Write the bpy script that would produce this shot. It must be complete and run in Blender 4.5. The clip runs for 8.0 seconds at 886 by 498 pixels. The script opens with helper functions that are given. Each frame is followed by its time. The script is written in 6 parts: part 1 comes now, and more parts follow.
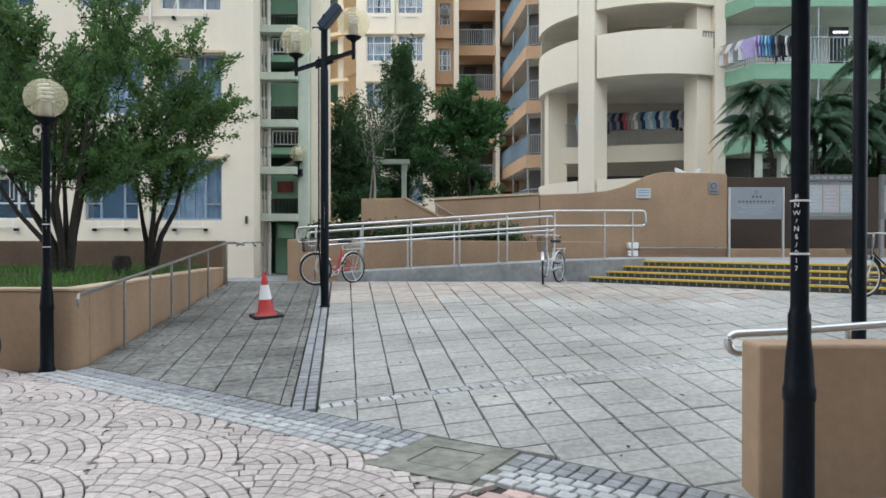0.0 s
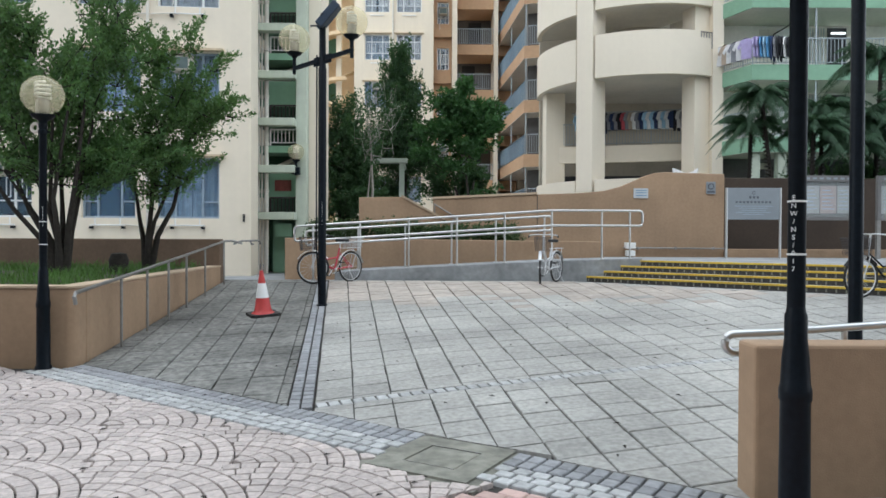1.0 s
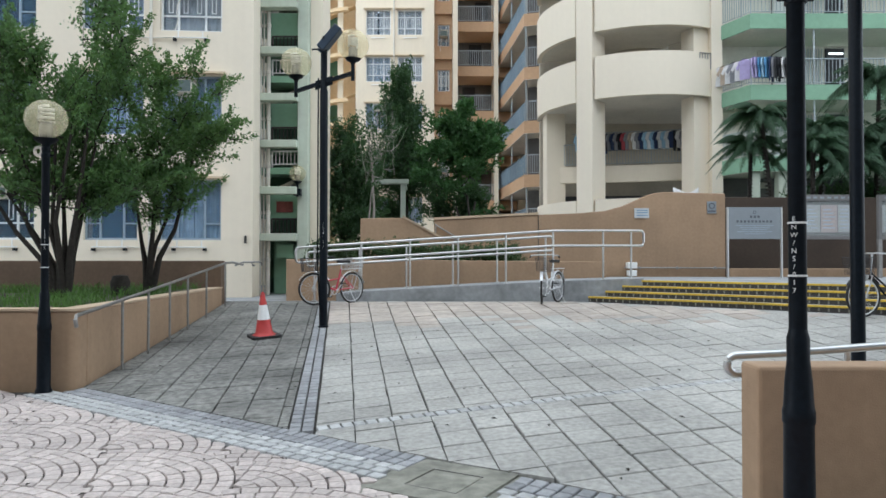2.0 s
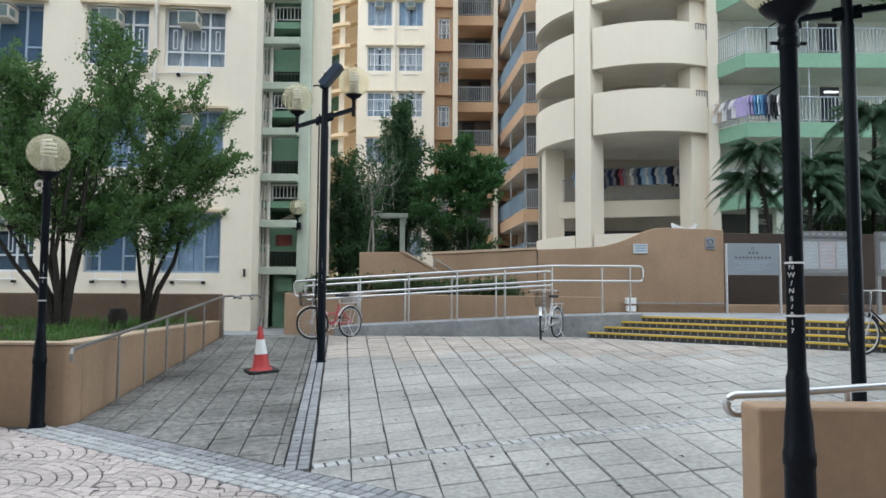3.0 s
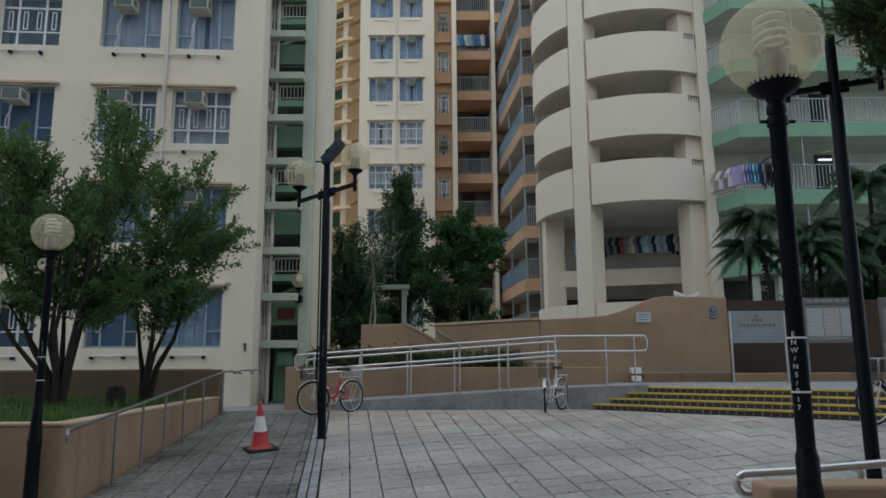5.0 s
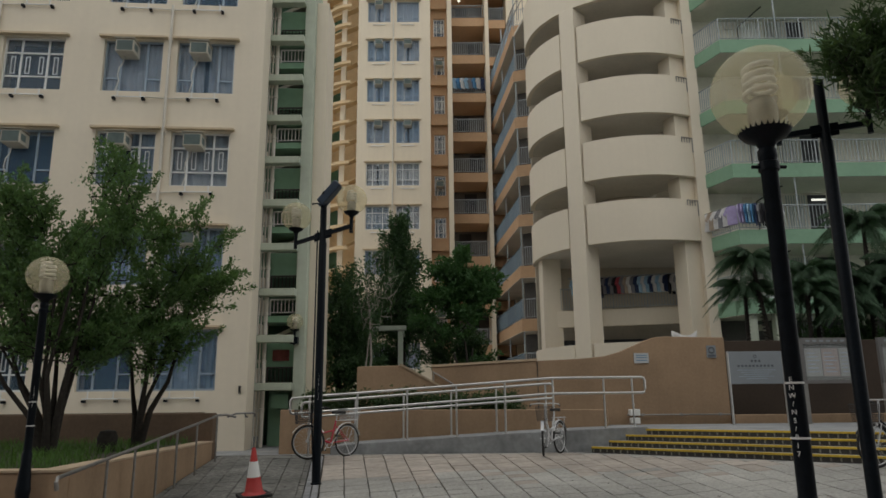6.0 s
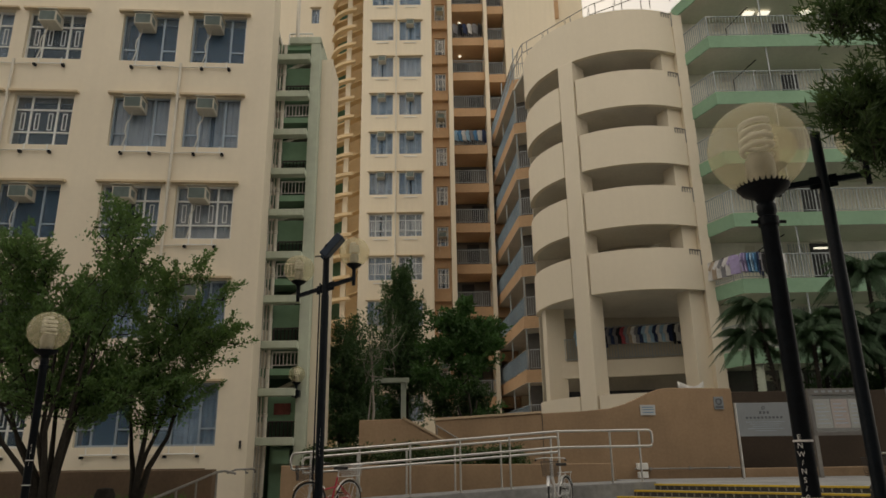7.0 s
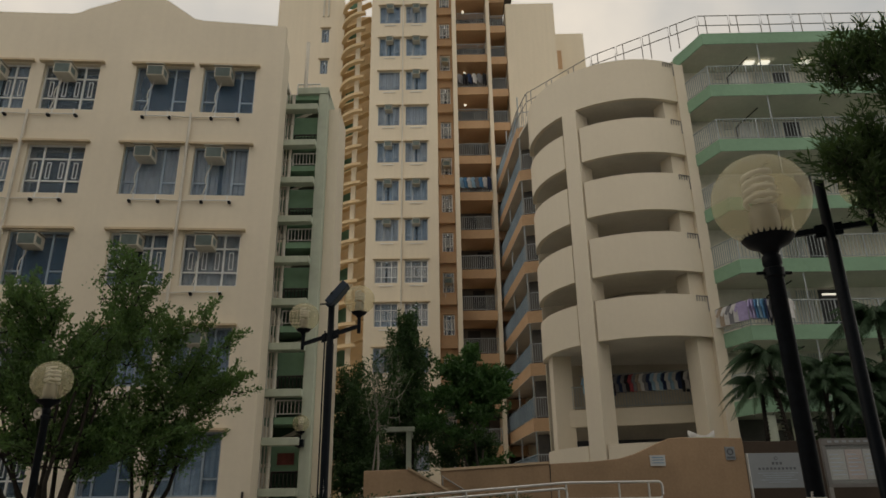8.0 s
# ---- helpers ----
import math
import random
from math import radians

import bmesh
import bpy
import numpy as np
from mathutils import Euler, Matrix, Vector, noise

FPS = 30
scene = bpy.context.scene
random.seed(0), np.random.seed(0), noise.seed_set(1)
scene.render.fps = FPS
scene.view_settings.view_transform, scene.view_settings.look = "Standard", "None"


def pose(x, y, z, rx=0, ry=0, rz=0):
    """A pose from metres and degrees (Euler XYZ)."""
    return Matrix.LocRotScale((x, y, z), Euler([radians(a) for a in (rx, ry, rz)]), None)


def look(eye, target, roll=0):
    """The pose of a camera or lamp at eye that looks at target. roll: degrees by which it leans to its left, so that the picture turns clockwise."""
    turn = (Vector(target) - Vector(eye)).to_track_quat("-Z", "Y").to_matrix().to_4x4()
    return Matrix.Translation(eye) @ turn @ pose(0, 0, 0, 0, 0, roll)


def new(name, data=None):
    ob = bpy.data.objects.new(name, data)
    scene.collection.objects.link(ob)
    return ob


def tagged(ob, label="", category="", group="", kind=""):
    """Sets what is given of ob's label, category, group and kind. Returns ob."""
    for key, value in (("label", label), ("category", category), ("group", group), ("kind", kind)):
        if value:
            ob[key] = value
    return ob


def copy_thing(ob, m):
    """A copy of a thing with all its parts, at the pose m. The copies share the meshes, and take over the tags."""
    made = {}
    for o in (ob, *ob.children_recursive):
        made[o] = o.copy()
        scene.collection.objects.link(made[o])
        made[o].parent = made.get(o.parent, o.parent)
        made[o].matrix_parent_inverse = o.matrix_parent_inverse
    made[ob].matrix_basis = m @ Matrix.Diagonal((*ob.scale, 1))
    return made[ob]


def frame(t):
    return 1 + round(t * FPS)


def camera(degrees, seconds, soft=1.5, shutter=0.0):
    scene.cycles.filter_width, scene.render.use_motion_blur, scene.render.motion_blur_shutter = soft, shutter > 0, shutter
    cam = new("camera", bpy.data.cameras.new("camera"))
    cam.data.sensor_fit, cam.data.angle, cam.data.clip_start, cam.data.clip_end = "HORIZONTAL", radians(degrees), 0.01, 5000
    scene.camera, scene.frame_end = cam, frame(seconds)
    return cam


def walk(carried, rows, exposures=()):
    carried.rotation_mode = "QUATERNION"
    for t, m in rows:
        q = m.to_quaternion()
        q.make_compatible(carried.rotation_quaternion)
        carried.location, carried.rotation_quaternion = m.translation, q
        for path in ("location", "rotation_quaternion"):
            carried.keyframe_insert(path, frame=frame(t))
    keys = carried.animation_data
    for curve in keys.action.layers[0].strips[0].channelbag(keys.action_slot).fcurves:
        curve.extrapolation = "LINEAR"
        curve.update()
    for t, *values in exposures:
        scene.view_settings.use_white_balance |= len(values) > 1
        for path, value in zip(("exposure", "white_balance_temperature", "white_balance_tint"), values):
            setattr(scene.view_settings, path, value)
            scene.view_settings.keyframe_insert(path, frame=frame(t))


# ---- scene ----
# camera: a phone tilted slowly upward from chest height
cam = camera(64.61, 8.0, soft=1.6)
EYE = 1.4
PATH = [
    (0.0, 0.0, -0.0, 0.0, 0.0, -0.589, -0.002),
    (0.5, -0.0001, 0.0001, -0.0004, -0.048, -0.638, -0.063),
    (1.0, -0.0002, 0.0001, -0.0005, -0.206, -0.656, 0.242),
    (1.5, 0.001, -0.0008, 0.0034, -0.175, -0.143, 0.082),
    (2.8, 0.0085, -0.0071, 0.0287, 0.046, 3.177, 0.073),
    (3.0, 0.0097, -0.0082, 0.0329, -0.14, 3.728, 0.325),
    (3.5, 0.0138, -0.0117, 0.047, -0.159, 5.579, -0.109),
    (4.0, 0.0164, -0.0138, 0.0558, 0.03, 6.722, -0.375),
    (5.3, 0.0245, -0.0207, 0.0833, 0.014, 10.334, -0.388),
    (5.5, 0.0259, -0.0218, 0.0881, -0.221, 10.963, -0.231),
    (6.0, 0.0297, -0.025, 0.101, -0.281, 12.656, -0.592),
    (6.5, 0.0338, -0.0284, 0.1147, -0.322, 14.449, -0.56),
    (7.0, 0.0389, -0.0328, 0.1322, -0.085, 16.737, -0.887),
    (7.5, 0.043, -0.0362, 0.1461, -0.299, 18.56, -1.023),
    (8.0, 0.0473, -0.0398, 0.1608, 0.364, 20.488, -0.812),
]
EXPOSURE = [(0.0, -0.28, 6200, 8), (4.2, -0.31, 6100, 7), (5.3, -1.68, 6100, 8), (6.0, -1.55, 7150, 10), (6.5, -1.64, 8000, 11), (7.0, -1.60, 8500, 12), (8.0, -1.90, 8100, 11)]
walk(cam, [(t, pose(x, y, EYE + z, 90 + pitch, 0, yaw) @ pose(0, 0, 0, 0, 0, roll)) for t, x, y, z, yaw, pitch, roll in PATH], EXPOSURE)

# ---- world and light: a bright overcast day ----
SUN_EL, SUN_AZ = radians(58), radians(205)
world = bpy.data.worlds.new("world")
scene.world = world
world.use_nodes = True
wn, wl = world.node_tree.nodes, world.node_tree.links
wn.clear()
w_out = wn.new("ShaderNodeOutputWorld")
w_bg = wn.new("ShaderNodeBackground")
w_sky = wn.new("ShaderNodeTexSky")
w_sky.sky_type, w_sky.sun_disc = "NISHITA", False
w_sky.sun_elevation, w_sky.sun_rotation = SUN_EL, SUN_AZ
w_tc = wn.new("ShaderNodeTexCoord")
w_noise = wn.new("ShaderNodeTexNoise")
w_noise.inputs["Scale"].default_value = 3.0
w_noise.inputs["Detail"].default_value = 6.0
w_ramp = wn.new("ShaderNodeValToRGB")
w_ramp.color_ramp.elements[0].position, w_ramp.color_ramp.elements[0].color = 0.35, (9.4, 10.7, 12.4, 1)
w_ramp.color_ramp.elements[1].position, w_ramp.color_ramp.elements[1].color = 0.65, (17.1, 17.2, 17.3, 1)
w_mix = wn.new("ShaderNodeMix")
w_mix.data_type = "RGBA"
w_mix.inputs["Factor"].default_value = 0.88
wl.new(w_tc.outputs["Generated"], w_noise.inputs["Vector"])
wl.new(w_noise.outputs["Fac"], w_ramp.inputs["Fac"])
wl.new(w_sky.outputs["Color"], w_mix.inputs["A"])
wl.new(w_ramp.outputs["Color"], w_mix.inputs["B"])
wl.new(w_mix.outputs["Result"], w_bg.inputs["Color"])
w_bg.inputs["Strength"].default_value = 0.185
wl.new(w_bg.outputs["Background"], w_out.inputs["Surface"])

sun_data = bpy.data.lights.new("sun", "SUN")
sun_data.energy, sun_data.angle, sun_data.color = 0.55, radians(20), (1.0, 0.98, 0.95)
sun = new("sun", sun_data)
sun.matrix_world = look((0, 0, 30), (0 + 30 * math.sin(SUN_AZ) * -0.6, 30 * math.cos(SUN_AZ) * -0.6, 0))


# ---- materials ----
def material(name, colour, rough=0.8, metal=0.0, vary=0.12, scale=6.0, stain=0.15, stain_scale=0.7, bump=0.15, bump_scale=60.0, random_value=0.0, streak=0.0):
    """A painted or mineral surface: base colour with grain, stains, optional rain streaks, relief and piece-to-piece variation."""
    m = bpy.data.materials.new(name)
    m.use_nodes = True
    n, l = m.node_tree.nodes, m.node_tree.links
    bsdf = n["Principled BSDF"]
    bsdf.inputs["Roughness"].default_value = rough
    bsdf.inputs["Metallic"].default_value = metal
    geo = n.new("ShaderNodeNewGeometry")
    fine = n.new("ShaderNodeTexNoise")
    fine.inputs["Scale"].default_value, fine.inputs["Detail"].default_value = scale, 8.0
    big = n.new("ShaderNodeTexNoise")
    big.inputs["Scale"].default_value, big.inputs["Detail"].default_value = stain_scale, 5.0
    grain = n.new("ShaderNodeTexNoise")
    grain.inputs["Scale"].default_value, grain.inputs["Detail"].default_value = bump_scale, 4.0
    for tex in (fine, big, grain):
        l.new(geo.outputs["Position"], tex.inputs["Vector"])

    def mapped(socket, amount):
        r = n.new("ShaderNodeMapRange")
        r.inputs["From Min"].default_value, r.inputs["From Max"].default_value = 0.3, 0.7
        r.inputs["To Min"].default_value, r.inputs["To Max"].default_value = 1.0 - amount, 1.0 + amount * 0.6
        l.new(socket, r.inputs["Value"])
        return r.outputs["Result"]

    def times(a, b):
        k = n.new("ShaderNodeMath")
        k.operation = "MULTIPLY"
        l.new(a, k.inputs[0]), l.new(b, k.inputs[1])
        return k.outputs["Value"]

    value = times(mapped(fine.outputs["Fac"], vary), mapped(big.outputs["Fac"], stain))
    if streak:
        sep = n.new("ShaderNodeVectorMath")
        sep.operation = "MULTIPLY"
        sep.inputs[1].default_value = (5.0, 5.0, 0.25)
        l.new(geo.outputs["Position"], sep.inputs[0])
        st = n.new("ShaderNodeTexNoise")
        st.inputs["Scale"].default_value, st.inputs["Detail"].default_value = 1.0, 5.0
        l.new(sep.outputs["Vector"], st.inputs["Vector"])
        value = times(value, mapped(st.outputs["Fac"], streak))
    if random_value:
        info = n.new("ShaderNodeObjectInfo")
        add = n.new("ShaderNodeMath")
        add.operation = "ADD"
        l.new(info.outputs["Random"], add.inputs[0]), l.new(geo.outputs["Random Per Island"], add.inputs[1])
        fract = n.new("ShaderNodeMath")
        fract.operation = "FRACT"
        l.new(add.outputs["Value"], fract.inputs[0])
        r = n.new("ShaderNodeMapRange")
        r.inputs["To Min"].default_value, r.inputs["To Max"].default_value = 1.0 - random_value, 1.0 + random_value * 0.6
        l.new(fract.outputs["Value"], r.inputs["Value"])
        value = times(value, r.outputs["Result"])
    mul = n.new("ShaderNodeVectorMath")
    mul.operation = "SCALE"
    mul.inputs[0].default_value = colour
    l.new(value, mul.inputs["Scale"])
    l.new(mul.outputs["Vector"], bsdf.inputs["Base Color"])
    if bump:
        b = n.new("ShaderNodeBump")
        b.inputs["Strength"].default_value, b.inputs["Distance"].default_value = bump, 0.01
        l.new(grain.outputs["Fac"], b.inputs["Height"])
        l.new(b.outputs["Normal"], bsdf.inputs["Normal"])
    return m


def leaf_material(name, colour, through_colour):
    m = material(name, colour, rough=0.6, vary=0.2, scale=1.5, stain=0.25, stain_scale=0.8, bump=0.0, random_value=0.5)
    n, l = m.node_tree.nodes, m.node_tree.links
    n["Principled BSDF"].inputs["Specular IOR Level"].default_value = 0.3
    tr = n.new("ShaderNodeBsdfTranslucent")
    tr.inputs["Color"].default_value = (*through_colour, 1)
    mix = n.new("ShaderNodeMixShader")
    mix.inputs["Fac"].default_value = 0.25
    l.new(n["Principled BSDF"].outputs["BSDF"], mix.inputs[1])
    l.new(tr.outputs["BSDF"], mix.inputs[2])
    l.new(mix.outputs["Shader"], n["Material Output"].inputs["Surface"])
    return m


def glass_material(name, tint, rough=0.03, alpha=0.35):
    """Window glass: partly clear, partly mirroring the sky."""
    m = bpy.data.materials.new(name)
    m.use_nodes = True
    n, l = m.node_tree.nodes, m.node_tree.links
    bsdf = n["Principled BSDF"]
    bsdf.inputs["Base Color"].default_value = (*tint, 1)
    bsdf.inputs["Roughness"].default_value = rough
    bsdf.inputs["Alpha"].default_value = alpha
    return m


CREAM = material("cream_paint", (0.80, 0.715, 0.575), 0.85, vary=0.02, stain=0.05, stain_scale=0.3, streak=0.02, bump=0.1)
CREAM_FAR = material("tower_paint", (0.78, 0.69, 0.545), 0.85, vary=0.02, stain=0.05, stain_scale=0.15, streak=0.03, bump=0.1)
RING = material("ring_paint", (0.745, 0.668, 0.54), 0.85, vary=0.015, stain=0.04, stain_scale=0.25, streak=0.012, bump=0.08)
PEACH = material("peach_paint", (0.56, 0.36, 0.215), 0.85, vary=0.06, stain=0.1, stain_scale=0.4)
OCHRE = material("ochre_paint", (0.71, 0.53, 0.32), 0.85, vary=0.06, stain=0.1, stain_scale=0.4)
GREEN = material("green_paint", (0.22, 0.38, 0.26), 0.85, vary=0.06, stain=0.1, stain_scale=0.5)
PALE_GREEN = material("pale_green_paint", (0.50, 0.555, 0.455), 0.85, vary=0.06, stain=0.12, stain_scale=0.6, streak=0.08)
DARK_GREEN = material("dark_green_pane_and_shade", (0.07, 0.16, 0.10), 0.8, vary=0.1, stain=0.15)
BROWN = material("brown_render", (0.352, 0.236, 0.147), 0.9, vary=0.08, scale=14, stain=0.14, stain_scale=0.9, bump=0.3, bump_scale=120, streak=0.06)
# stained brown render, darkened to hold the shade beneath the planter trees
PLINTH = material("tree_shaded_render", (0.16, 0.106, 0.07), 0.9, vary=0.1, scale=14, stain=0.22, stain_scale=0.9, bump=0.3, bump_scale=120, streak=0.08)
# brown render darkened so its colour holds the recess shade
SHADED_BROWN = material("shaded_brown_render", (0.052, 0.036, 0.025), 0.9, vary=0.1, scale=14, stain=0.18, stain_scale=0.9, bump=0.3, bump_scale=120)
HOOD = material("cream_hood", (0.62, 0.50, 0.34), 0.85, vary=0.06, stain=0.14, stain_scale=1.5)
COPING = material("tan_coping", (0.50, 0.38, 0.26), 0.9, vary=0.08, stain=0.12)
CONCRETE = material("grey_concrete", (0.29, 0.30, 0.305), 0.9, vary=0.18, scale=9, stain=0.25, stain_scale=1.5, bump=0.3)
SOFFIT = material("grey_soffit", (0.64, 0.60, 0.52), 0.9, vary=0.05, stain=0.1)
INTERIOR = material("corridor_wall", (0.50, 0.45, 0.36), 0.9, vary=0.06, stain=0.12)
GALLERY_WALL = material("pale_gallery_wall", (0.76, 0.73, 0.65), 0.85, vary=0.06, stain=0.12)
# wall colour darkened to carry the shade inside the open corridors
SHADED_WALL = material("shaded_corridor_wall", (0.14, 0.135, 0.13), 0.9, vary=0.1, stain=0.2)
# white glow of the lit tube and lamps, used for imitated reflections too
LIT_WHITE = bpy.data.materials.new("lit_tube_and_reflection")
LIT_WHITE.use_nodes = True
LIT_WHITE.node_tree.nodes["Principled BSDF"].inputs["Emission Color"].default_value = (0.95, 1.0, 0.97, 1)
LIT_WHITE.node_tree.nodes["Principled BSDF"].inputs["Emission Strength"].default_value = 3.0
# near-black colour imitates the darkness of unlit rooms behind openings
DARK_ROOM = material("unlit_room", (0.05, 0.052, 0.058), 0.9, vary=0.1)
JOINT = material("joint_earth", (0.052, 0.048, 0.042), 0.95, vary=0.5, scale=9, stain=0.4, stain_scale=2.5)
WORN_SLAB = material("worn_grimy_slab", (0.20, 0.197, 0.18), 0.8, vary=0.5, scale=14, stain=0.55, stain_scale=0.9, bump=0.35, bump_scale=90, random_value=0.08)
SLAB = material("grey_paving_slab", (0.388, 0.379, 0.35), 0.75, vary=0.26, scale=22, stain=0.34, stain_scale=0.5, bump=0.35, bump_scale=90, random_value=0.09)
SLAB_WARM = material("warm_beige_slab", (0.42, 0.37, 0.322), 0.75, vary=0.2, scale=9, stain=0.28, stain_scale=0.8, bump=0.35, bump_scale=90, random_value=0.09)
SETT_BLUE = material("blue_grey_sett", (0.295, 0.30, 0.308), 0.75, vary=0.22, scale=18, stain=0.2, random_value=0.22)
SETT_PALE = material("pale_grey_sett", (0.445, 0.448, 0.44), 0.75, vary=0.22, scale=18, stain=0.2, random_value=0.18)
SETT_PINK = material("pinkish_cobble", (0.53, 0.462, 0.427), 0.75, vary=0.22, scale=30, stain=0.22, stain_scale=0.8, random_value=0.16)
SETT_ROSE = material("rose_paver", (0.54, 0.38, 0.335), 0.8, vary=0.12, scale=18, stain=0.2, random_value=0.15)
COVER = material("mossy_concrete", (0.24, 0.235, 0.195), 0.9, vary=0.3, scale=10, stain=0.35, stain_scale=3, bump=0.4)
STEEL = material("stainless_steel", (0.62, 0.62, 0.61), 0.28, 1.0, vary=0.08, scale=12, stain=0.1, bump=0.0)
DULL_STEEL = material("dull_galvanised_steel", (0.29, 0.28, 0.265), 0.5, 0.7, vary=0.15, scale=18, stain=0.2, bump=0.0)
GREY_RAIL = material("grey_painted_rail", (0.38, 0.42, 0.44), 0.5, 0.2, vary=0.08, bump=0.0)
BLUE_RAIL = material("blue_grey_rail", (0.27, 0.36, 0.43), 0.5, 0.2, vary=0.08, bump=0.0)
BLACK = material("black_gloss_paint", (0.006, 0.009, 0.013), 0.38, vary=0.3, scale=30, stain=0.3, bump=0.12, bump_scale=40)
BLACK.node_tree.nodes["Principled BSDF"].inputs["Specular IOR Level"].default_value = 0.12
DARK_BLUE = material("dark_blue_casing", (0.03, 0.05, 0.08), 0.4, vary=0.1)
WHITE = material("white_paint", (0.78, 0.78, 0.76), 0.55, vary=0.05, stain=0.1, bump=0.0)
PIPE = material("cream_pipe", (0.70, 0.66, 0.58), 0.6, vary=0.08, stain=0.12, bump=0.0)
FRAME_BLUE = material("blue_grey_aluminium", (0.36, 0.43, 0.50), 0.45, 0.3, vary=0.06, bump=0.0)
CURTAIN = material("grey_curtain", (0.74, 0.75, 0.76), 0.9, vary=0.2, scale=4, stain=0.2, stain_scale=3)
CURTAIN_BLUE = material("blue_curtain", (0.52, 0.62, 0.72), 0.9, vary=0.2, scale=4, stain=0.2, stain_scale=3)
AC_BODY = material("ac_casing", (0.60, 0.56, 0.47), 0.6, vary=0.1, stain=0.15)
AC_GRILLE = material("ac_grille", (0.15, 0.20, 0.19), 0.6, vary=0.15)
YELLOW = material("yellow_nosing", (0.66, 0.45, 0.05), 0.7, vary=0.15, scale=20, stain=0.2)
DARK_STRIP = material("dark_riser", (0.055, 0.05, 0.045), 0.8, vary=0.2, scale=20)
ORANGE = material("cone_orange", (0.46, 0.040, 0.036), 0.5, vary=0.1, scale=12, stain=0.12)
RED = material("red_enamel", (0.50, 0.03, 0.06), 0.35, vary=0.05)
SILVER = material("silver_enamel", (0.60, 0.61, 0.62), 0.35, 0.5, vary=0.05)
RUBBER = material("black_rubber", (0.02, 0.02, 0.02), 0.75, vary=0.2)
BASKET = material("black_wire", (0.025, 0.025, 0.028), 0.5, vary=0.1)
BARK = material("grey_bark", (0.034, 0.028, 0.022), 0.95, vary=0.35, scale=20, stain=0.25, bump=0.6, bump_scale=30)
PALE_BARK = material("pale_bark", (0.34, 0.31, 0.27), 0.95, vary=0.3, scale=20, stain=0.25, bump=0.5, bump_scale=30)
SOIL = material("planter_soil", (0.06, 0.05, 0.035), 0.95, vary=0.3, scale=14, stain=0.3)
LEAF = leaf_material("small_leaves", (0.078, 0.155, 0.056), (0.25, 0.45, 0.11))
LEAF_DARK = leaf_material("dark_leaves", (0.047, 0.098, 0.045), (0.115, 0.235, 0.06))
LEAF_GREEN = leaf_material("mid_green_leaves", (0.05, 0.125, 0.042), (0.11, 0.26, 0.055))
LEAF_NEEDLE = leaf_material("strap_leaves", (0.05, 0.09, 0.042), (0.15, 0.26, 0.06))
LEAF_PALM = leaf_material("palm_leaflets", (0.046, 0.092, 0.050), (0.09, 0.18, 0.075))
LEAF_HEDGE = leaf_material("hedge_leaves", (0.05, 0.085, 0.035), (0.1, 0.18, 0.05))
GRASS = leaf_material("grass_blades", (0.075, 0.16, 0.035), (0.16, 0.31, 0.06))
SIGN_GREY = material("grey_sign_panel", (0.24, 0.265, 0.285), 0.5, vary=0.05, stain=0.08, bump=0.0)
SIGN_DARK = material("dark_print", (0.10, 0.11, 0.125), 0.6, vary=0.05, bump=0.0)
PAPER = material("notice_paper", (0.36, 0.36, 0.355), 0.7, vary=0.06, scale=3, bump=0.0)
PAPER_PINK = material("pink_notice", (0.40, 0.32, 0.31), 0.7, vary=0.06, scale=3, bump=0.0)
BOARD_GREY = material("dull_board_grey", (0.15, 0.145, 0.14), 0.6, vary=0.1, stain=0.15, bump=0.0)
SIGN_WHITE = material("pale_sign_panel", (0.52, 0.54, 0.55), 0.6, vary=0.05, stain=0.1, bump=0.0)
SIGN_BLUE = material("blue_sign_print", (0.12, 0.26, 0.40), 0.6, vary=0.05, bump=0.0)
GLASS = glass_material("window_glass", (0.12, 0.20, 0.28), alpha=0.26)
GLASS_BLUE = glass_material("blue_window_glass", (0.12, 0.23, 0.36), alpha=0.27)
LAUNDRY = [material("cloth_%s" % k, c, 0.9, vary=0.12, scale=9, stain=0.1, bump=0.0) for k, c in (
    ("white", (0.72, 0.71, 0.70)), ("black", (0.02, 0.02, 0.025)), ("blue", (0.10, 0.28, 0.50)), ("red", (0.50, 0.08, 0.10)),
    ("lilac", (0.42, 0.36, 0.58)), ("grey", (0.25, 0.25, 0.27)), ("navy", (0.03, 0.05, 0.12)), ("lime", (0.42, 0.52, 0.20)), ("sky", (0.35, 0.55, 0.70)), ("tan", (0.45, 0.36, 0.28)))]

CLOTH_RUST = material("cloth_rust", (0.20, 0.06, 0.05), 0.9, vary=0.2, scale=9, stain=0.3, stain_scale=4, bump=0.0)

globe_mat = bpy.data.materials.new("yellowed_clear_globe")
globe_mat.use_nodes = True
gn, gl = globe_mat.node_tree.nodes, globe_mat.node_tree.links
g_bsdf = gn["Principled BSDF"]
g_bsdf.inputs["Base Color"].default_value = (0.86, 0.79, 0.58, 1)
g_bsdf.inputs["Roughness"].default_value = 0.12
# clouded acrylic: part clear, part lit through from behind
g_milk = gn.new("ShaderNodeBsdfTranslucent")
g_milk.inputs["Color"].default_value = (0.88, 0.81, 0.60, 1)
g_clear = gn.new("ShaderNodeBsdfTransparent")
g_clear.inputs["Color"].default_value = (0.98, 0.96, 0.88, 1)
g_body, g_mix = gn.new("ShaderNodeMixShader"), gn.new("ShaderNodeMixShader")
g_body.inputs["Fac"].default_value, g_mix.inputs["Fac"].default_value = 0.42, 0.70
gl.new(g_bsdf.outputs["BSDF"], g_body.inputs[1])
gl.new(g_milk.outputs["BSDF"], g_body.inputs[2])
gl.new(g_body.outputs["Shader"], g_mix.inputs[1])
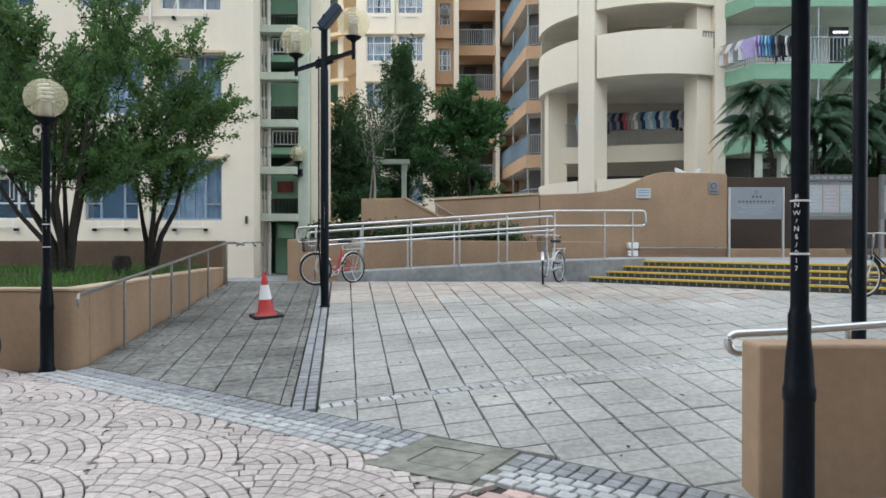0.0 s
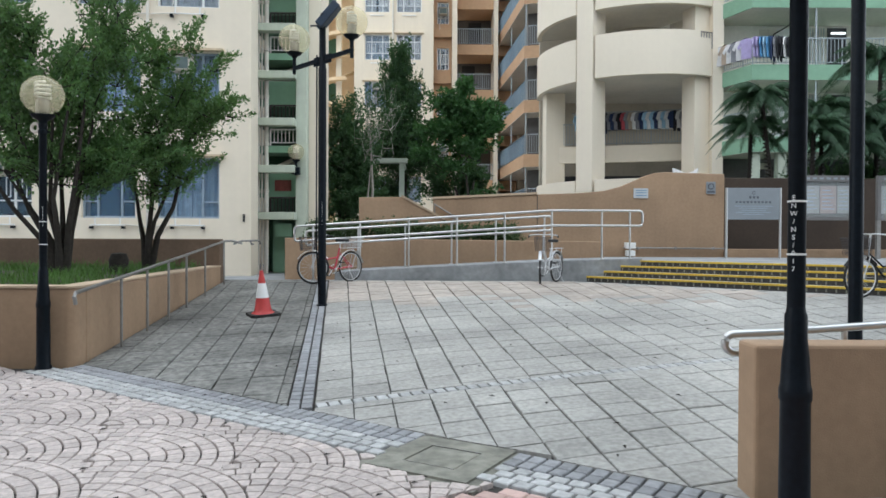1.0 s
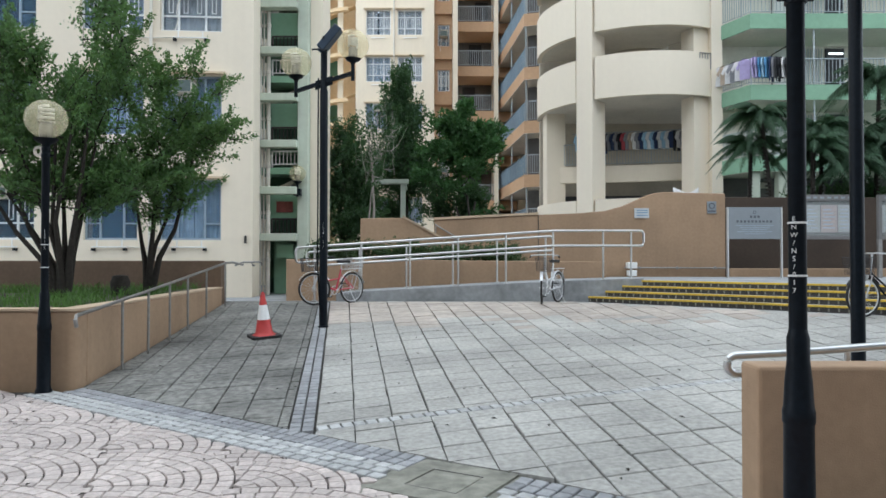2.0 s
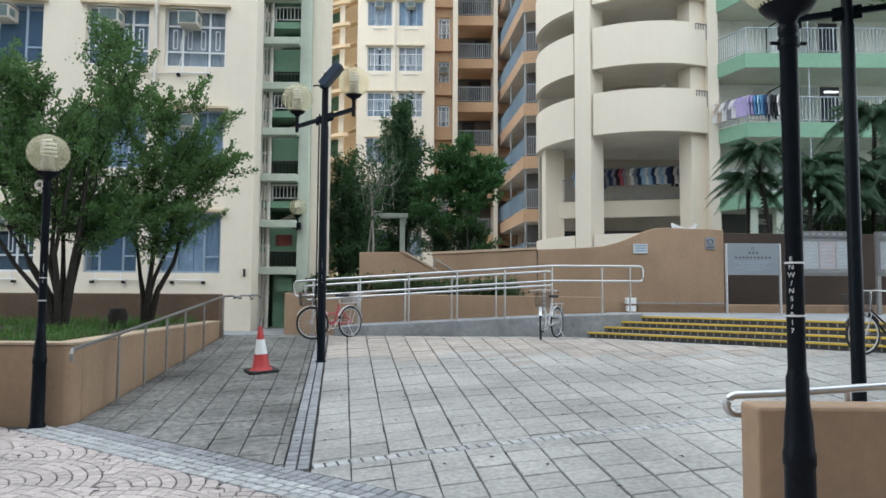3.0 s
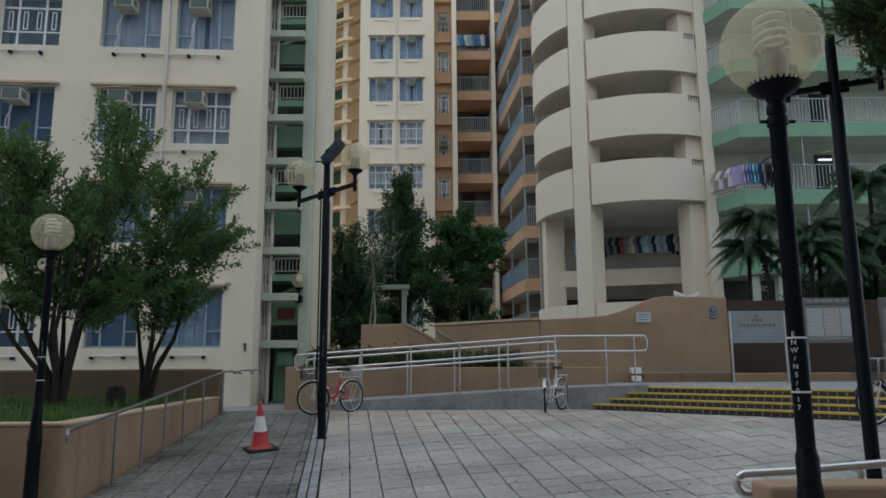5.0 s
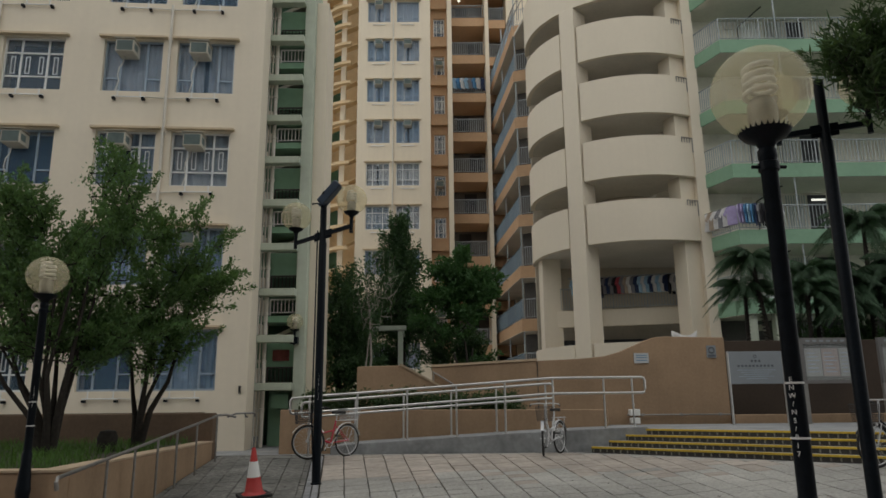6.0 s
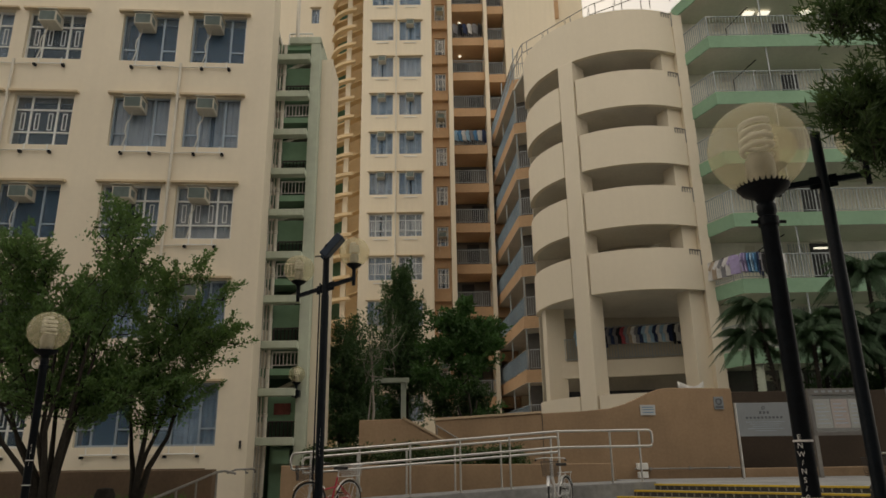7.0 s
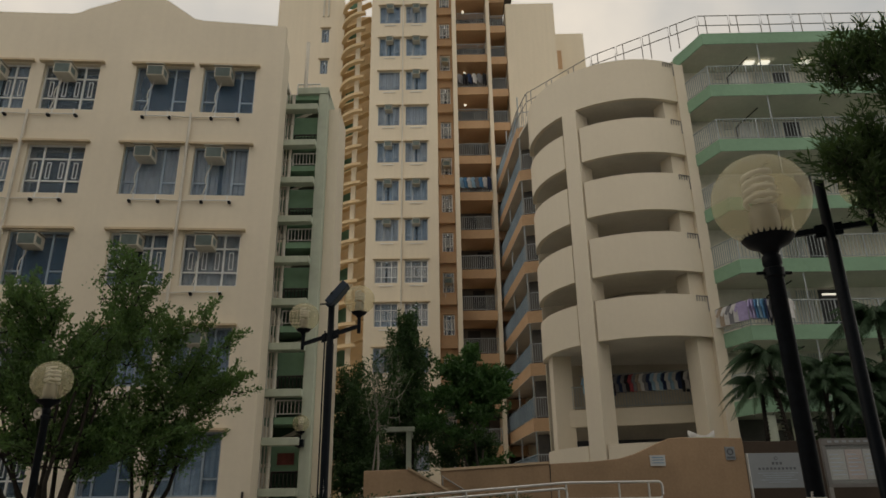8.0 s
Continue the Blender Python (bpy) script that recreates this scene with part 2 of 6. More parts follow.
gl.new(g_clear.outputs["BSDF"], g_mix.inputs[2])
gl.new(g_mix.outputs["Shader"], gn["Material Output"].inputs["Surface"])
GLOBE = globe_mat


# ---- mesh helpers ----
class Shape:
    """Vertices and faces gathered for one mesh."""

    def __init__(self):
        self.v, self.f, self.smooth = [], [], []

    def add(self, verts, faces, smooth=False):
        b = len(self.v)
        self.v += [tuple(p) for p in verts]
        self.f += [tuple(i + b for i in q) for q in faces]
        self.smooth += [smooth] * len(faces)
        return self

    def box(self, x0, y0, z0, x1, y1, z1, m=None):
        p = [(x0, y0, z0), (x1, y0, z0), (x1, y1, z0), (x0, y1, z0), (x0, y0, z1), (x1, y0, z1), (x1, y1, z1), (x0, y1, z1)]
        if m is not None:
            p = [m @ Vector(q) for q in p]
        return self.add(p, [(0, 3, 2, 1), (4, 5, 6, 7), (0, 1, 5, 4), (1, 2, 6, 5), (2, 3, 7, 6), (3, 0, 4, 7)])

    def slab(self, ring, z0, z1):
        """A prism over a ring of (x, y), counter-clockwise from above."""
        n = len(ring)
        p = [(x, y, z0) for x, y in ring] + [(x, y, z1) for x, y in ring]
        return self.add(p, [tuple(range(n - 1, -1, -1)), tuple(range(n, 2 * n))] + [(i, (i + 1) % n, n + (i + 1) % n, n + i) for i in range(n)])

    def beam(self, a, b, w, h):
        """A level or sloping bar from a to b, w wide and h high, hanging below the line."""
        a, b = Vector(a), Vector(b)
        d = b - a
        side = Vector((-d.y, d.x, 0)).normalized() * w / 2
        dn = Vector((0, 0, -h))
        p = [a - side, a + side, b + side, b - side]
        return self.add([q + dn for q in p] + p, [(0, 1, 2, 3), (7, 6, 5, 4), (0, 4, 5, 1), (1, 5, 6, 2), (2, 6, 7, 3), (3, 7, 4, 0)])

    def tube(self, pts, r, n=8, r_end=None, caps=True):
        pts = [Vector(p) for p in pts]
        k = len(pts)
        rings = []
        for i, p in enumerate(pts):
            d = (pts[min(i + 1, k - 1)] - pts[max(i - 1, 0)]).normalized()
            ref = Vector((0, 0, 1)) if abs(d.z) < 0.9 else Vector((1, 0, 0))
            u = d.cross(ref).normalized()
            w = d.cross(u)
            rr = r if r_end is None else r + (r_end - r) * i / (k - 1)
            rings += [p + (u * math.cos(2 * math.pi * j / n) + w * math.sin(2 * math.pi * j / n)) * rr for j in range(n)]
        faces = [(i * n + j, i * n + (j + 1) % n, (i + 1) * n + (j + 1) % n, (i + 1) * n + j) for i in range(k - 1) for j in range(n)]
        self.add(rings, faces, True)
        if caps:
            b = len(self.v) - len(rings)
            self.f += [tuple(b + j for j in range(n - 1, -1, -1)), tuple(b + (k - 1) * n + j for j in range(n))]
            self.smooth += [False, False]
        return self

    def lathe(self, profile, n=24, at=(0, 0, 0), smooth=True):
        """A turned body: profile of (radius, z)."""
        k = len(profile)
        p = [(at[0] + r * math.cos(2 * math.pi * j / n), at[1] + r * math.sin(2 * math.pi * j / n), at[2] + z) for r, z in profile for j in range(n)]
        self.add(p, [(i * n + j, i * n + (j + 1) % n, (i + 1) * n + (j + 1) % n, (i + 1) * n + j) for i in range(k - 1) for j in range(n)], smooth)
        return self

    def ring(self, centre, radius, r, axis, n=28, m=6):
        """A torus round an axis."""
        c, a = Vector(centre), Vector(axis).normalized()
        u = a.cross(Vector((0, 0, 1)) if abs(a.z) < 0.9 else Vector((1, 0, 0))).normalized()
        w = a.cross(u)
        p = []
        for i in range(n):
            t = 2 * math.pi * i / n
            d = u * math.cos(t) + w * math.sin(t)
            p += [c + d * (radius + r * math.cos(2 * math.pi * j / m)) + a * r * math.sin(2 * math.pi * j / m) for j in range(m)]
        return self.add(p, [(i * m + j, ((i + 1) % n) * m + j, ((i + 1) % n) * m + (j + 1) % m, i * m + (j + 1) % m) for i in range(n) for j in range(m)], True)

    def mesh(self, name, mat):
        me = bpy.data.meshes.new(name)
        me.from_pydata(self.v, [], self.f)
        me.polygons.foreach_set("use_smooth", self.smooth)
        me.materials.append(mat)
        me.update()
        if any(self.smooth):
            me.set_sharp_from_angle(angle=radians(48))
        return me


def part(name, shape, mat, parent=None, label="", at=None):
    """One mesh object, under its thing or part. shape: a Shape, or mesh data to share."""
    me = shape if isinstance(shape, bpy.types.Mesh) else shape.mesh(name, mat)
    ob = new(name, me)
    if parent is not None:
        ob.parent = parent
    if at is not None:
        ob.matrix_basis = at
    if label:
        ob["label"] = label
    return ob


def thing(name, label, category, at=None, group="", kind=""):
    ob = tagged(new(name), label, category, group, kind)
    if at is not None:
        ob.matrix_basis = at
    return ob


def bevelled(ob, width=0.015):
    b = ob.modifiers.new("bevel", "BEVEL")
    b.width, b.segments, b.limit_method = width, 2, "ANGLE"
    return ob


def pierced(shape, x0, x1, z0, z1, y0, y1, holes):
    """A wall from y0 to y1 with rectangular holes (hx0, hz0, hx1, hz1) that go through it."""
    xs = sorted({x0, x1, *[h[0] for h in holes], *[h[2] for h in holes]})
    zs = sorted({z0, z1, *[h[1] for h in holes], *[h[3] for h in holes]})
    xs, zs = [x for x in xs if x0 <= x <= x1], [z for z in zs if z0 <= z <= z1]
    nx, nz = len(xs) - 1, len(zs) - 1

    def solid(i, j):
        if not (0 <= i < nx and 0 <= j < nz):
            return False
        cx, cz = (xs[i] + xs[i + 1]) / 2, (zs[j] + zs[j + 1]) / 2
        return not any(h[0] < cx < h[2] and h[1] < cz < h[3] for h in holes)

    for i in range(nx):
        for j in range(nz):
            if not solid(i, j):
                continue
            a, b, c, d = xs[i], xs[i + 1], zs[j], zs[j + 1]
            shape.add([(a, y0, c), (b, y0, c), (b, y0, d), (a, y0, d)], [(0, 1, 2, 3)])
            shape.add([(a, y1, c), (b, y1, c), (b, y1, d), (a, y1, d)], [(3, 2, 1, 0)])
            if not solid(i - 1, j):
                shape.add([(a, y0, c), (a, y1, c), (a, y1, d), (a, y0, d)], [(3, 2, 1, 0)])
            if not solid(i + 1, j):
                shape.add([(b, y0, c), (b, y1, c), (b, y1, d), (b, y0, d)], [(0, 1, 2, 3)])
            if not solid(i, j - 1):
                shape.add([(a, y0, c), (b, y0, c), (b, y1, c), (a, y1, c)], [(3, 2, 1, 0)])
            if not solid(i, j + 1):
                shape.add([(a, y0, d), (b, y0, d), (b, y1, d), (a, y1, d)], [(0, 1, 2, 3)])
    return shape


# ---- the ground ----
PLATEAU, LANDING = 0.56, 1.0


def foot(x):
    """Where the slope begins."""
    return max(1.0, 4.82 - 0.71 * x)


def crest(x):
    """Where the slope ends."""
    return 14.2 if x < 3.1 else max(8.0, 14.2 - 0.92 * (x - 3.1))


def ground(x, y):
    a, b = foot(x), crest(x)
    return PLATEAU * min(1.0, max(0.0, (y - a) / (b - a)))


def on_ground(x, y, turn=0.0, lift=0.0):
    """A pose on the paving, tilted with it and turned about its normal."""
    e = 0.05
    n = Vector((ground(x - e, y) - ground(x + e, y), ground(x, y - e) - ground(x, y + e), 2 * e)).normalized()
    u = Vector((math.cos(turn), math.sin(turn), 0))
    u = (u - n * u.dot(n)).normalized()
    m = Matrix((u, n.cross(u), n)).transposed().to_4x4()
    m.translation = Vector((x, y, ground(x, y))) + n * lift
    return m


def build_ground():
    xs = [-1500, -400, -100, -40, -20] + [-12 + 0.5 * i for i in range(49)] + [20, 40, 100, 400, 1500]
    ys = [-1500, -400, -100, -30, -10, -4] + [0.5 * i for i in range(41)] + [26, 40, 100, 400, 1500]
    s = Shape()
    v = [(x, y, ground(x, y) - 0.065) for y in ys for x in xs]
    n = len(xs)
    s.add(v, [(j * n + i, j * n + i + 1, (j + 1) * n + i + 1, (j + 1) * n + i) for j in range(len(ys) - 1) for i in range(n - 1)])
    return tagged(part("ground", s, CONCRETE), "grey concrete ground of the estate", "ground", kind="structure")


build_ground()


def build_bedding():
    """The dark earth in which the paving lies."""
    nx, ny, step = 92, 102, 0.2
    v = [(-8.2 + step * i, -5.0 + step * j, ground(-8.2 + step * i, -5.0 + step * j) - 0.03) for j in range(ny + 1) for i in range(nx + 1)]
    f = [(j * (nx + 1) + i, j * (nx + 1) + i + 1, (j + 1) * (nx + 1) + i + 1, (j + 1) * (nx + 1) + i) for j in range(ny) for i in range(nx)]
    return tagged(part("bedding", Shape().add(v, f), JOINT), "dark earth bedding in the paving joints", "ground", kind="structure")


build_bedding()


# ---- windows, air conditioners, railings, shared by the buildings ----
def window_frame_shape(w, h, style):
    """The frame and its bars, centred on x, from z 0 to h."""
    s = Shape()
    t = 0.05
    s.box(-w / 2, 0, 0, w / 2, 0.07, t).box(-w / 2, 0, h - t, w / 2, 0.07, h)
    s.box(-w / 2, 0, t, -w / 2 + t, 0.07, h - t).box(w / 2 - t, 0, t, w / 2, 0.07, h - t)
    for fx in (-0.22, 0.22):
        s.box(fx * w - t / 2, 0.004, t, fx * w + t / 2, 0.066, h - t)
    if style == "casement":
        s.box(-w / 2 + t, 0.008, h * 0.70, w / 2 - t, 0.062, h * 0.70 + t)
        s.box(-w / 2 + t, 0.008, h * 0.26, w / 2 - t, 0.062, h * 0.26 + t * 0.8)
        for c in (-0.35, -0.11, 0.11, 0.35):
            x = c * w
            s.box(x - 0.06, 0.02, h * 0.34, x - 0.04, 0.05, h * 0.64).box(x + 0.04, 0.02, h * 0.34, x + 0.06, 0.05, h * 0.64)
            s.box(x - 0.06, 0.02, h * 0.64, x + 0.06, 0.05, h * 0.655).box(x - 0.06, 0.02, h * 0.325, x + 0.06, 0.05, h * 0.34)
    else:
        s.box(-w / 2 + t, 0.008, h * 0.26, -0.22 * w, 0.062, h * 0.26 + t * 0.8).box(0.22 * w, 0.008, h * 0.26, w / 2 - t, 0.062, h * 0.26 + t * 0.8)
    return s


def curtain_shape(w, h, seed):
    """A gathered curtain behind the pane, partly drawn."""
    rnd = random.Random(seed)
    s = Shape()
    for a, b in ((-0.48, -0.48 + rnd.uniform(0.42, 0.53)), (0.48 - rnd.uniform(0.38, 0.46), 0.48)):
        n = 14
        v = []
        for i in range(n + 1):
            x = w * (a + (b - a) * i / n)
            y = 0.03 * math.sin(i * 2.2 + seed)
            v += [(x, y, 0.03), (x, y, h - 0.03)]
        s.add(v, [(2 * i, 2 * i + 2, 2 * i + 3, 2 * i + 1) for i in range(n)], True)
    return s


WINDOW_CACHE = {}


def window(parent, x, y, z, w, h, style, seed, hood=True, curtained=True):
    """A window in the hole of a facade at y: frame, pane, curtain, sill and hood."""
    key = (round(w, 2), round(h, 2), style)
    if key not in WINDOW_CACHE:
        fm = WHITE if style == "casement" else FRAME_BLUE
        pane = Shape().box(-w / 2 + 0.04, 0.028, 0.04, w / 2 - 0.04, 0.036, h - 0.04)
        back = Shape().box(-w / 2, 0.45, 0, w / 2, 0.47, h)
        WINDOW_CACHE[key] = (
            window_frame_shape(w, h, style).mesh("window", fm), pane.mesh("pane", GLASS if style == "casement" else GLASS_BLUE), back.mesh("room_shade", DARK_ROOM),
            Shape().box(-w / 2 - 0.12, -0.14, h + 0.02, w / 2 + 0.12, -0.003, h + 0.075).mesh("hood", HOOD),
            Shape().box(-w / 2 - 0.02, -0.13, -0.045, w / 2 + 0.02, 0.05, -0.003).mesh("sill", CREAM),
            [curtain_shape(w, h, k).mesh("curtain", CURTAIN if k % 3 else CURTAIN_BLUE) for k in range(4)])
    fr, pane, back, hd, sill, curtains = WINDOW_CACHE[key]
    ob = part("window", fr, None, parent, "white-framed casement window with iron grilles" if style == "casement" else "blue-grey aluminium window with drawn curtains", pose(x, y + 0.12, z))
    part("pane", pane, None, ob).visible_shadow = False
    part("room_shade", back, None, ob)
    if curtained:
        part("curtain", curtains[seed % 4], None, ob, "", pose(0, 0.11, 0))
    if hood:
        part("hood", hd, None, ob, "", pose(0, -0.12, 0))
    return ob


def make_ac():
    ac = thing("air_conditioner", "beige window air conditioner jutting out under a small hood", "air conditioner", group="window air conditioners")
    bevelled(part("casing", Shape().box(-0.235, -0.36, 0, 0.235, 0.15, 0.34), AC_BODY, ac), 0.012)
    s = Shape()
    for i in range(9):
        s.box(-0.195, -0.374, 0.04 + i * 0.03, 0.195, -0.361, 0.060 + i * 0.03)
    part("grille", s.box(-0.205, -0.3635, 0.03, 0.205, -0.3615, 0.31), AC_GRILLE, ac, "dark green louvred grille")
    part("shade_plate", Shape().box(-0.265, -0.41, 0.365, 0.265, 0.10, 0.38), AC_BODY, ac)
    for sx in (-0.24, 0.24):
        part("side_vent", Shape().box(sx - 0.004, -0.30, 0.09, sx + 0.004, -0.06, 0.26), AC_GRILLE, ac)
    part("drain_hose", Shape().tube([(-0.10, -0.04, 0.01), (-0.11, -0.05, -0.18), (-0.20, -0.06, -0.34), (-0.23, -0.05, -0.55), (-0.18, -0.06, -0.72), (-0.26, -0.06, -1.02)], 0.014, 6), PIPE, ac, "thin white drain hose")
    return ac


AC_MASTER = make_ac()
AC_USED = [False]


def air_conditioner(x, y, z, turn=Matrix()):
    if not AC_USED[0]:
        AC_USED[0] = True
        AC_MASTER.matrix_basis = turn @ pose(x, y, z)
        return AC_MASTER
    return copy_thing(AC_MASTER, turn @ pose(x, y, z))


def railing(parent, pts, height, mat, gap=0.13, r=0.012, name="railing"):
    """A railing along a line of points at floor level: rails, posts at the corners and thin uprights."""
    pts = [Vector(p) for p in pts]
    up = Vector((0, 0, height))
    top = part(name, Shape().tube([p + up for p in pts], 0.025, 6), mat, parent)
    part("bottom_rail", Shape().tube([p + Vector((0, 0, 0.1)) for p in pts], 0.018, 5), mat, top)
    bars = Shape()
    for a, b in zip(pts, pts[1:]):
        d = b - a
        n = max(1, int(d.length / gap))
        for i in range(n + 1):
            p = a + d * (i / n)
            w = 0.02 if i % 12 == 0 else r
            bars.box(p.x - w, p.y - w, p.z + (0 if i % 12 == 0 else 0.1), p.x + w, p.y + w, p.z + height)
    tagged(part("infill", bars, mat, top), kind="stuff")
    return top


# ---- the left apartment building ----
LB_Y, LB_X1 = 17.7, -4.78
# the facade turns a little towards the forecourt about its corner
LB_TURN = pose(LB_X1, LB_Y, 0, 0, 0, 4.5) @ pose(-LB_X1, -LB_Y, 0)


def left_building():
    b = thing("apartment_building", "cream-painted apartment block with hooded windows and a gabled parapet", "building", LB_TURN)
    cols = [(-6.33, 1.53), (-8.26, 1.55), (-10.87, 1.58), (-12.82, 1.55), (-15.42, 1.55), (-17.4, 1.55)]
    holes, wins = [], []
    for k in range(5):
        z0 = 1.94 + 2.635 * k
        for c, (x, w) in enumerate(cols):
            if k == 0 and c == 1:
                w = 1.3
            holes.append((x - w / 2, z0, x + w / 2, z0 + 1.52))
            wins.append((x, z0, w, k, c))
    s = pierced(Shape(), -26, LB_X1, 0.3, 15.2, LB_Y, LB_Y + 0.25, holes)
    part("wall", s, CREAM, b)
    part("side_wall", Shape().box(-26, LB_Y + 0.25, 0.3, -25.7, LB_Y + 9, 15.2), CREAM, b)
    part("side_wall", Shape().box(LB_X1 - 0.25, LB_Y + 0.25, 0.3, LB_X1, LB_Y + 0.95, 15.2), CREAM, b)
    part("back_wall", Shape().box(-26, LB_Y + 9, 0.3, LB_X1 - 1.2, LB_Y + 9.25, 15.2), CREAM, b)
    # parapet with a low gable
    s = Shape()
    prof = [(-26, 15.2), (LB_X1, 15.2), (LB_X1, 15.58), (-7.3, 15.70), (-7.55, 15.76), (-8.45, 16.42), (-8.8, 16.58), (-9.4, 16.58), (-10.0, 16.30), (-10.7, 16.02), (-10.95, 15.86), (-11.2, 15.80), (-26, 15.74)]
    n = len(prof)
    s.add([(x, LB_Y, z) for x, z in prof] + [(x, LB_Y + 0.25, z) for x, z in prof], [tuple(range(n)), tuple(range(2 * n - 1, n - 1, -1))] + [((i + 1) % n, i, n + i, n + (i + 1) % n) for i in range(n)])
    part("parapet", s, CREAM, b)
    part("roof", Shape().box(-25.7, LB_Y + 0.25, 15.0, LB_X1 - 0.25, LB_Y + 9, 15.18), SOFFIT, b)
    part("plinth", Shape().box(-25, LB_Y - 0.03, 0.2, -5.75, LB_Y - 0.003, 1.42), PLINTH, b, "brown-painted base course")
    styles = {(3, 2): "casement", (4, 2): "casement", (4, 3): "casement", (2, 0): "casement", (2, 1): "casement", (0, 2): "casement", (3, 3): "casement", (1, 0): "plain", (0, 3): "casement"}
    for x, z, w, k, c in wins:
        st = styles.get((k, c), "plain")
        window(b, x, LB_Y, z, w, 1.52, st, k * 3 + c, curtained=(k, c) not in ((4, 0), (4, 1), (4, 2), (3, 2), (2, 2), (0, 1), (0, 2), (0, 3)))
        if (k, c) not in ((3, 2), (0, 0), (0, 1), (1, 1), (3, 3), (1, 3)):
            air_conditioner(x - 0.12, LB_Y + 0.02, z + 1.0, LB_TURN)
        # drain rail under the window
        s = Shape().tube([(x - 0.42, LB_Y - 0.05, z - 0.18), (x + 0.42, LB_Y - 0.05, z - 0.18)], 0.018, 6)
        s.tube([(x - 0.30, LB_Y - 0.05, z), (x - 0.30, LB_Y - 0.05, z - 0.18)], 0.016, 6).tube([(x + 0.30, LB_Y - 0.05, z), (x + 0.30, LB_Y - 0.05, z - 0.18)], 0.016, 6)
        part("drain_pipe", s, WHITE, b)
        for dx in (-0.38, 0.38):
            part("outlet", Shape().box(x + dx - 0.035, LB_Y - 0.12, z - 0.27, x + dx + 0.035, LB_Y - 0.003, z - 0.21), BLACK, b)
    for x in (-7.29, -11.83):
        s = Shape().tube([(x, LB_Y - 0.06, 1.5), (x, LB_Y - 0.06, 12.4)], 0.04, 8)
        for z in (3.2, 5.9, 8.6, 11.3):
            s.box(x - 0.06, LB_Y - 0.05, z, x + 0.06, LB_Y - 0.003, z + 0.05)
        part("downpipe", s, PIPE, b)
        for k in range(5):
            z = 1.76 + 2.635 * k
            part("branch_pipe", Shape().tube([(x - 0.55, LB_Y - 0.05, z + 0.01), (x, LB_Y - 0.05, z - 0.03), (x + 0.60, LB_Y - 0.05, z)], 0.018, 6), PIPE, b)
    part("vent", Shape().box(-4.98, LB_Y - 0.05, 1.86, -4.93, LB_Y - 0.003, 2.05), DARK_STRIP, b)
    return b


left_building()


# ---- the green stair strip beside it ----
def stair_tower():
    b = thing("stair_tower", "open stair shaft with pale green frame and slim railings", "building")
    y0 = 19.0
    # shade of the shaft's interior is put into this wall's dark green
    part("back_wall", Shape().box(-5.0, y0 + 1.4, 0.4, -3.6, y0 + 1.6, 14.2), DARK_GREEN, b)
    bevelled(part("column", Shape().box(-3.93, y0, 0.4, -3.64, y0 + 0.4, 14.15), PALE_GREEN, b))
    for k in range(10):
        z = 2.05 + 1.257 * k
        bevelled(part("beam", Shape().box(-5.1, y0 - 0.30, z - 0.10, -3.90, y0 - 0.004, z + 0.10), PALE_GREEN, b))
        part("side_panel", Shape().box(-3.68, y0 + 0.404, z - 0.25, -3.64, y0 + 1.4, z + 0.62), PALE_GREEN, b)
        if k % 2 == 0:
            part("panel", Shape().box(-4.98, y0 + 0.30, z + 0.52, -3.935, y0 + 0.42, z + 1.20), GREEN, b, "green infill panel")
            railing(b, [(-4.66, y0 + 0.2, z + 0.02), (-3.94, y0 + 0.2, z + 0.02)], 0.50, DARK_STRIP, 0.10, 0.010)
            part("landing", Shape().box(-4.98, y0 + 0.1, z - 0.06, -3.935, y0 + 1.4, z + 0.02), GREEN, b)
        else:
            railing(b, [(-4.66, y0 + 0.2, z + 0.66), (-3.94, y0 + 0.2, z + 0.66)], 0.46, WHITE, 0.10, 0.011)
            part("landing", Shape().box(-4.98, y0 + 0.1, z + 0.48, -3.935, y0 + 1.0, z + 0.66), GREEN, b)
            part("flight", Shape().beam((-4.85, y0 + 0.9, z + 0.05), (-4.0, y0 + 0.9, z + 0.45), 0.7, 0.12), SOFFIT, b)
    part("cap", Shape().box(-4.6, y0 - 0.02, 14.0, -3.64, y0 + 1.4, 14.22), PALE_GREEN, b)
    for x, r in ((-4.74, 0.06), (-4.96, 0.04), (-4.86, 0.025)):
        s = Shape().tube([(x, y0 + 0.08, 0.45), (x, y0 + 0.08, 14.0)], r, 8)
        for k in range(10):
            s.lathe([(r, 0), (r + 0.015, 0.01), (r + 0.015, 0.09), (r, 0.1)], 10, (x, y0 + 0.08, 1.4 + 1.28 * k))
        part("drain_pipe", s, PIPE, b)
    part("vent_pipe", Shape().tube([(-4.42, y0 + 0.2, 14.25), (-4.42, y0 + 0.2, 16.1)], 0.06, 8), PIPE, b)
    part("door", Shape().box(-4.66, y0 + 0.5, 0.5, -3.95, y0 + 0.56, 2.0), GREEN, b, "dark green service door")
    part("door_hood", Shape().box(-4.5, y0 + 0.1, 1.5, -4.05, y0 + 0.5, 1.85), GREEN, b)
    # plain cream flank wall beyond the shaft
    part("flank_wall", Shape().box(-3.635, y0 + 0.3, 0.4, -3.3, y0 + 1.6, 13.6), CREAM, b)
    part("red_cloth", Shape().box(-4.55, y0 + 0.24, 2.75, -4.1, y0 + 0.26, 3.05), CLOTH_RUST, b, "dull red cloth hung in the stair")
    return b


stair_tower()


# ---- the far tower ----
TW_Y = 40.0


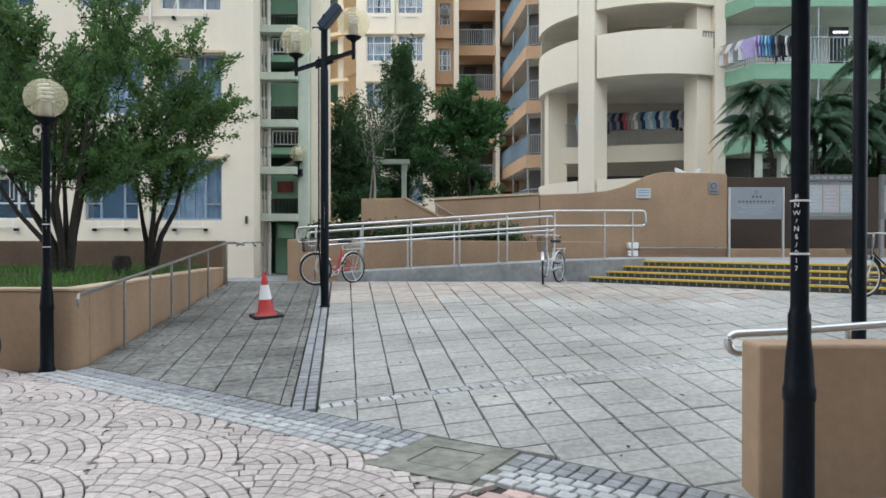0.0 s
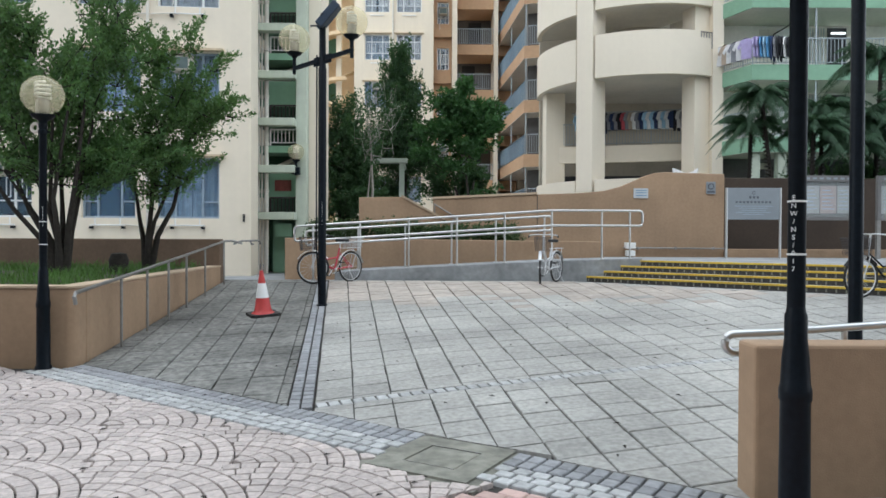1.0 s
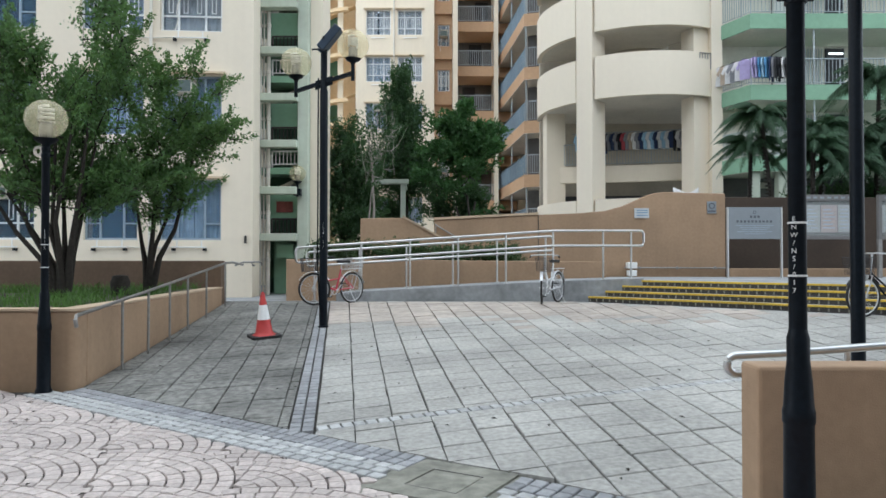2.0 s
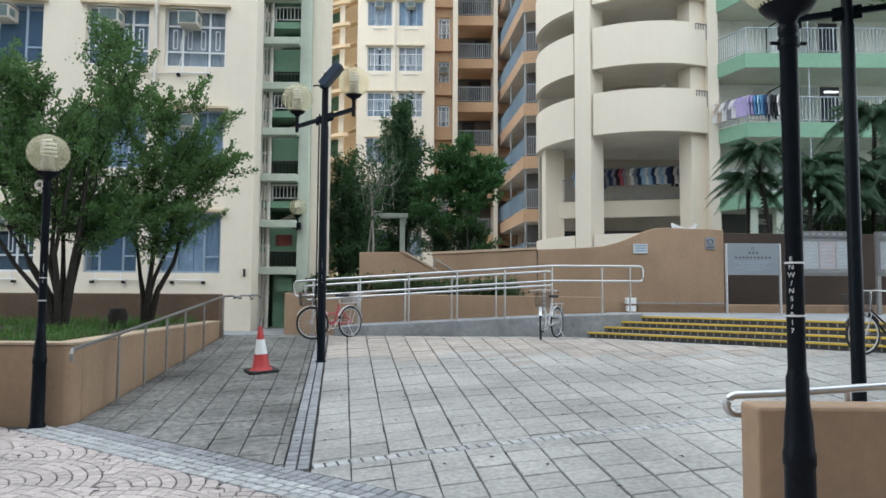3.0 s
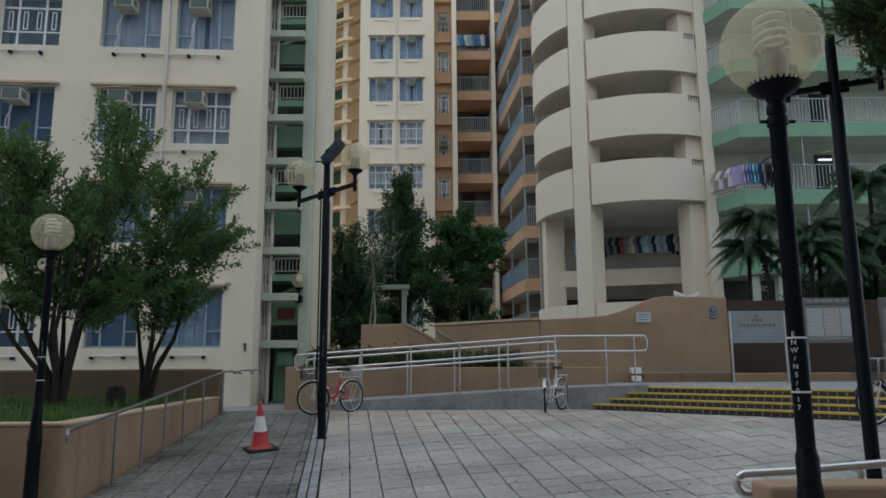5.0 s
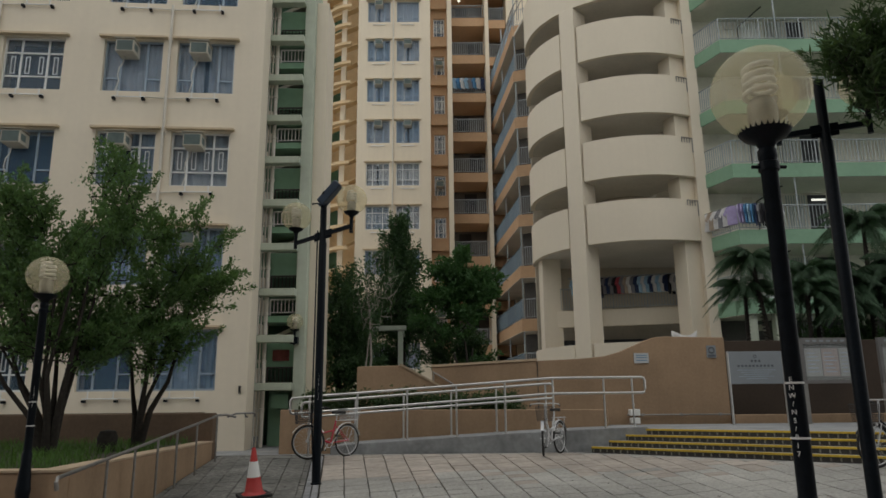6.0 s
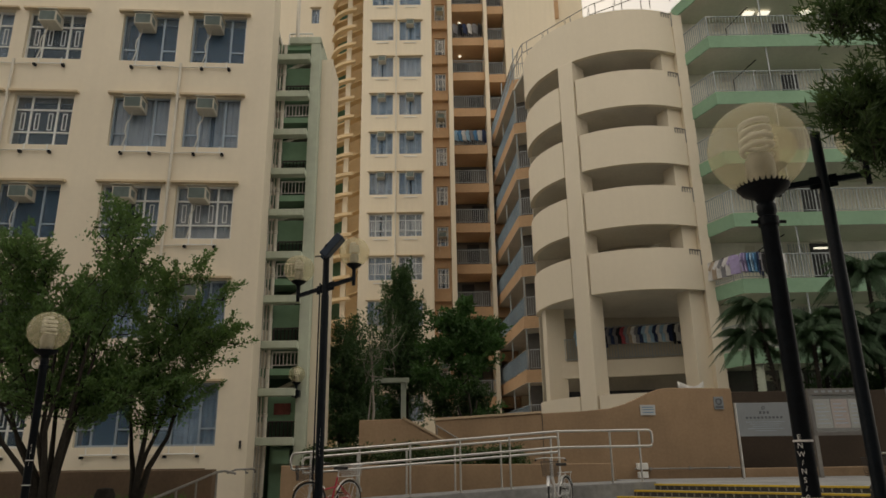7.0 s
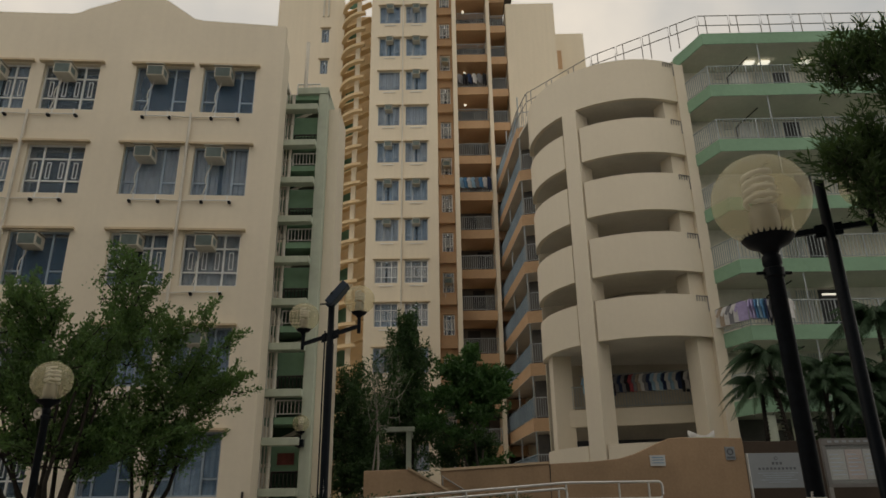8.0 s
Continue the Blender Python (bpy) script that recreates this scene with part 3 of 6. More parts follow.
def far_tower():
    b = thing("residential_tower", "tall cream and peach residential tower with rows of windows", "building")
    cols = [(-3.65, 1.42), (-1.84, 1.42)]
    holes, wins = [], []
    for k in range(15):
        z = 3.65 - 0.05 + 2.7 * (k - 1) + 0.0
        if z < 2.6:
            continue
        for c, (x, w) in enumerate(cols):
            holes.append((x - w / 2, z, x + w / 2, z + 1.45))
            wins.append((x, z, w, k, c))
    s = pierced(Shape(), -4.95, -0.45, 0.5, 42.0, TW_Y, TW_Y + 0.3, holes)
    s.box(-4.95, TW_Y + 0.3, 0.5, -4.7, TW_Y + 6, 42.0).box(-0.7, TW_Y + 0.3, 0.5, -0.45, TW_Y + 3.0, 42.0)
    part("wall", s, CREAM_FAR, b)
    for x, z, w, k, c in wins:
        window(b, x, TW_Y, z, w, 1.45, "casement" if k in (4, 5, 14) else "plain", k + c)
        if (k + c) % 5 and k not in (4, 5):
            air_conditioner(x, TW_Y + 0.02, z + 1.0)
        part("drain_pipe", Shape().tube([(x - 0.4, TW_Y - 0.05, z - 0.2), (x + 0.4, TW_Y - 0.05, z - 0.2)], 0.03, 5), WHITE, b)
    part("downpipe", Shape().tube([(-2.75, TW_Y - 0.06, 3), (-2.75, TW_Y - 0.06, 42)], 0.05, 6), PIPE, b)
    # recessed peach bay with small windows
    pierce = [(-0.25, 3.4 + 2.7 * k, 0.45, 4.7 + 2.7 * k) for k in range(14)]
    part("bay_wall", pierced(Shape(), -0.45, 0.62, 0.5, 42.0, TW_Y + 1.5, TW_Y + 1.7, pierce), PEACH, b, "peach recessed bay")
    for k in range(14):
        window(b, 0.1, TW_Y + 1.5, 3.4 + 2.7 * k, 0.7, 1.3, "casement", k, False)
        part("bay_band", Shape().box(-0.44, TW_Y + 1.2, 2.55 + 2.7 * k, 0.6, TW_Y + 1.49, 3.0 + 2.7 * k), PEACH, b)
        if k % 3 == 1:
            air_conditioner(0.1, TW_Y + 1.52, 3.9 + 2.7 * k)
    part("pier", Shape().box(0.63, TW_Y + 0.6, 0.5, 0.92, TW_Y + 3.2, 42.0), CREAM_FAR, b)
    # open balcony corridors
    y = TW_Y + 2.0
    part("corridor_back", Shape().box(0.92, y + 2.2, 0.5, 4.6, y + 2.4, 37.4), SHADED_WALL, b)
    part("pier", Shape().box(3.12, y - 0.5, 0.5, 3.36, y + 2.2, 37.4), CREAM_FAR, b)
    for k in range(14):
        z = 2.1 + 2.7 * k
        part("balcony_slab", Shape().box(0.925, y, z - 0.35, 3.115, y + 2.2, z + 0.25), PEACH, b)
        part("balcony_slab", Shape().box(3.365, y + 0.3, z - 0.35, 4.55, y + 2.2, z + 0.25), PEACH, b)
        railing(b, [(0.95, y + 0.08, z + 0.25), (3.1, y + 0.08, z + 0.25)], 0.95, GREY_RAIL, 0.12, 0.012)
        railing(b, [(3.4, y + 0.4, z + 0.25), (4.5, y + 0.4, z + 0.25)], 0.95, GREY_RAIL, 0.12, 0.012)
        if k in (9, 10, 12):
            part("ceiling_lamp", Shape().lathe([(0.0, 0), (0.09, 0.0), (0.09, 0.06), (0.0, 0.07)], 10, (1.5, y + 1.2, z + 2.2)), LIT_WHITE, b, "lit round ceiling lamp")
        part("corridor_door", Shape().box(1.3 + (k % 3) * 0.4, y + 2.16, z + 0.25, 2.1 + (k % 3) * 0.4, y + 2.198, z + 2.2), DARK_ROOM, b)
    # plain blocks behind
    part("rear_wall", Shape().box(4.6, y + 0.2, 0.5, 8.15, y + 5, 36.6), CREAM_FAR, b)
    s = Shape().box(8.15, y + 3, 0.5, 10.8, y + 6, 36.0)
    part("rear_wall", s, CREAM_FAR, b)
    for k in range(5):
        part("rear_opening", Shape().box(8.3, y + 2.92, 22.0 + 2.7 * k, 9.0, y + 2.99, 23.6 + 2.7 * k), PEACH, b)
    part("roof_edge", Shape().box(3.0, y - 0.2, 37.4, 5.2, y + 2.4, 37.7), DARK_STRIP, b)
    # left wing with slot windows
    slots = [(-8.9, z, -8.35, z + 1.2) for z in (22.9, 25.6, 28.3, 31.0, 33.7)]
    part("left_wall", pierced(Shape(), -12.2, -7.35, 0.5, 40.0, TW_Y + 2.5, TW_Y + 2.8, slots).box(-12.2, TW_Y + 2.8, 0.5, -11.9, TW_Y + 8, 40.0), CREAM_FAR, b)
    for h in slots:
        window(b, (h[0] + h[2]) / 2, TW_Y + 2.5, h[1], 0.55, 1.2, "plain", 1)
    for x in (-8.8, -8.45):
        part("conduit", Shape().box(x - 0.06, TW_Y + 2.38, 36.0, x + 0.06, TW_Y + 2.497, 40), SOFFIT, b)
    # curved peach rings of the round stair
    cx, cy, r = -5.3, TW_Y + 2.4, 2.05
    for k in range(25):
        z = 4.0 + 1.32 * k
        n = 12
        ring = []
        for i in range(n + 1):
            a = math.pi * (0.98 + 0.5 * i / n)
            ring.append((cx + math.cos(a) * r, cy + math.sin(a) * r * 1.1))
        s = Shape()
        v = []
        for px, py in ring:
            v += [(px, py, z), (px, py, z + 0.19)]
        for px, py in ring:
            qx, qy = cx + (px - cx) * 0.86, cy + (py - cy) * 0.86
            v += [(qx, qy, z), (qx, qy, z + 0.19)]
        m = 2 * (n + 1)
        fs = []
        for i in range(n):
            o, q = 2 * i, m + 2 * i
            fs += [(o, o + 2, o + 3, o + 1), (q + 1, q + 3, q + 2, q), (o + 1, o + 3, q + 3, q + 1), (q, q + 2, o + 2, o)]
        part("stair_ring", s.add(v, fs), OCHRE, b)
        part("stair_flight", Shape().beam((-7.1, cy - 0.2, z + 0.2), (-5.2, cy - 0.6, z + 0.85), 0.5, 0.10), OCHRE, b)
    part("stair_column", Shape().box(-6.1, cy - 1.6, 0.5, -5.8, cy - 1.3, 36.8), CREAM_FAR, b)
    part("stair_column", Shape().box(-7.36, cy - 0.5, 0.5, -7.15, cy - 0.2, 36.8), CREAM_FAR, b)
    part("stair_back", Shape().box(-7.3, cy + 0.2, 0.5, -4.96, cy + 0.35, 36.0), OCHRE, b)
    for k in range(13):
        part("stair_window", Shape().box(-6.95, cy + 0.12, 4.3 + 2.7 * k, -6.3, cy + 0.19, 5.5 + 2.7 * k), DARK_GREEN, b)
    return b


far_tower()


# ---- garments for the drying lines ----
GARMENTS = {}


def garment_mesh(kind, c):
    if (kind, c) not in GARMENTS:
        w, h = (0.34, 0.62) if kind == "shirt" else (0.26, 0.72)
        if kind == "shirt":
            prof = [(-0.07, 0), (-0.2, -0.05), (-0.33, -0.28), (-0.25, -0.34), (-0.19, -0.2), (-0.19, -h), (0.19, -h), (0.19, -0.2), (0.25, -0.34), (0.33, -0.28), (0.2, -0.05), (0.07, 0)]
        else:
            prof = [(-0.17, 0), (-0.2, -h), (-0.04, -h), (0, -0.3), (0.04, -h), (0.2, -h), (0.17, 0)]
        n = len(prof)
        fold = lambda x, z: 0.03 * math.sin(x * 18 + z * 5)
        s = Shape().add([(x, fold(x, z) - 0.02, z) for x, z in prof] + [(x, fold(x, z) + 0.02, z) for x, z in prof],
                        [tuple(range(n)), tuple(range(2 * n - 1, n - 1, -1))] + [((i + 1) % n, i, n + i, n + (i + 1) % n) for i in range(n)])
        GARMENTS[kind, c] = s.mesh("garment", LAUNDRY[c])
    return GARMENTS[kind, c]


NAMES = ("white", "black", "blue", "red", "lilac", "grey", "navy", "lime", "light blue", "tan")


def laundry(a, b, colours, group, long_=1.45):
    """Garments hung along a line from a to b."""
    a, b = Vector(a), Vector(b)
    turn = math.degrees(math.atan2(b.y - a.y, b.x - a.x))
    for i, c in enumerate(colours):
        p = a + (b - a) * ((i + 0.5) / len(colours))
        kind = "trousers" if c in (1, 6) and i % 2 else "shirt"
        g = part(kind, garment_mesh(kind, c), None)
        g.matrix_basis = pose(p.x, p.y, p.z, 0, 0, turn + 60 + (i * 37 % 37 - 18)) @ Matrix.Diagonal((1, 1, long_, 1))
        tagged(g, "%s %s hung to dry on the corridor railing" % (NAMES[c], kind), "laundry", group)


# ---- the round ramp tower ----
RX, RY, RR = 8.9, 31.9, 4.5


def ring_wall(r0, r1, z0, z1, a0, a1, n=48):
    """A curved wall between two radii."""
    v = []
    for i in range(n + 1):
        a = a0 + (a1 - a0) * i / n
        for r in (r1, r0):
            v += [(RX + r * math.cos(a), RY + r * math.sin(a), z0), (RX + r * math.cos(a), RY + r * math.sin(a), z1)]
    f = []
    for i in range(n):
        o, q = 4 * i, 4 * i + 4
        f += [(o, q, q + 1, o + 1), (q + 2, o + 2, o + 3, q + 3), (o + 1, q + 1, q + 3, o + 3), (q, o, o + 2, q + 2)]
    f += [(0, 1, 3, 2), (4 * n + 2, 4 * n + 3, 4 * n + 1, 4 * n)]
    return Shape().add(v, f, True)


def round_tower():
    b = thing("ramp_tower", "round cream tower with stacked curved parapets and open galleries", "building")
    a0, a1 = math.pi * 0.93, math.pi * 1.66
    col_a = math.atan2(28.15 - RY, 5.45 - RX) + 2 * math.pi
    col_da = 0.10
    for k in range(5):
        z0 = 7.98 + 2.746 * k
        z1 = z0 + 1.73 if k < 4 else 21.05
        if k == 4:
            part("parapet", ring_wall(RR - 0.2, RR, z0, z1, a0, a1), RING, b)
            part("gallery_floor", ring_wall(0.02, RR - 0.21, z0 + 0.015, z0 + 0.3, a0 + 0.01, a1 - 0.01), SOFFIT, b)
            continue
        part("parapet", ring_wall(RR - 0.2, RR, z0, z1, a0, col_a - col_da), RING, b)
        part("parapet", ring_wall(RR - 0.2, RR, z0, z1, col_a + col_da, a1), RING, b)
        part("gallery_floor", ring_wall(0.02, RR - 0.12, z0 + 0.015, z0 + 0.3, a0 + 0.01, a1 - 0.01), SOFFIT, b)
    part("base_parapet", ring_wall(RR - 0.2, RR, 2.0, 3.9, a0, col_a - col_da), RING, b)
    part("base_parapet", ring_wall(RR - 0.2, RR, 2.0, 3.9, col_a + col_da, a1), RING, b)
    part("gallery_floor", ring_wall(0.02, RR - 0.21, 2.9, 3.1, a0, a1), SOFFIT, b)

    def pier(a, r, w, d, z0, z1, name="pier"):
        m = Matrix.Translation((RX + r * math.cos(a), RY + r * math.sin(a), 0)) @ Matrix.Rotation(a, 4, "Z")
        return bevelled(part(name, Shape().box(-d, -w / 2, z0, 0.05, w / 2, z1, m), RING, b))

    pier(col_a, RR, 0.74, 1.0, 1.0, 18.95)
    pier(math.pi * 1.02, RR - 0.3, 0.8, 0.8, 1.0, 8.0)
    pier(math.pi * 1.618, RR - 0.3, 0.85, 0.7, 1.0, 20.0)
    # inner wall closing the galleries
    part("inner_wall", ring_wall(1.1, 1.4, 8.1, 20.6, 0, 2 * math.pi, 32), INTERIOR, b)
    part("gallery_floor", ring_wall(0.02, RR - 0.4, 7.995, 8.28, a1 - 0.005, a0 + 2 * math.pi + 0.005), SOFFIT, b)
    s = Shape().box(RX - 4.2, RY + 1.6, 1.0, RX + 4.5, RY + 1.8, 20.6)
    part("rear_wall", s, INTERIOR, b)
    part("drying_beam", Shape().beam((4.9, 31.5, 5.6), (12.0, 29.6, 5.6), 0.25, 0.72), RING, b)
    # dark sheet stands in for the shade of the open lower level
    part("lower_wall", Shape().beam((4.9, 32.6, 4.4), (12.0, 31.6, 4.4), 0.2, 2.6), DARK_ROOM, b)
    railing(b, [(4.9, 31.45, 5.6), (12.0, 29.55, 5.6)], 1.0, GREY_RAIL, 0.12)
    part("drying_pole", Shape().tube([(5.8, 31.1, 7.05), (11.4, 29.6, 7.05)], 0.025, 6), GREY_RAIL, b)
    # small railing stubs at the end of each parapet
    for k in range(5):
        z = 7.98 + 2.746 * k + (1.73 if k < 4 else 2.05)
        at = [Vector((RX + (RR + 0.03) * math.cos(a), RY + (RR + 0.03) * math.sin(a), 0)) for a in (a1 - 0.21, a1 - 0.182, a1 - 0.154, a1 - 0.126, a1 - 0.092)]
        stub = part("railing_stub", Shape().tube([at[0] + Vector((0, 0, z - 0.04)), at[4] + Vector((0, 0, z - 0.04))], 0.022, 6), DULL_STEEL, b, "dull steel railing stub")
        for n, p in enumerate(at):
            part("post", Shape().tube([p + Vector((0, 0, z - 0.04)), p + Vector((0, 0, z - (0.66 if n == 4 else 0.26)))], 0.018 if n < 4 else 0.026, 6), DULL_STEEL, stub)
    part("flank", Shape().box(10.72, 27.70, 1.0, 11.15, 28.3, 20.9), RING, b)
    return b


round_tower()
laundry((1.0, 41.95, 22.3), (3.05, 41.95, 22.3), [8, 2, 0, 8, 5, 2, 0, 6], "laundry on the tower balconies", 1.2)
laundry((1.0, 41.95, 30.4), (3.05, 41.95, 30.4), [5, 1, 6, 0, 5, 1], "laundry on the tower balconies", 1.2)
laundry((6.0, 30.98, 7.0), (11.3, 29.56, 7.0), [8, 2, 6, 1, 1, 5, 1, 6, 1, 5, 6, 5, 1, 3, 5, 9, 0, 5, 6, 8, 0, 8, 6, 0, 8, 0, 6, 1, 0, 5, 7, 6, 0, 5, 1, 0], "laundry in the ramp tower", 1.2)
s = Shape()
nb = 14
vb = []
for i in range(nb + 1):
    x = i / nb * 1.0
    sag = 0.10 * math.sin(x * math.pi * 2)
    vb += [(x, 0.02 * math.sin(i), 0.0 + sag * 0.5 - 0.05 * math.sin(x * math.pi)), (x, 0.02 * math.cos(i), 0.42 - 0.2 * math.sin(x * math.pi) + sag * 0.3)]
s.add(vb, [(2 * i, 2 * i + 2, 2 * i + 3, 2 * i + 1) for i in range(nb)], True)
banner = part("banner", s, LAUNDRY[0])
banner.matrix_basis = pose(9.1, 27.5, 3.9)
bs = banner.modifiers.new("thick", "SOLIDIFY")
bs.thickness = 0.01
tagged(banner, "crumpled white and green cloth banner tied to the parapet", "banner")
part("stripe", Shape().box(0.12, -0.02, 0.1, 0.9, -0.012, 0.14), LAUNDRY[7], banner)


# ---- the wing between tower and round ramp ----
def wing():
    b = thing("gallery_wing", "access-gallery wing with peach slab edges and blue-grey railings", "building")
    far, near, end = Vector((3.15, 46.0, 0)), Vector((4.12, 35.0, 0)), Vector((5.4, 34.6, 0))
    off = Vector((1.6, 0.3, 0))
    part("inner_wall", Shape().beam((far.x + 2.0, far.y, 22.0), (near.x + 2.0, near.y + 1.2, 22.0), 0.2, 21.0), SHADED_WALL, b)
    part("inner_wall", Shape().beam((near.x + 0.4, near.y + 1.6, 22.0), (end.x + 1.2, end.y + 1.2, 22.0), 0.2, 21.0), SHADED_WALL, b)
    for k in range(-1, 7):
        z = 5.73 + 2.7 * k
        ring = [(far.x, far.y), (near.x, near.y), (end.x, end.y), (end.x + 1.3, end.y + 1.5), (far.x + 2.2, far.y)]
        part("gallery_slab", Shape().slab(ring, z - 0.62, z), PEACH, b)
        part("soffit", Shape().slab([(x + 0.0, y) for x, y in ring], z - 0.635, z - 0.624), SOFFIT, b)
        railing(b, [(far.x + 0.08, far.y, z), (near.x + 0.08, near.y + 0.08, z)], 1.0, BLUE_RAIL, 0.16, 0.014)
        railing(b, [(near.x + 0.08, near.y + 0.08, z), (end.x, end.y + 0.08, z)], 1.0, GREY_RAIL, 0.11, 0.012)
        for f in (0.0, 0.35, 0.7):
            p = near.lerp(far, f) + Vector((0.12, 0.1, 0))
            part("post", Shape().tube([(p.x, p.y, z), (p.x, p.y, z + 2.08)], 0.04, 6), GREY_RAIL, b)
    return b


wing()


# ---- the green gallery building ----
GB_Y = 26.3


def green_building():
    b = thing("gallery_building", "cream gallery building with green slab edges and grey railings", "building")
    line = [(10.95, 28.1), (11.65, GB_Y), (26.0, GB_Y - 0.1)]
    for k in range(-2, 6):
        z = 8.07 + 2.7 * k
        ring = line + [(26.0, GB_Y + 2.4), (10.95, GB_Y + 2.4)]
        part("gallery_slab", Shape().slab(ring, z - 0.57, z), GREEN, b)
        part("soffit", Shape().slab([(11.0, 28.15), (11.68, GB_Y + 0.03), (26, GB_Y - 0.07), (26, GB_Y + 2.3), (11.0, GB_Y + 2.3)], z - 0.585, z - 0.574), SOFFIT, b)
        if k < 5:
            railing(b, [(line[0][0] + 0.05, line[0][1], z), (line[1][0] + 0.05, line[1][1] + 0.08, z)], 1.0, GREY_RAIL, 0.11, 0.012)
            railing(b, [(line[1][0] + 0.05, line[1][1] + 0.08, z), (26.0, GB_Y, z)], 1.0, GREY_RAIL, 0.14, 0.009)
            part("door", Shape().box(15.66, GB_Y + 2.14, z, 16.42, GB_Y + 2.198, z + 2.02), DARK_ROOM, b, "dark doorway onto the gallery")
            part("door", Shape().box(13.6, GB_Y + 2.16, z, 14.5, GB_Y + 2.198, z + 2.0), WHITE, b, "white gallery door")
            part("door", Shape().box(20.0, GB_Y + 2.16, z, 20.9, GB_Y + 2.198, z + 2.0), WHITE, b)
            s = Shape()
            for i in range(8):
                s.box(14.7 + i * 0.11, GB_Y + 2.105, z + 0.1, 14.73 + i * 0.11, GB_Y + 2.13, z + 2.0)
            tagged(part("gate", s, GREY_RAIL, b), kind="stuff")
            part("vent_grille", Shape().box(12.9, GB_Y + 2.15, z + 1.7, 13.3, GB_Y + 2.198, z + 1.95), SOFFIT, b)
            part("conduit", Shape().tube([(13.45, GB_Y + 2.1, z), (13.45, GB_Y + 2.1, z + 1.75), (14.0, GB_Y + 0.9, z + 2.05)], 0.03, 6), DARK_STRIP, b)
            part("post", Shape().tube([(14.1, GB_Y + 0.1, z), (14.1, GB_Y + 0.1, z + 2.12)], 0.03, 6), GREY_RAIL, b)
    part("gallery_wall", Shape().box(10.95, GB_Y + 2.2, 4.8, 26, GB_Y + 2.4, 21.6), GALLERY_WALL, b)
    # lowest storey's shade is put into a darker wall colour
    part("ground_floor_wall", Shape().box(10.95, GB_Y + 2.2, 1.0, 26, GB_Y + 2.4, 4.795), SHADED_WALL, b)
    for x in (11.9, 12.9, 16.0, 19.0):
        part("column", Shape().box(x - 0.15, GB_Y + 0.15, 1.0, x + 0.15, GB_Y + 0.5, 4.8), PALE_GREEN, b)
    # glowing bars added to imitate bright reflections in the top gallery
    for x in (14.0, 14.7, 16.6):
        part("lamp_tube", Shape().box(x, GB_Y + 1.2, 20.86, x + 0.45, GB_Y + 1.5, 20.92), LIT_WHITE, b, "glowing bar imitating a bright reflection in the top gallery")
    part("lamp_tube", Shape().box(15.78, GB_Y + 2.06, 9.84, 16.34, GB_Y + 2.12, 9.90), LIT_WHITE, b, "lit fluorescent tube over a doorway")
    return b


green_building()
laundry((11.0, 27.75, 9.1), (11.58, GB_Y + 0.1, 9.1), [0, 9, 0, 5, 0, 4], "laundry on the green gallery", 1.25)
laundry((11.7, GB_Y - 0.05, 9.1), (13.35, GB_Y - 0.05, 9.1), [4, 4, 2, 8, 2, 6, 5, 1, 1, 0, 1, 0, 0], "laundry on the green gallery", 1.25)
laundry((19.5, GB_Y - 0.05, 11.75), (22.0, GB_Y - 0.05, 11.75), [9, 0, 1, 0, 5, 3, 0, 9], "laundry on the green gallery", 1.2)


def roof_railing():
    r = thing("roof_railing", "tubular steel guard railing round the roof edge", "railing")
    pts = [(3.3, 46, 22.0), (4.15, 35.2, 22.0), (4.43, 32.6, 21.6), (7.33, 29.35, 21.6), (11.65, GB_Y + 0.15, 21.6), (26, GB_Y + 0.1, 21.6)]
    pts = [Vector(p) for p in pts]
    for a, b2 in zip(pts, pts[1:]):
        n = max(1, round((b2 - a).length / 1.4))
        u = (b2 - a) / n
        e = u.normalized()
        for i in range(n):
            p, q = a + u * i + e * 0.04, a + u * (i + 1) - e * 0.04
            lo, hi = Vector((0, 0, 0.52)), Vector((0, 0, 1.05))
            fr = part("rail_frame", Shape().tube([p + lo, p + hi, q + hi, q + lo, p + lo], 0.024, 6), DULL_STEEL, r)
            for w in (p + e * 0.32, q):
                part("post", Shape().tube([w + Vector((0, 0, -0.3)), w + (hi if w is not q else lo)], 0.024, 6), DULL_STEEL, fr)
    return r


roof_railing()
part("roof_deck", Shape().slab([(3.2, 46), (4.2, 35.1), (4.6, 33), (7.5, 29.5), (11.0, 28.2), (26, 28.6), (26, 50), (3.2, 50)], 21.3, 21.45), SOFFIT).update_tag()
tagged(bpy.data.objects["roof_deck"], "flat grey roof deck behind the railing", "roof", kind="structure")


# ---- walls, planters, ramp and steps ----
def wall_mesh(name, shape, mat, label, category="wall"):
    ob = part(name, shape, mat)
    bevelled(ob, 0.02)
    return tagged(ob, label, category, kind="structure")


def extruded(profile, y0, y1):
    """A profile of (x, z), counter-clockwise seen from the front, drawn out from y0 to y1."""
    n = len(profile)
    return Shape().add([(x, y0, z) for x, z in profile] + [(x, y1, z) for x, z in profile],
                       [tuple(range(n)), tuple(range(2 * n - 1, n - 1, -1))] + [((i + 1) % n, i, n + i, n + (i + 1) % n) for i in range(n)])


# the left planter: front wall, side wall along the ramp, coping, soil
PX, PY = -4.02, 7.72


def corner(r, out):
    """The planter's rounded outer corner, set out by a little for the coping."""
    return [(PX - r + (r + out) * math.sin(a), PY + r - (r + out) * math.cos(a)) for a in (math.pi / 2 * i / 8 for i in range(9))]


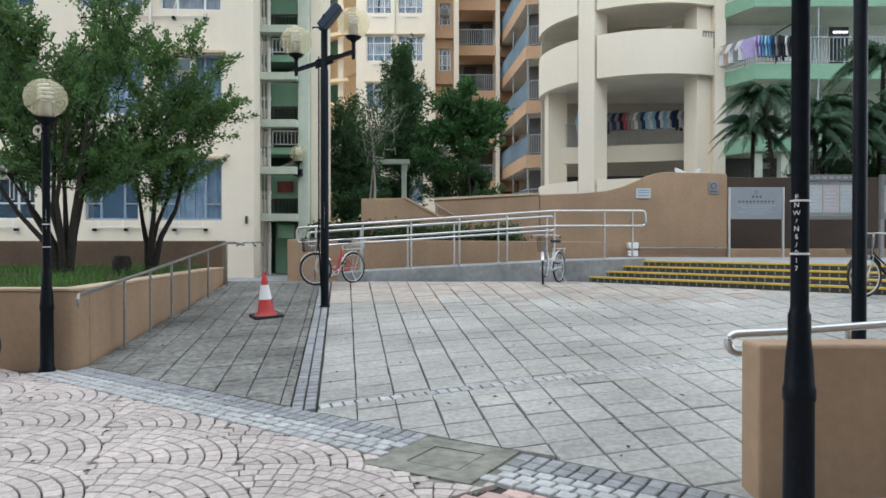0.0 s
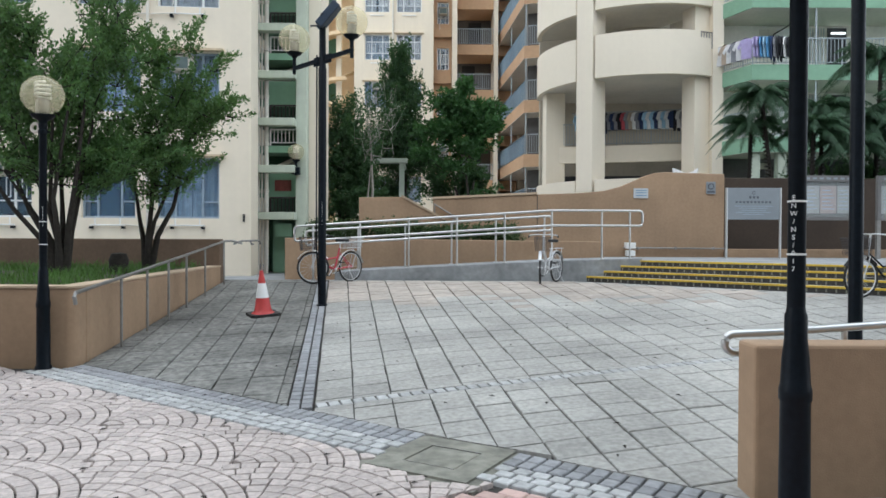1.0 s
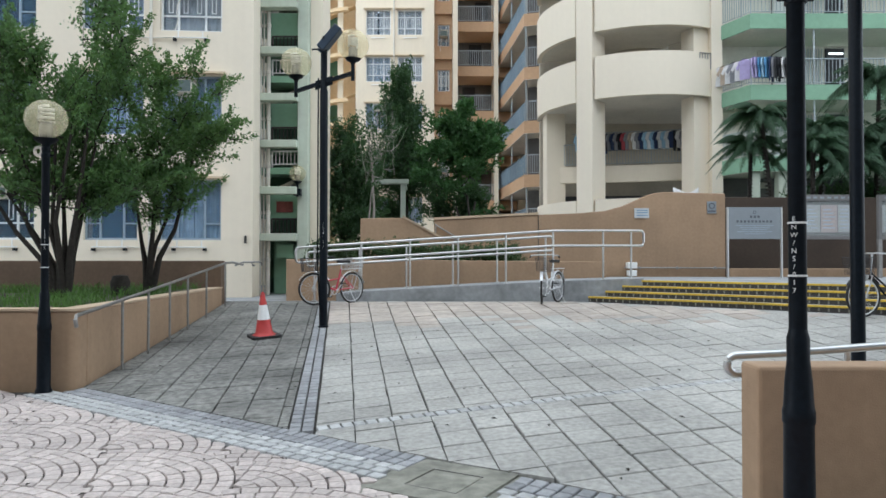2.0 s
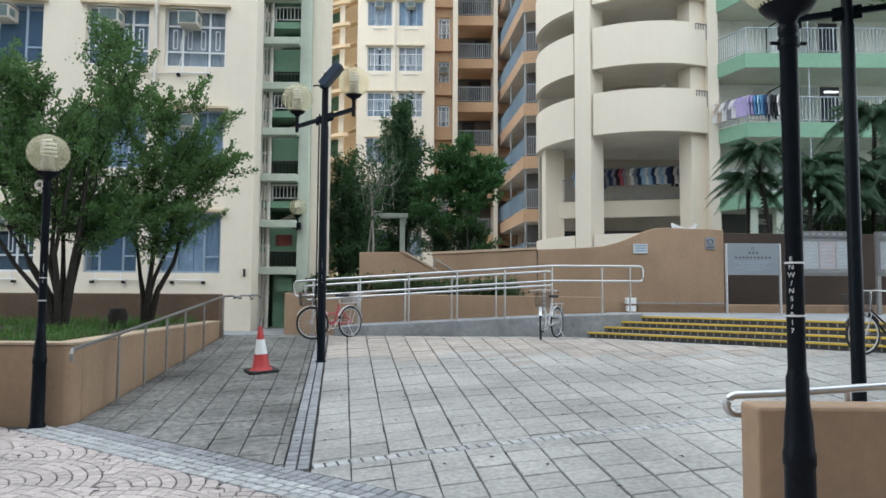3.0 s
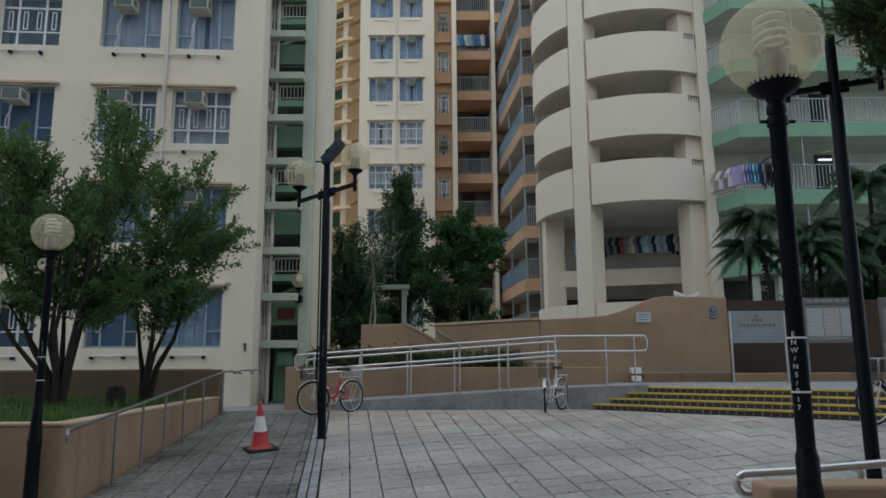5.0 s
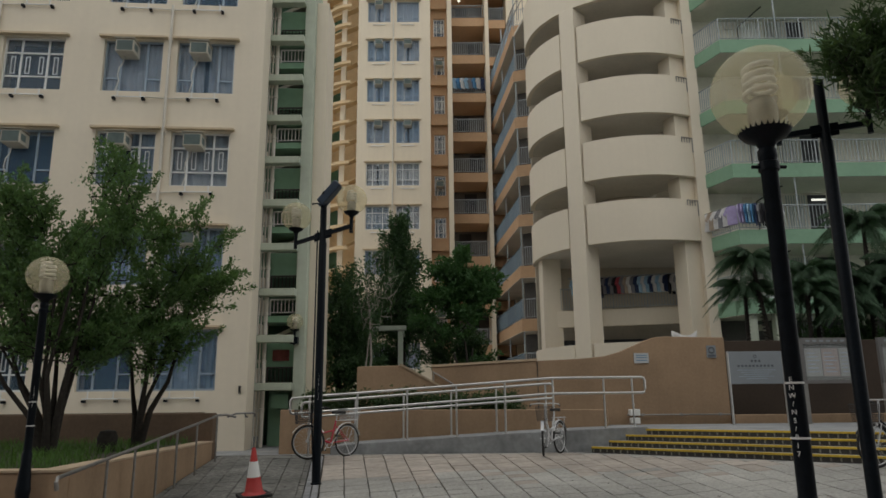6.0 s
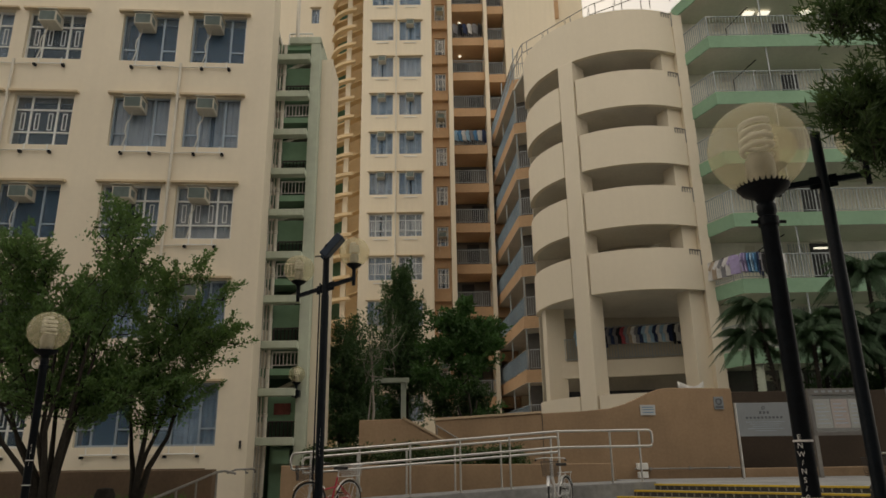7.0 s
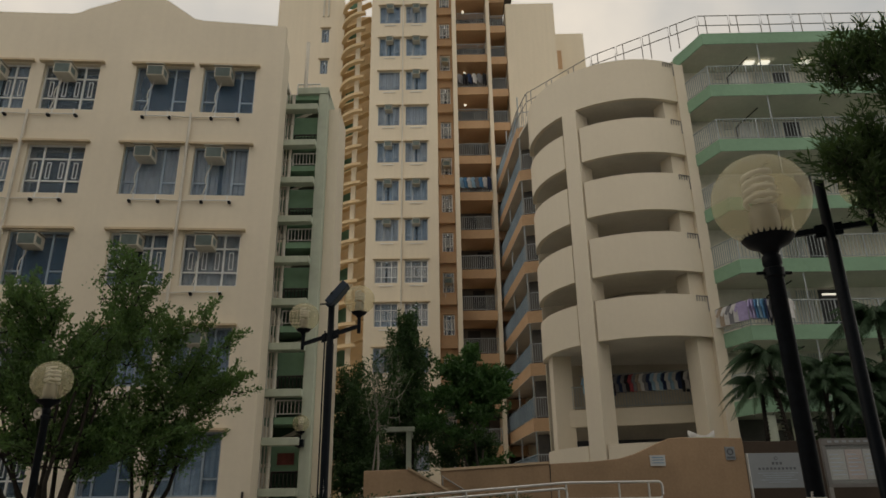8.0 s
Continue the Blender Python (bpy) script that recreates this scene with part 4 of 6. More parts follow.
wall_mesh("planter_wall", Shape().slab([(-14, PY)] + corner(0.10, 0.0) + [(PX, PY + 0.25), (-14, PY + 0.25)], -0.2, 0.86), BROWN, "brown rendered front wall of the tree planter")
wall_mesh("planter_wall", Shape().slab([(PX - 0.25, PY + 0.25), (PX, PY + 0.25), (PX - 0.43, 14.2), (PX - 0.68, 14.2)], -0.2, 0.86), BROWN, "brown rendered side wall of the tree planter along the sloping path")
tagged(part("planter_coping", Shape().slab([(-14, PY - 0.012)] + corner(0.10, 0.012) + [(PX - 0.42, 14.21), (PX - 0.69, 14.21), (PX - 0.262, PY + 0.262), (-14, PY + 0.262)], 0.86, 0.885), COPING), "pale worn coping along the planter wall", "coping", kind="structure")
# rear wall wears the darkened brown that imitates shade from the crowns
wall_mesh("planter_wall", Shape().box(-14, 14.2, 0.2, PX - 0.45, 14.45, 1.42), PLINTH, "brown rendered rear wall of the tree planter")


def soil_height(x, y):
    return 0.80 + 0.010 * (y - 8) + 0.04 * noise.noise(Vector((x * 0.8, y * 0.8, 0)))


def build_soil():
    s = Shape()
    nx, ny = 24, 16
    v = []
    for j in range(ny + 1):
        for i in range(nx + 1):
            x, y = -13.9 + (13.9 + PX - 0.24 - 0.43 * j / ny) * i / nx, PY + 0.2 + 6.26 * j / ny
            v.append((x, y, soil_height(x, y)))
    s.add(v, [(j * (nx + 1) + i, j * (nx + 1) + i + 1, (j + 1) * (nx + 1) + i + 1, (j + 1) * (nx + 1) + i) for j in range(ny) for i in range(nx)], True)
    return tagged(part("soil", s, SOIL), "dark planter soil", "soil", kind="structure")


build_soil()


def blades(name, count, place, length, width, mat, seed, lean=0.5):
    """Grass: thin bent blades."""
    rnd = random.Random(seed)
    v, f = [], []
    for _ in range(count):
        x, y, z = place(rnd)
        a, h = rnd.uniform(0, 6.283), length * rnd.uniform(0.5, 1.3)
        dx, dy = math.cos(a) * width, math.sin(a) * width
        b = rnd.uniform(0, 6.283)
        lx, ly = math.cos(b) * h * lean, math.sin(b) * h * lean
        k = len(v)
        v += [(x - dx, y - dy, z), (x + dx, y + dy, z), (x + dx * 0.7 + lx * 0.35, y + dy * 0.7 + ly * 0.35, z + h * 0.6), (x - dx * 0.7 + lx * 0.35, y - dy * 0.7 + ly * 0.35, z + h * 0.6), (x + lx, y + ly, z + h * 0.95)]
        f += [(k, k + 1, k + 2, k + 3), (k + 3, k + 2, k + 4)]
    me = bpy.data.meshes.new(name)
    me.from_pydata(v, [], f)
    me.materials.append(mat)
    return new(name, me)


def grass_place(rnd):
    y = PY + 0.3 + 6.0 * rnd.random() ** 1.3
    x = rnd.uniform(-10.5, PX - 0.3 - 0.067 * (y - PY))
    while math.sin(x * 2.9 + 1.3 * math.sin(y * 1.7)) + math.sin(y * 3.3 + x * 1.1) < rnd.uniform(-1.4, 0.6):
        y = PY + 0.3 + 6.0 * rnd.random() ** 1.1
        x = rnd.uniform(-10.5, PX - 0.3 - 0.067 * (y - PY))
    return x, y, soil_height(x, y) - 0.02


tagged(blades("grass", 7500, grass_place, 0.17, 0.007, GRASS, 5), "bright green grass growing in the planter", "grass", kind="stuff")

# stump among the grass
stump = part("tree_stump", Shape().lathe([(0.17, 0), (0.15, 0.1), (0.16, 0.25), (0.12, 0.36), (0.0, 0.38)], 14), BARK)
stump.matrix_basis = pose(-5.5, 12.0, 0.80)
tagged(stump, "short dark rounded stump in the planter grass", "stump")


def path_handrail():
    r = thing("handrail", "dull steel handrail following the sloping path beside the planter", "handrail")
    base = [(-3.92, 8.62), (-3.97, 9.5), (-4.03, 10.4), (-4.09, 11.3), (-4.16, 12.4), (-4.26, 13.8)]
    top = [(x, y, ground(x, y) + 0.85) for x, y in base]
    a = Vector(top[0]) + (Vector(top[0]) - Vector(top[1])).normalized() * 1.22
    part("rail", Shape().tube([a + Vector((0, 0, -0.12)), a + Vector((0, -0.03, -0.04)), a, *top, (-4.2, 14.12, top[-1][2] + 0.01), (-4.0, 14.14, top[-1][2] - 0.04)], 0.022, 8), DULL_STEEL, r)
    for x, y, z in top:
        part("post", Shape().tube([(x, y, ground(x, y) - 0.02), (x, y, z)], 0.018, 8), DULL_STEEL, r)
    return r


path_handrail()
wall_rail = thing("wall_handrail", "short steel wall handrail with a curled end by the building", "handrail")
part("rail", Shape().tube([(-5.15, 17.45, 1.30), (-4.95, 17.45, 1.38), (-4.55, 17.45, 1.39), (-4.5, 17.5, 1.36), (-4.5, 17.5, 1.3)], 0.022, 8), DULL_STEEL, wall_rail)
part("bracket", Shape().tube([(-4.75, 17.45, 1.38), (-4.75, 17.7, 1.3)], 0.015, 6).lathe([(0.04, -0.02), (0.04, 0.02)], 8, (-4.75, 17.68, 1.3)), DULL_STEEL, wall_rail)

# retaining wall behind the ramp, with a hedge bed above it
wall_mesh("retaining_wall", extruded([(-3.6, 0.4), (3.8, 0.4), (3.8, 1.40), (-3.6, 1.46)], 16.2, 16.45), BROWN, "low brown rendered wall behind the ramp")
wall_mesh("retaining_wall", Shape().box(-3.6, 16.45, 0.4, -3.38, 19.9, 1.44), BROWN, "low brown rendered return wall by the hedge")
tagged(part("hedge_bed", Shape().box(-3.38, 16.45, 0.4, 3.8, 19.0, 1.34), SOIL), "raised soil bed behind the wall", "soil", kind="structure")
# tall wall with a swept rise
prof = [(-0.2, 0.4), (7.5, 0.4), (7.5, 3.2), (5.95, 3.24), (5.65, 3.22), (5.4, 3.14), (5.13, 3.02), (4.75, 2.86), (4.3, 2.74), (3.6, 2.68), (2.55, 2.64), (-0.2, 2.5)]
wall_mesh("boundary_wall", extruded(prof, 18.5, 18.8), BROWN, "tall brown rendered wall with a swept rising top")
tagged(part("wall_coping", extruded([(-0.22, 2.5), (2.55, 2.643), (2.55, 2.70), (-0.22, 2.56)], 18.47, 18.83), COPING), "thin tan coping on the wall", "coping", kind="structure")
# recess walls carry the shade of palms and alcove as darker colour
wall_mesh("boundary_wall", Shape().box(7.2, 18.8, 0.4, 7.5, 21.0, 3.2), SHADED_BROWN, "brown rendered return of the tall wall, shade in its colour")
wall_mesh("boundary_wall", Shape().box(7.5, 20.7, 0.4, 24, 21.0, 3.3), SHADED_BROWN, "brown rendered wall behind the notice boards, shade in its colour")
wall_mesh("ledge_wall", Shape().box(7.52, 18.3, 0.4, 24, 18.55, 1.22), BROWN, "low brown rendered ledge in front of the planting recess")
tagged(part("recess_bed", Shape().box(7.52, 18.55, 0.4, 24, 20.7, 1.05), SOIL), "shaded soil bed in the recess", "soil", kind="structure")
tagged(part("wall_joint", Shape().box(2.54, 18.488, 1.0, 2.56, 18.497, 2.62), DARK_STRIP), "vertical movement joint in the wall", "joint", kind="structure")
# stair up behind the hedge
wall_mesh("stair_wall", extruded([(-2.12, 1.3), (0.05, 1.3), (0.05, 1.98), (-0.98, 2.54), (-2.12, 2.52)], 18.2, 18.38), BROWN, "brown rendered stair side wall with a sloping top")
tagged(part("stair_coping", Shape().beam((-1.02, 18.29, 2.60), (0.10, 18.29, 1.99), 0.24, 0.055), COPING), "pale sloping coping on the stair wall", "coping", kind="structure")
hr = thing("stair_handrail", "slim steel handrail sloping down the garden stair", "handrail")
part("rail", Shape().tube([(-0.18, 18.44, 2.38), (0.36, 18.44, 2.05), (0.40, 18.44, 1.96)], 0.022, 6), DULL_STEEL, hr)
part("post", Shape().tube([(0.34, 18.44, 1.3), (0.34, 18.44, 2.06)], 0.018, 6), DULL_STEEL, hr)
part("post", Shape().tube([(-0.16, 18.44, 1.3), (-0.16, 18.44, 2.37)], 0.018, 6), DULL_STEEL, hr)
wall_mesh("garden_terrace", Shape().box(-3.3, 20.2, 0.4, 7.2, 27.0, 1.9), CONCRETE, "raised concrete garden terrace behind the walls", "terrace")

# upper landing and the ramp
tagged(part("landing", Shape().slab([(4.25, 15.4), (24, -2.6), (24, 18.3), (4.25, 18.3)], 0.3, LANDING), CONCRETE), "grey concrete landing above the steps", "landing", kind="structure")
RAMP_Y = 14.9
ramp = part("ramp", extruded([(-2.25, 0.4), (4.3, 0.4), (4.3, 1.05), (2.4, 0.99), (-1.73, 0.77), (-2.25, 0.72)], RAMP_Y, 16.2), CONCRETE)
tagged(bevelled(ramp, 0.015), "grey concrete access ramp with a tapering side", "ramp", kind="structure")


def ramp_top(x):
    return 0.745 + 0.0533 * (x + 2.25) if x < 2.4 else 0.99 + 0.03 * (x - 2.4)


def ramp_railing(y, x0, x1, posts, label, drop=0.0):
    r = thing("ramp_railing", label, "railing", group="ramp railings")
    h0, h1 = 0.99, 0.67
    end = 0.06

    def z(x, h):
        return (1.70 + 0.0655 * (x + 3.1) if x < 2.45 else 2.06) + (h - h0) - drop

    top = [(x0 + end, y, z(x0, h0))] + [(x, y, z(x, h0)) for x in posts] + [(x1 - end, y, z(x1, h0))]
    low = [(x, py, pz - (h0 - h1)) for x, py, pz in top]
    loop = [(x0 + 0.02, y, top[0][2] - 0.02), *top, (x1 - 0.02, y, top[-1][2] - 0.02), (x1, y, top[-1][2] - 0.08), (x1, y, low[-1][2] + 0.08), (x1 - 0.02, y, low[-1][2] + 0.02), *low[::-1], (x0 + 0.02, y, low[0][2] + 0.02), (x0, y, low[0][2] + 0.08), (x0, y, top[0][2] - 0.08), (x0 + 0.02, y, top[0][2] - 0.02)]
    part("rail_loop", Shape().tube(loop, 0.026, 8, caps=False), STEEL, r)
    for x in posts:
        part("post", Shape().tube([(x, y, (ramp_top(x) if x > -2.2 else PLATEAU) - 0.01), (x, y, z(x, h0))], 0.021, 8), STEEL, r)
        part("base_plate", Shape().lathe([(0.05, 0), (0.05, 0.012), (0.02, 0.016)], 10, (x, y, ramp_top(x) if x > -2.2 else PLATEAU)), STEEL, r)
    return r


ramp_railing(RAMP_Y + 0.08, -3.12, 4.32, [-2.72, -1.72, -0.68, 0.35, 1.37, 2.38, 3.45, 4.05], "shiny tubular steel railing along the front of the ramp")
ramp_railing(RAMP_Y + 0.95, -3.05, 2.52, [-2.75, -1.86, -0.8, 0.25, 1.25, 2.35], "shiny tubular steel railing along the wall side of the ramp", 0.09)


def steps():
    """Four long steps running diagonally, each with a yellow nosing and a dark studded riser."""
    a, b = Vector((3.08, 14.70, 0)), Vector((11.0, 7.41, 0))
    d = (b - a).normalized()
    n = Vector((-d.y, d.x, 0))
    rise = 0.11
    st = thing("steps", "long outdoor steps with bright yellow nosings and dark studded risers", "steps")
    for k in range(4):
        p0 = a + n * (0.32 * k) + d * (0.22 * k)
        q0 = b + n * (0.32 * k)
        back = n * 1.8
        z0, z1 = PLATEAU - 0.05, PLATEAU + rise * (k + 1)
        ring = [(p0.x, p0.y), (q0.x, q0.y), ((q0 + back).x, (q0 + back).y), ((p0 + back).x, (p0 + back).y)]
        part("step", Shape().slab(ring, z0 - 0.002 * k, z1 - 0.001), CONCRETE, st)
        m = Matrix((d, n, Vector((0, 0, 1)))).transposed().to_4x4()
        m.translation = p0
        length = (q0 - p0).length
        part("nosing", Shape().box(0, -0.02, z1 - 0.028, length, 0.06, z1 + 0.005, m), YELLOW, st, "yellow painted nosing")
        part("riser", Shape().box(0, -0.006, z1 - rise, length, -0.001, z1 - 0.029, m), DARK_STRIP, st)
        s = Shape()
        for i in range(int(length / 0.15)):
            s.box(0.03 + i * 0.15, -0.014, z1 - rise + 0.012, 0.055 + i * 0.15, -0.0065, z1 - 0.04, m)
        tagged(part("stud", s, COVER, st), kind="stuff")
    return st


steps()

# plain unseen block, added to close the place behind and shade near fronts
tagged(part("rear_block", Shape().box(-30, -9.0, -0.1, 30, -7.0, 19.0), CONCRETE), "unseen plain grey block added to shade the forecourt", "building", kind="structure")

# the brown wall close by, with its steel handrail
wall_mesh("parapet_wall", extruded([(1.69, -0.2), (7, -0.2), (7, 0.85), (1.69, 0.85)], 3.74, 3.97), BROWN, "smooth brown rendered parapet wall close to the lamp post")
near_rail = thing("handrail", "polished steel handrail with a down-turned end behind the brown wall", "handrail")
part("rail", Shape().tube([(1.735, 4.06, 0.760)] + [(1.708 - 0.053 * math.sin(a), 4.06, 0.813 - 0.053 * math.cos(a)) for a in (math.pi * i / 10 for i in range(11))] + [(1.95, 4.06, 0.877), (2.6, 4.06, 0.925), (4.5, 4.06, 1.09)], 0.024, 12), STEEL, near_rail)
for x in (2.35, 3.4, 4.45):
    part("post", Shape().tube([(x, 4.06, ground(x, 4.06) - 0.02), (x, 4.06, 0.865 + 0.086 * (x - 1.9))], 0.018, 8), STEEL, near_rail)


# ---- lamp posts ----
def globe_parts(parent, x, y, z, r=0.25):
    """A clear globe, yellowed, over a spiked dish, with a coiled lamp inside."""
    n = 20
    prof = [(r * math.sin(math.pi * (i / n) * 0.94), r * 0.97 * math.cos(math.pi * (i / n) * 0.94)) for i in range(n + 1)]
    g = part("globe", Shape().lathe(prof[::-1], 40, (x, y, z)), GLOBE, parent, "yellowed clear acrylic globe")
    coil = []
    for i in range(90):
        a = 2 * math.pi * 3.9 * i / 89
        rr = 0.074 - 0.008 * i / 89
        coil.append((x + rr * math.cos(a), y + rr * math.sin(a), z - 0.03 + 0.17 * i / 89))
    part("bulb", Shape().tube(coil, 0.0145, 7), WHITE, parent, "white coiled fluorescent bulb")
    part("ballast", Shape().lathe([(0.0, -0.21), (0.064, -0.21), (0.072, -0.13), (0.070, -0.07), (0.050, -0.035), (0.0, -0.03)], 16, (x, y, z)), DULL_STEEL, parent)
    dish = Shape().lathe([(0.035, -0.30), (0.05, -0.27), (0.10, -0.245), (0.125, -0.215), (0.11, -0.212), (0.0, -0.22)], 24, (x, y, z))
    part("dish", dish, BLACK, parent)
    dish = Shape()
    for i in range(30):
        a = 2 * math.pi * i / 30
        c, s_ = math.cos(a), math.sin(a)
        dish.add([(x + 0.118 * c - 0.01 * s_, y + 0.118 * s_ + 0.01 * c, z - 0.222), (x + 0.118 * c + 0.01 * s_, y + 0.118 * s_ - 0.01 * c, z - 0.222), (x + 0.134 * c, y + 0.134 * s_, z - 0.196)], [(0, 1, 2)])
    tagged(part("bird_spike", dish, BLACK, parent), kind="stuff")


def single_lamp(x, y, label, top=2.97, radius=0.24):
    """A post with one globe: tapered sleeve at the foot, slender pole, collar and clamps."""
    lamp = thing("lamp_post", label, "lamp post", group="globe lamp posts")
    z0 = ground(x, y)
    lamp.matrix_basis = pose(x, y, z0)
    t = top
    part("pole", Shape().lathe([(0.040, 0.9), (0.040, t - 0.36), (0.046, t - 0.35), (0.046, t - 0.31), (0.036, t - 0.30), (0.036, t - 0.26)], 20), BLACK, lamp)
    part("foot_sleeve", Shape().lathe([(0.085, 0), (0.085, 0.02), (0.070, 0.05), (0.066, 0.66), (0.072, 0.67), (0.072, 0.72), (0.066, 0.74), (0.060, 0.86), (0.050, 0.95), (0.050, 1.06), (0.043, 1.08), (0.040, 1.10)], 24), BLACK, lamp)
    part("clamp", Shape().lathe([(0.043, 0), (0.049, 0.005), (0.049, 0.045), (0.043, 0.05)], 16, (0, 0, t - 0.42)), BLACK, lamp)
    part("bolt", Shape().tube([(-0.085, 0, t - 0.395), (0.085, 0, t - 0.395)], 0.009, 6), BLACK, lamp)
    for z in (1.585, 1.34):
        part("band", Shape().lathe([(0.0405, 0), (0.0425, 0.001), (0.0425, 0.008), (0.0405, 0.009)], 16, (0, 0, z)), WHITE, lamp, "pale tie band")
    globe_parts(lamp, 0, 0, t, radius)
    return lamp


near_lamp = single_lamp(1.655, 3.25, "black steel lamp post with yellowed globe beside the brown wall", 3.03, 0.24)
left_lamp = single_lamp(-4.29, 7.58, "black steel lamp post with yellowed globe by the tree planter", 2.95, 0.215)


part("sensor", Shape().ring((-0.075, -0.01, 2.60), 0.045, 0.018, (0.2, 1, 0), 16, 6).tube([(-0.04, 0, 2.62), (0, 0, 2.64)], 0.012, 6), AC_BODY, left_lamp, "small beige ring sensor")


def pole_text(parent, text, z_top, size, x, y):
    """Painted characters, one below the other, on the side of a pole that faces (x, y)."""
    step = 0.0365 if size < 0.06 else 0.07
    for i, ch in enumerate(text):
        if ch == " ":
            continue
        cu = bpy.data.curves.new("character", "FONT")
        cu.body, cu.size, cu.align_x, cu.extrude = ch, size, "CENTER", 0.0004
        cu.materials.append(WHITE)
        ob = new("character", cu)
        ob.parent = parent
        ob.matrix_basis = pose(x, y, z_top - i * step, 90, 0, -45)


pole_text(near_lamp, "ENW/NS/017", 1.595, 0.032, -0.031, -0.031)
pole_text(left_lamp, "ENW/NS", 1.72, 0.042, 0.018, -0.042)


def double_lamp(x, y, top, turn, floodlight, label):
    """A taller post with two globes on a sloping cross arm."""
    lamp = thing("lamp_post", label, "lamp post", group="globe lamp posts")
    lamp.matrix_basis = pose(x, y, ground(x, y), 0, 0, turn)
    part("pole", Shape().lathe([(0.085, 0), (0.085, 0.02), (0.066, 0.03), (0.064, top - 0.7), (0.055, top - 0.68), (0.052, top), (0.0, top + 0.01)], 20), BLACK, lamp)
    part("arm", Shape().beam((-0.55, 0, top - 0.63), (0.55, 0, top - 0.43), 0.05, 0.06), BLACK, lamp)
    part("bracket_plate", Shape().beam((-0.16, 0, top - 0.53), (0.16, 0, top - 0.47), 0.02, 0.14), BLACK, lamp)
    for sx, z in ((-0.53, top - 0.19), (0.53, top - 0.02)):
        part("stem", Shape().tube([(sx, 0, z - 0.56), (sx, 0, z - 0.24)], 0.03, 10), BLACK, lamp)
        globe_parts(lamp, sx, 0, z + 0.0)
    if floodlight:
        m = Matrix.Translation((0.12, 0.02, top + 0.16)) @ pose(0, 0, 0, 0, -50, 20)
        bevelled(part("floodlight", Shape().box(-0.26, -0.12, -0.07, 0.2, 0.12, 0.07, m).box(-0.30, -0.05, -0.04, -0.26, 0.05, 0.04, m), DARK_BLUE, lamp, "dark blue floodlight casing"), 0.02)
        part("yoke", Shape().tube([(0, 0, top), (0.0, -0.10, top + 0.05), (0.08, -0.14, top + 0.14)], 0.016, 6).tube([(0, 0, top - 0.02), (-0.22, 0.0, top + 0.0), (-0.24, 0.04, top + 0.0)], 0.012, 6), BLACK, lamp)
        s = Shape().tube([(-0.06, -0.07, top - 0.5), (-0.065, -0.07, 1.0), (-0.02, -0.07, 0.3)], 0.012, 6)
        part("conduit", s, BLACK, lamp)
    return lamp


mid_lamp = double_lamp(-1.90, 11.25, 4.50, -22, True, "tall black double-globe lamp post with a floodlight on top")
pole_text(mid_lamp, "ENW/NS", 1.62, 0.07, 0.03, -0.06)
double_lamp(4.13, 6.95, 4.64, 6, False, "tall black double-globe lamp post standing behind the brown wall")
small = thing("lamp_post", "small globe lamp on a short bracket beside the stair shaft", "lamp post", pose(-3.9, 18.9, 0), group="globe lamp posts")
globe_parts(small, 0, 0, 3.78, 0.22)
part("stem", Shape().tube([(0, 0, 3.15), (0, 0, 3.55)], 0.035, 8), BLACK, small)
part("bracket", Shape().box(-0.1, -0.08, 3.18, 0.1, 0.12, 3.36), BLACK, small)


# ---- traffic cone ----
def traffic_cone(x, y):
    c = thing("traffic_cone", "orange traffic cone with a scuffed white reflective sleeve", "traffic cone", on_ground(x, y, 0.5) @ Matrix.Scale(0.9, 4))

    def r(z):
        return 0.145 - 0.118 * (z - 0.05) / 0.70

    part("base", Shape().slab([(-0.24, -0.19), (-0.19, -0.24), (0.19, -0.24), (0.24, -0.19), (0.24, 0.19), (0.19, 0.24), (-0.19, 0.24), (-0.24, 0.19)], 0, 0.045), RUBBER, c, "worn dark rubber base")
    part("lower_cone", Shape().lathe([(0.19, 0.045), (0.165, 0.06), (r(0.09), 0.09), (r(0.30), 0.30)], 28), ORANGE, c)
    part("sleeve", Shape().lathe([(r(0.30) + 0.002, 0.30), (r(0.54) + 0.002, 0.54)], 28), WHITE, c, "white reflective sleeve")
    part("upper_cone", Shape().lathe([(r(0.54), 0.54), (r(0.735), 0.735), (r(0.75) * 0.8, 0.75), (0.012, 0.752), (0.01, 0.7)], 28), ORANGE, c)
    return c


traffic_cone(-2.64, 10.45)


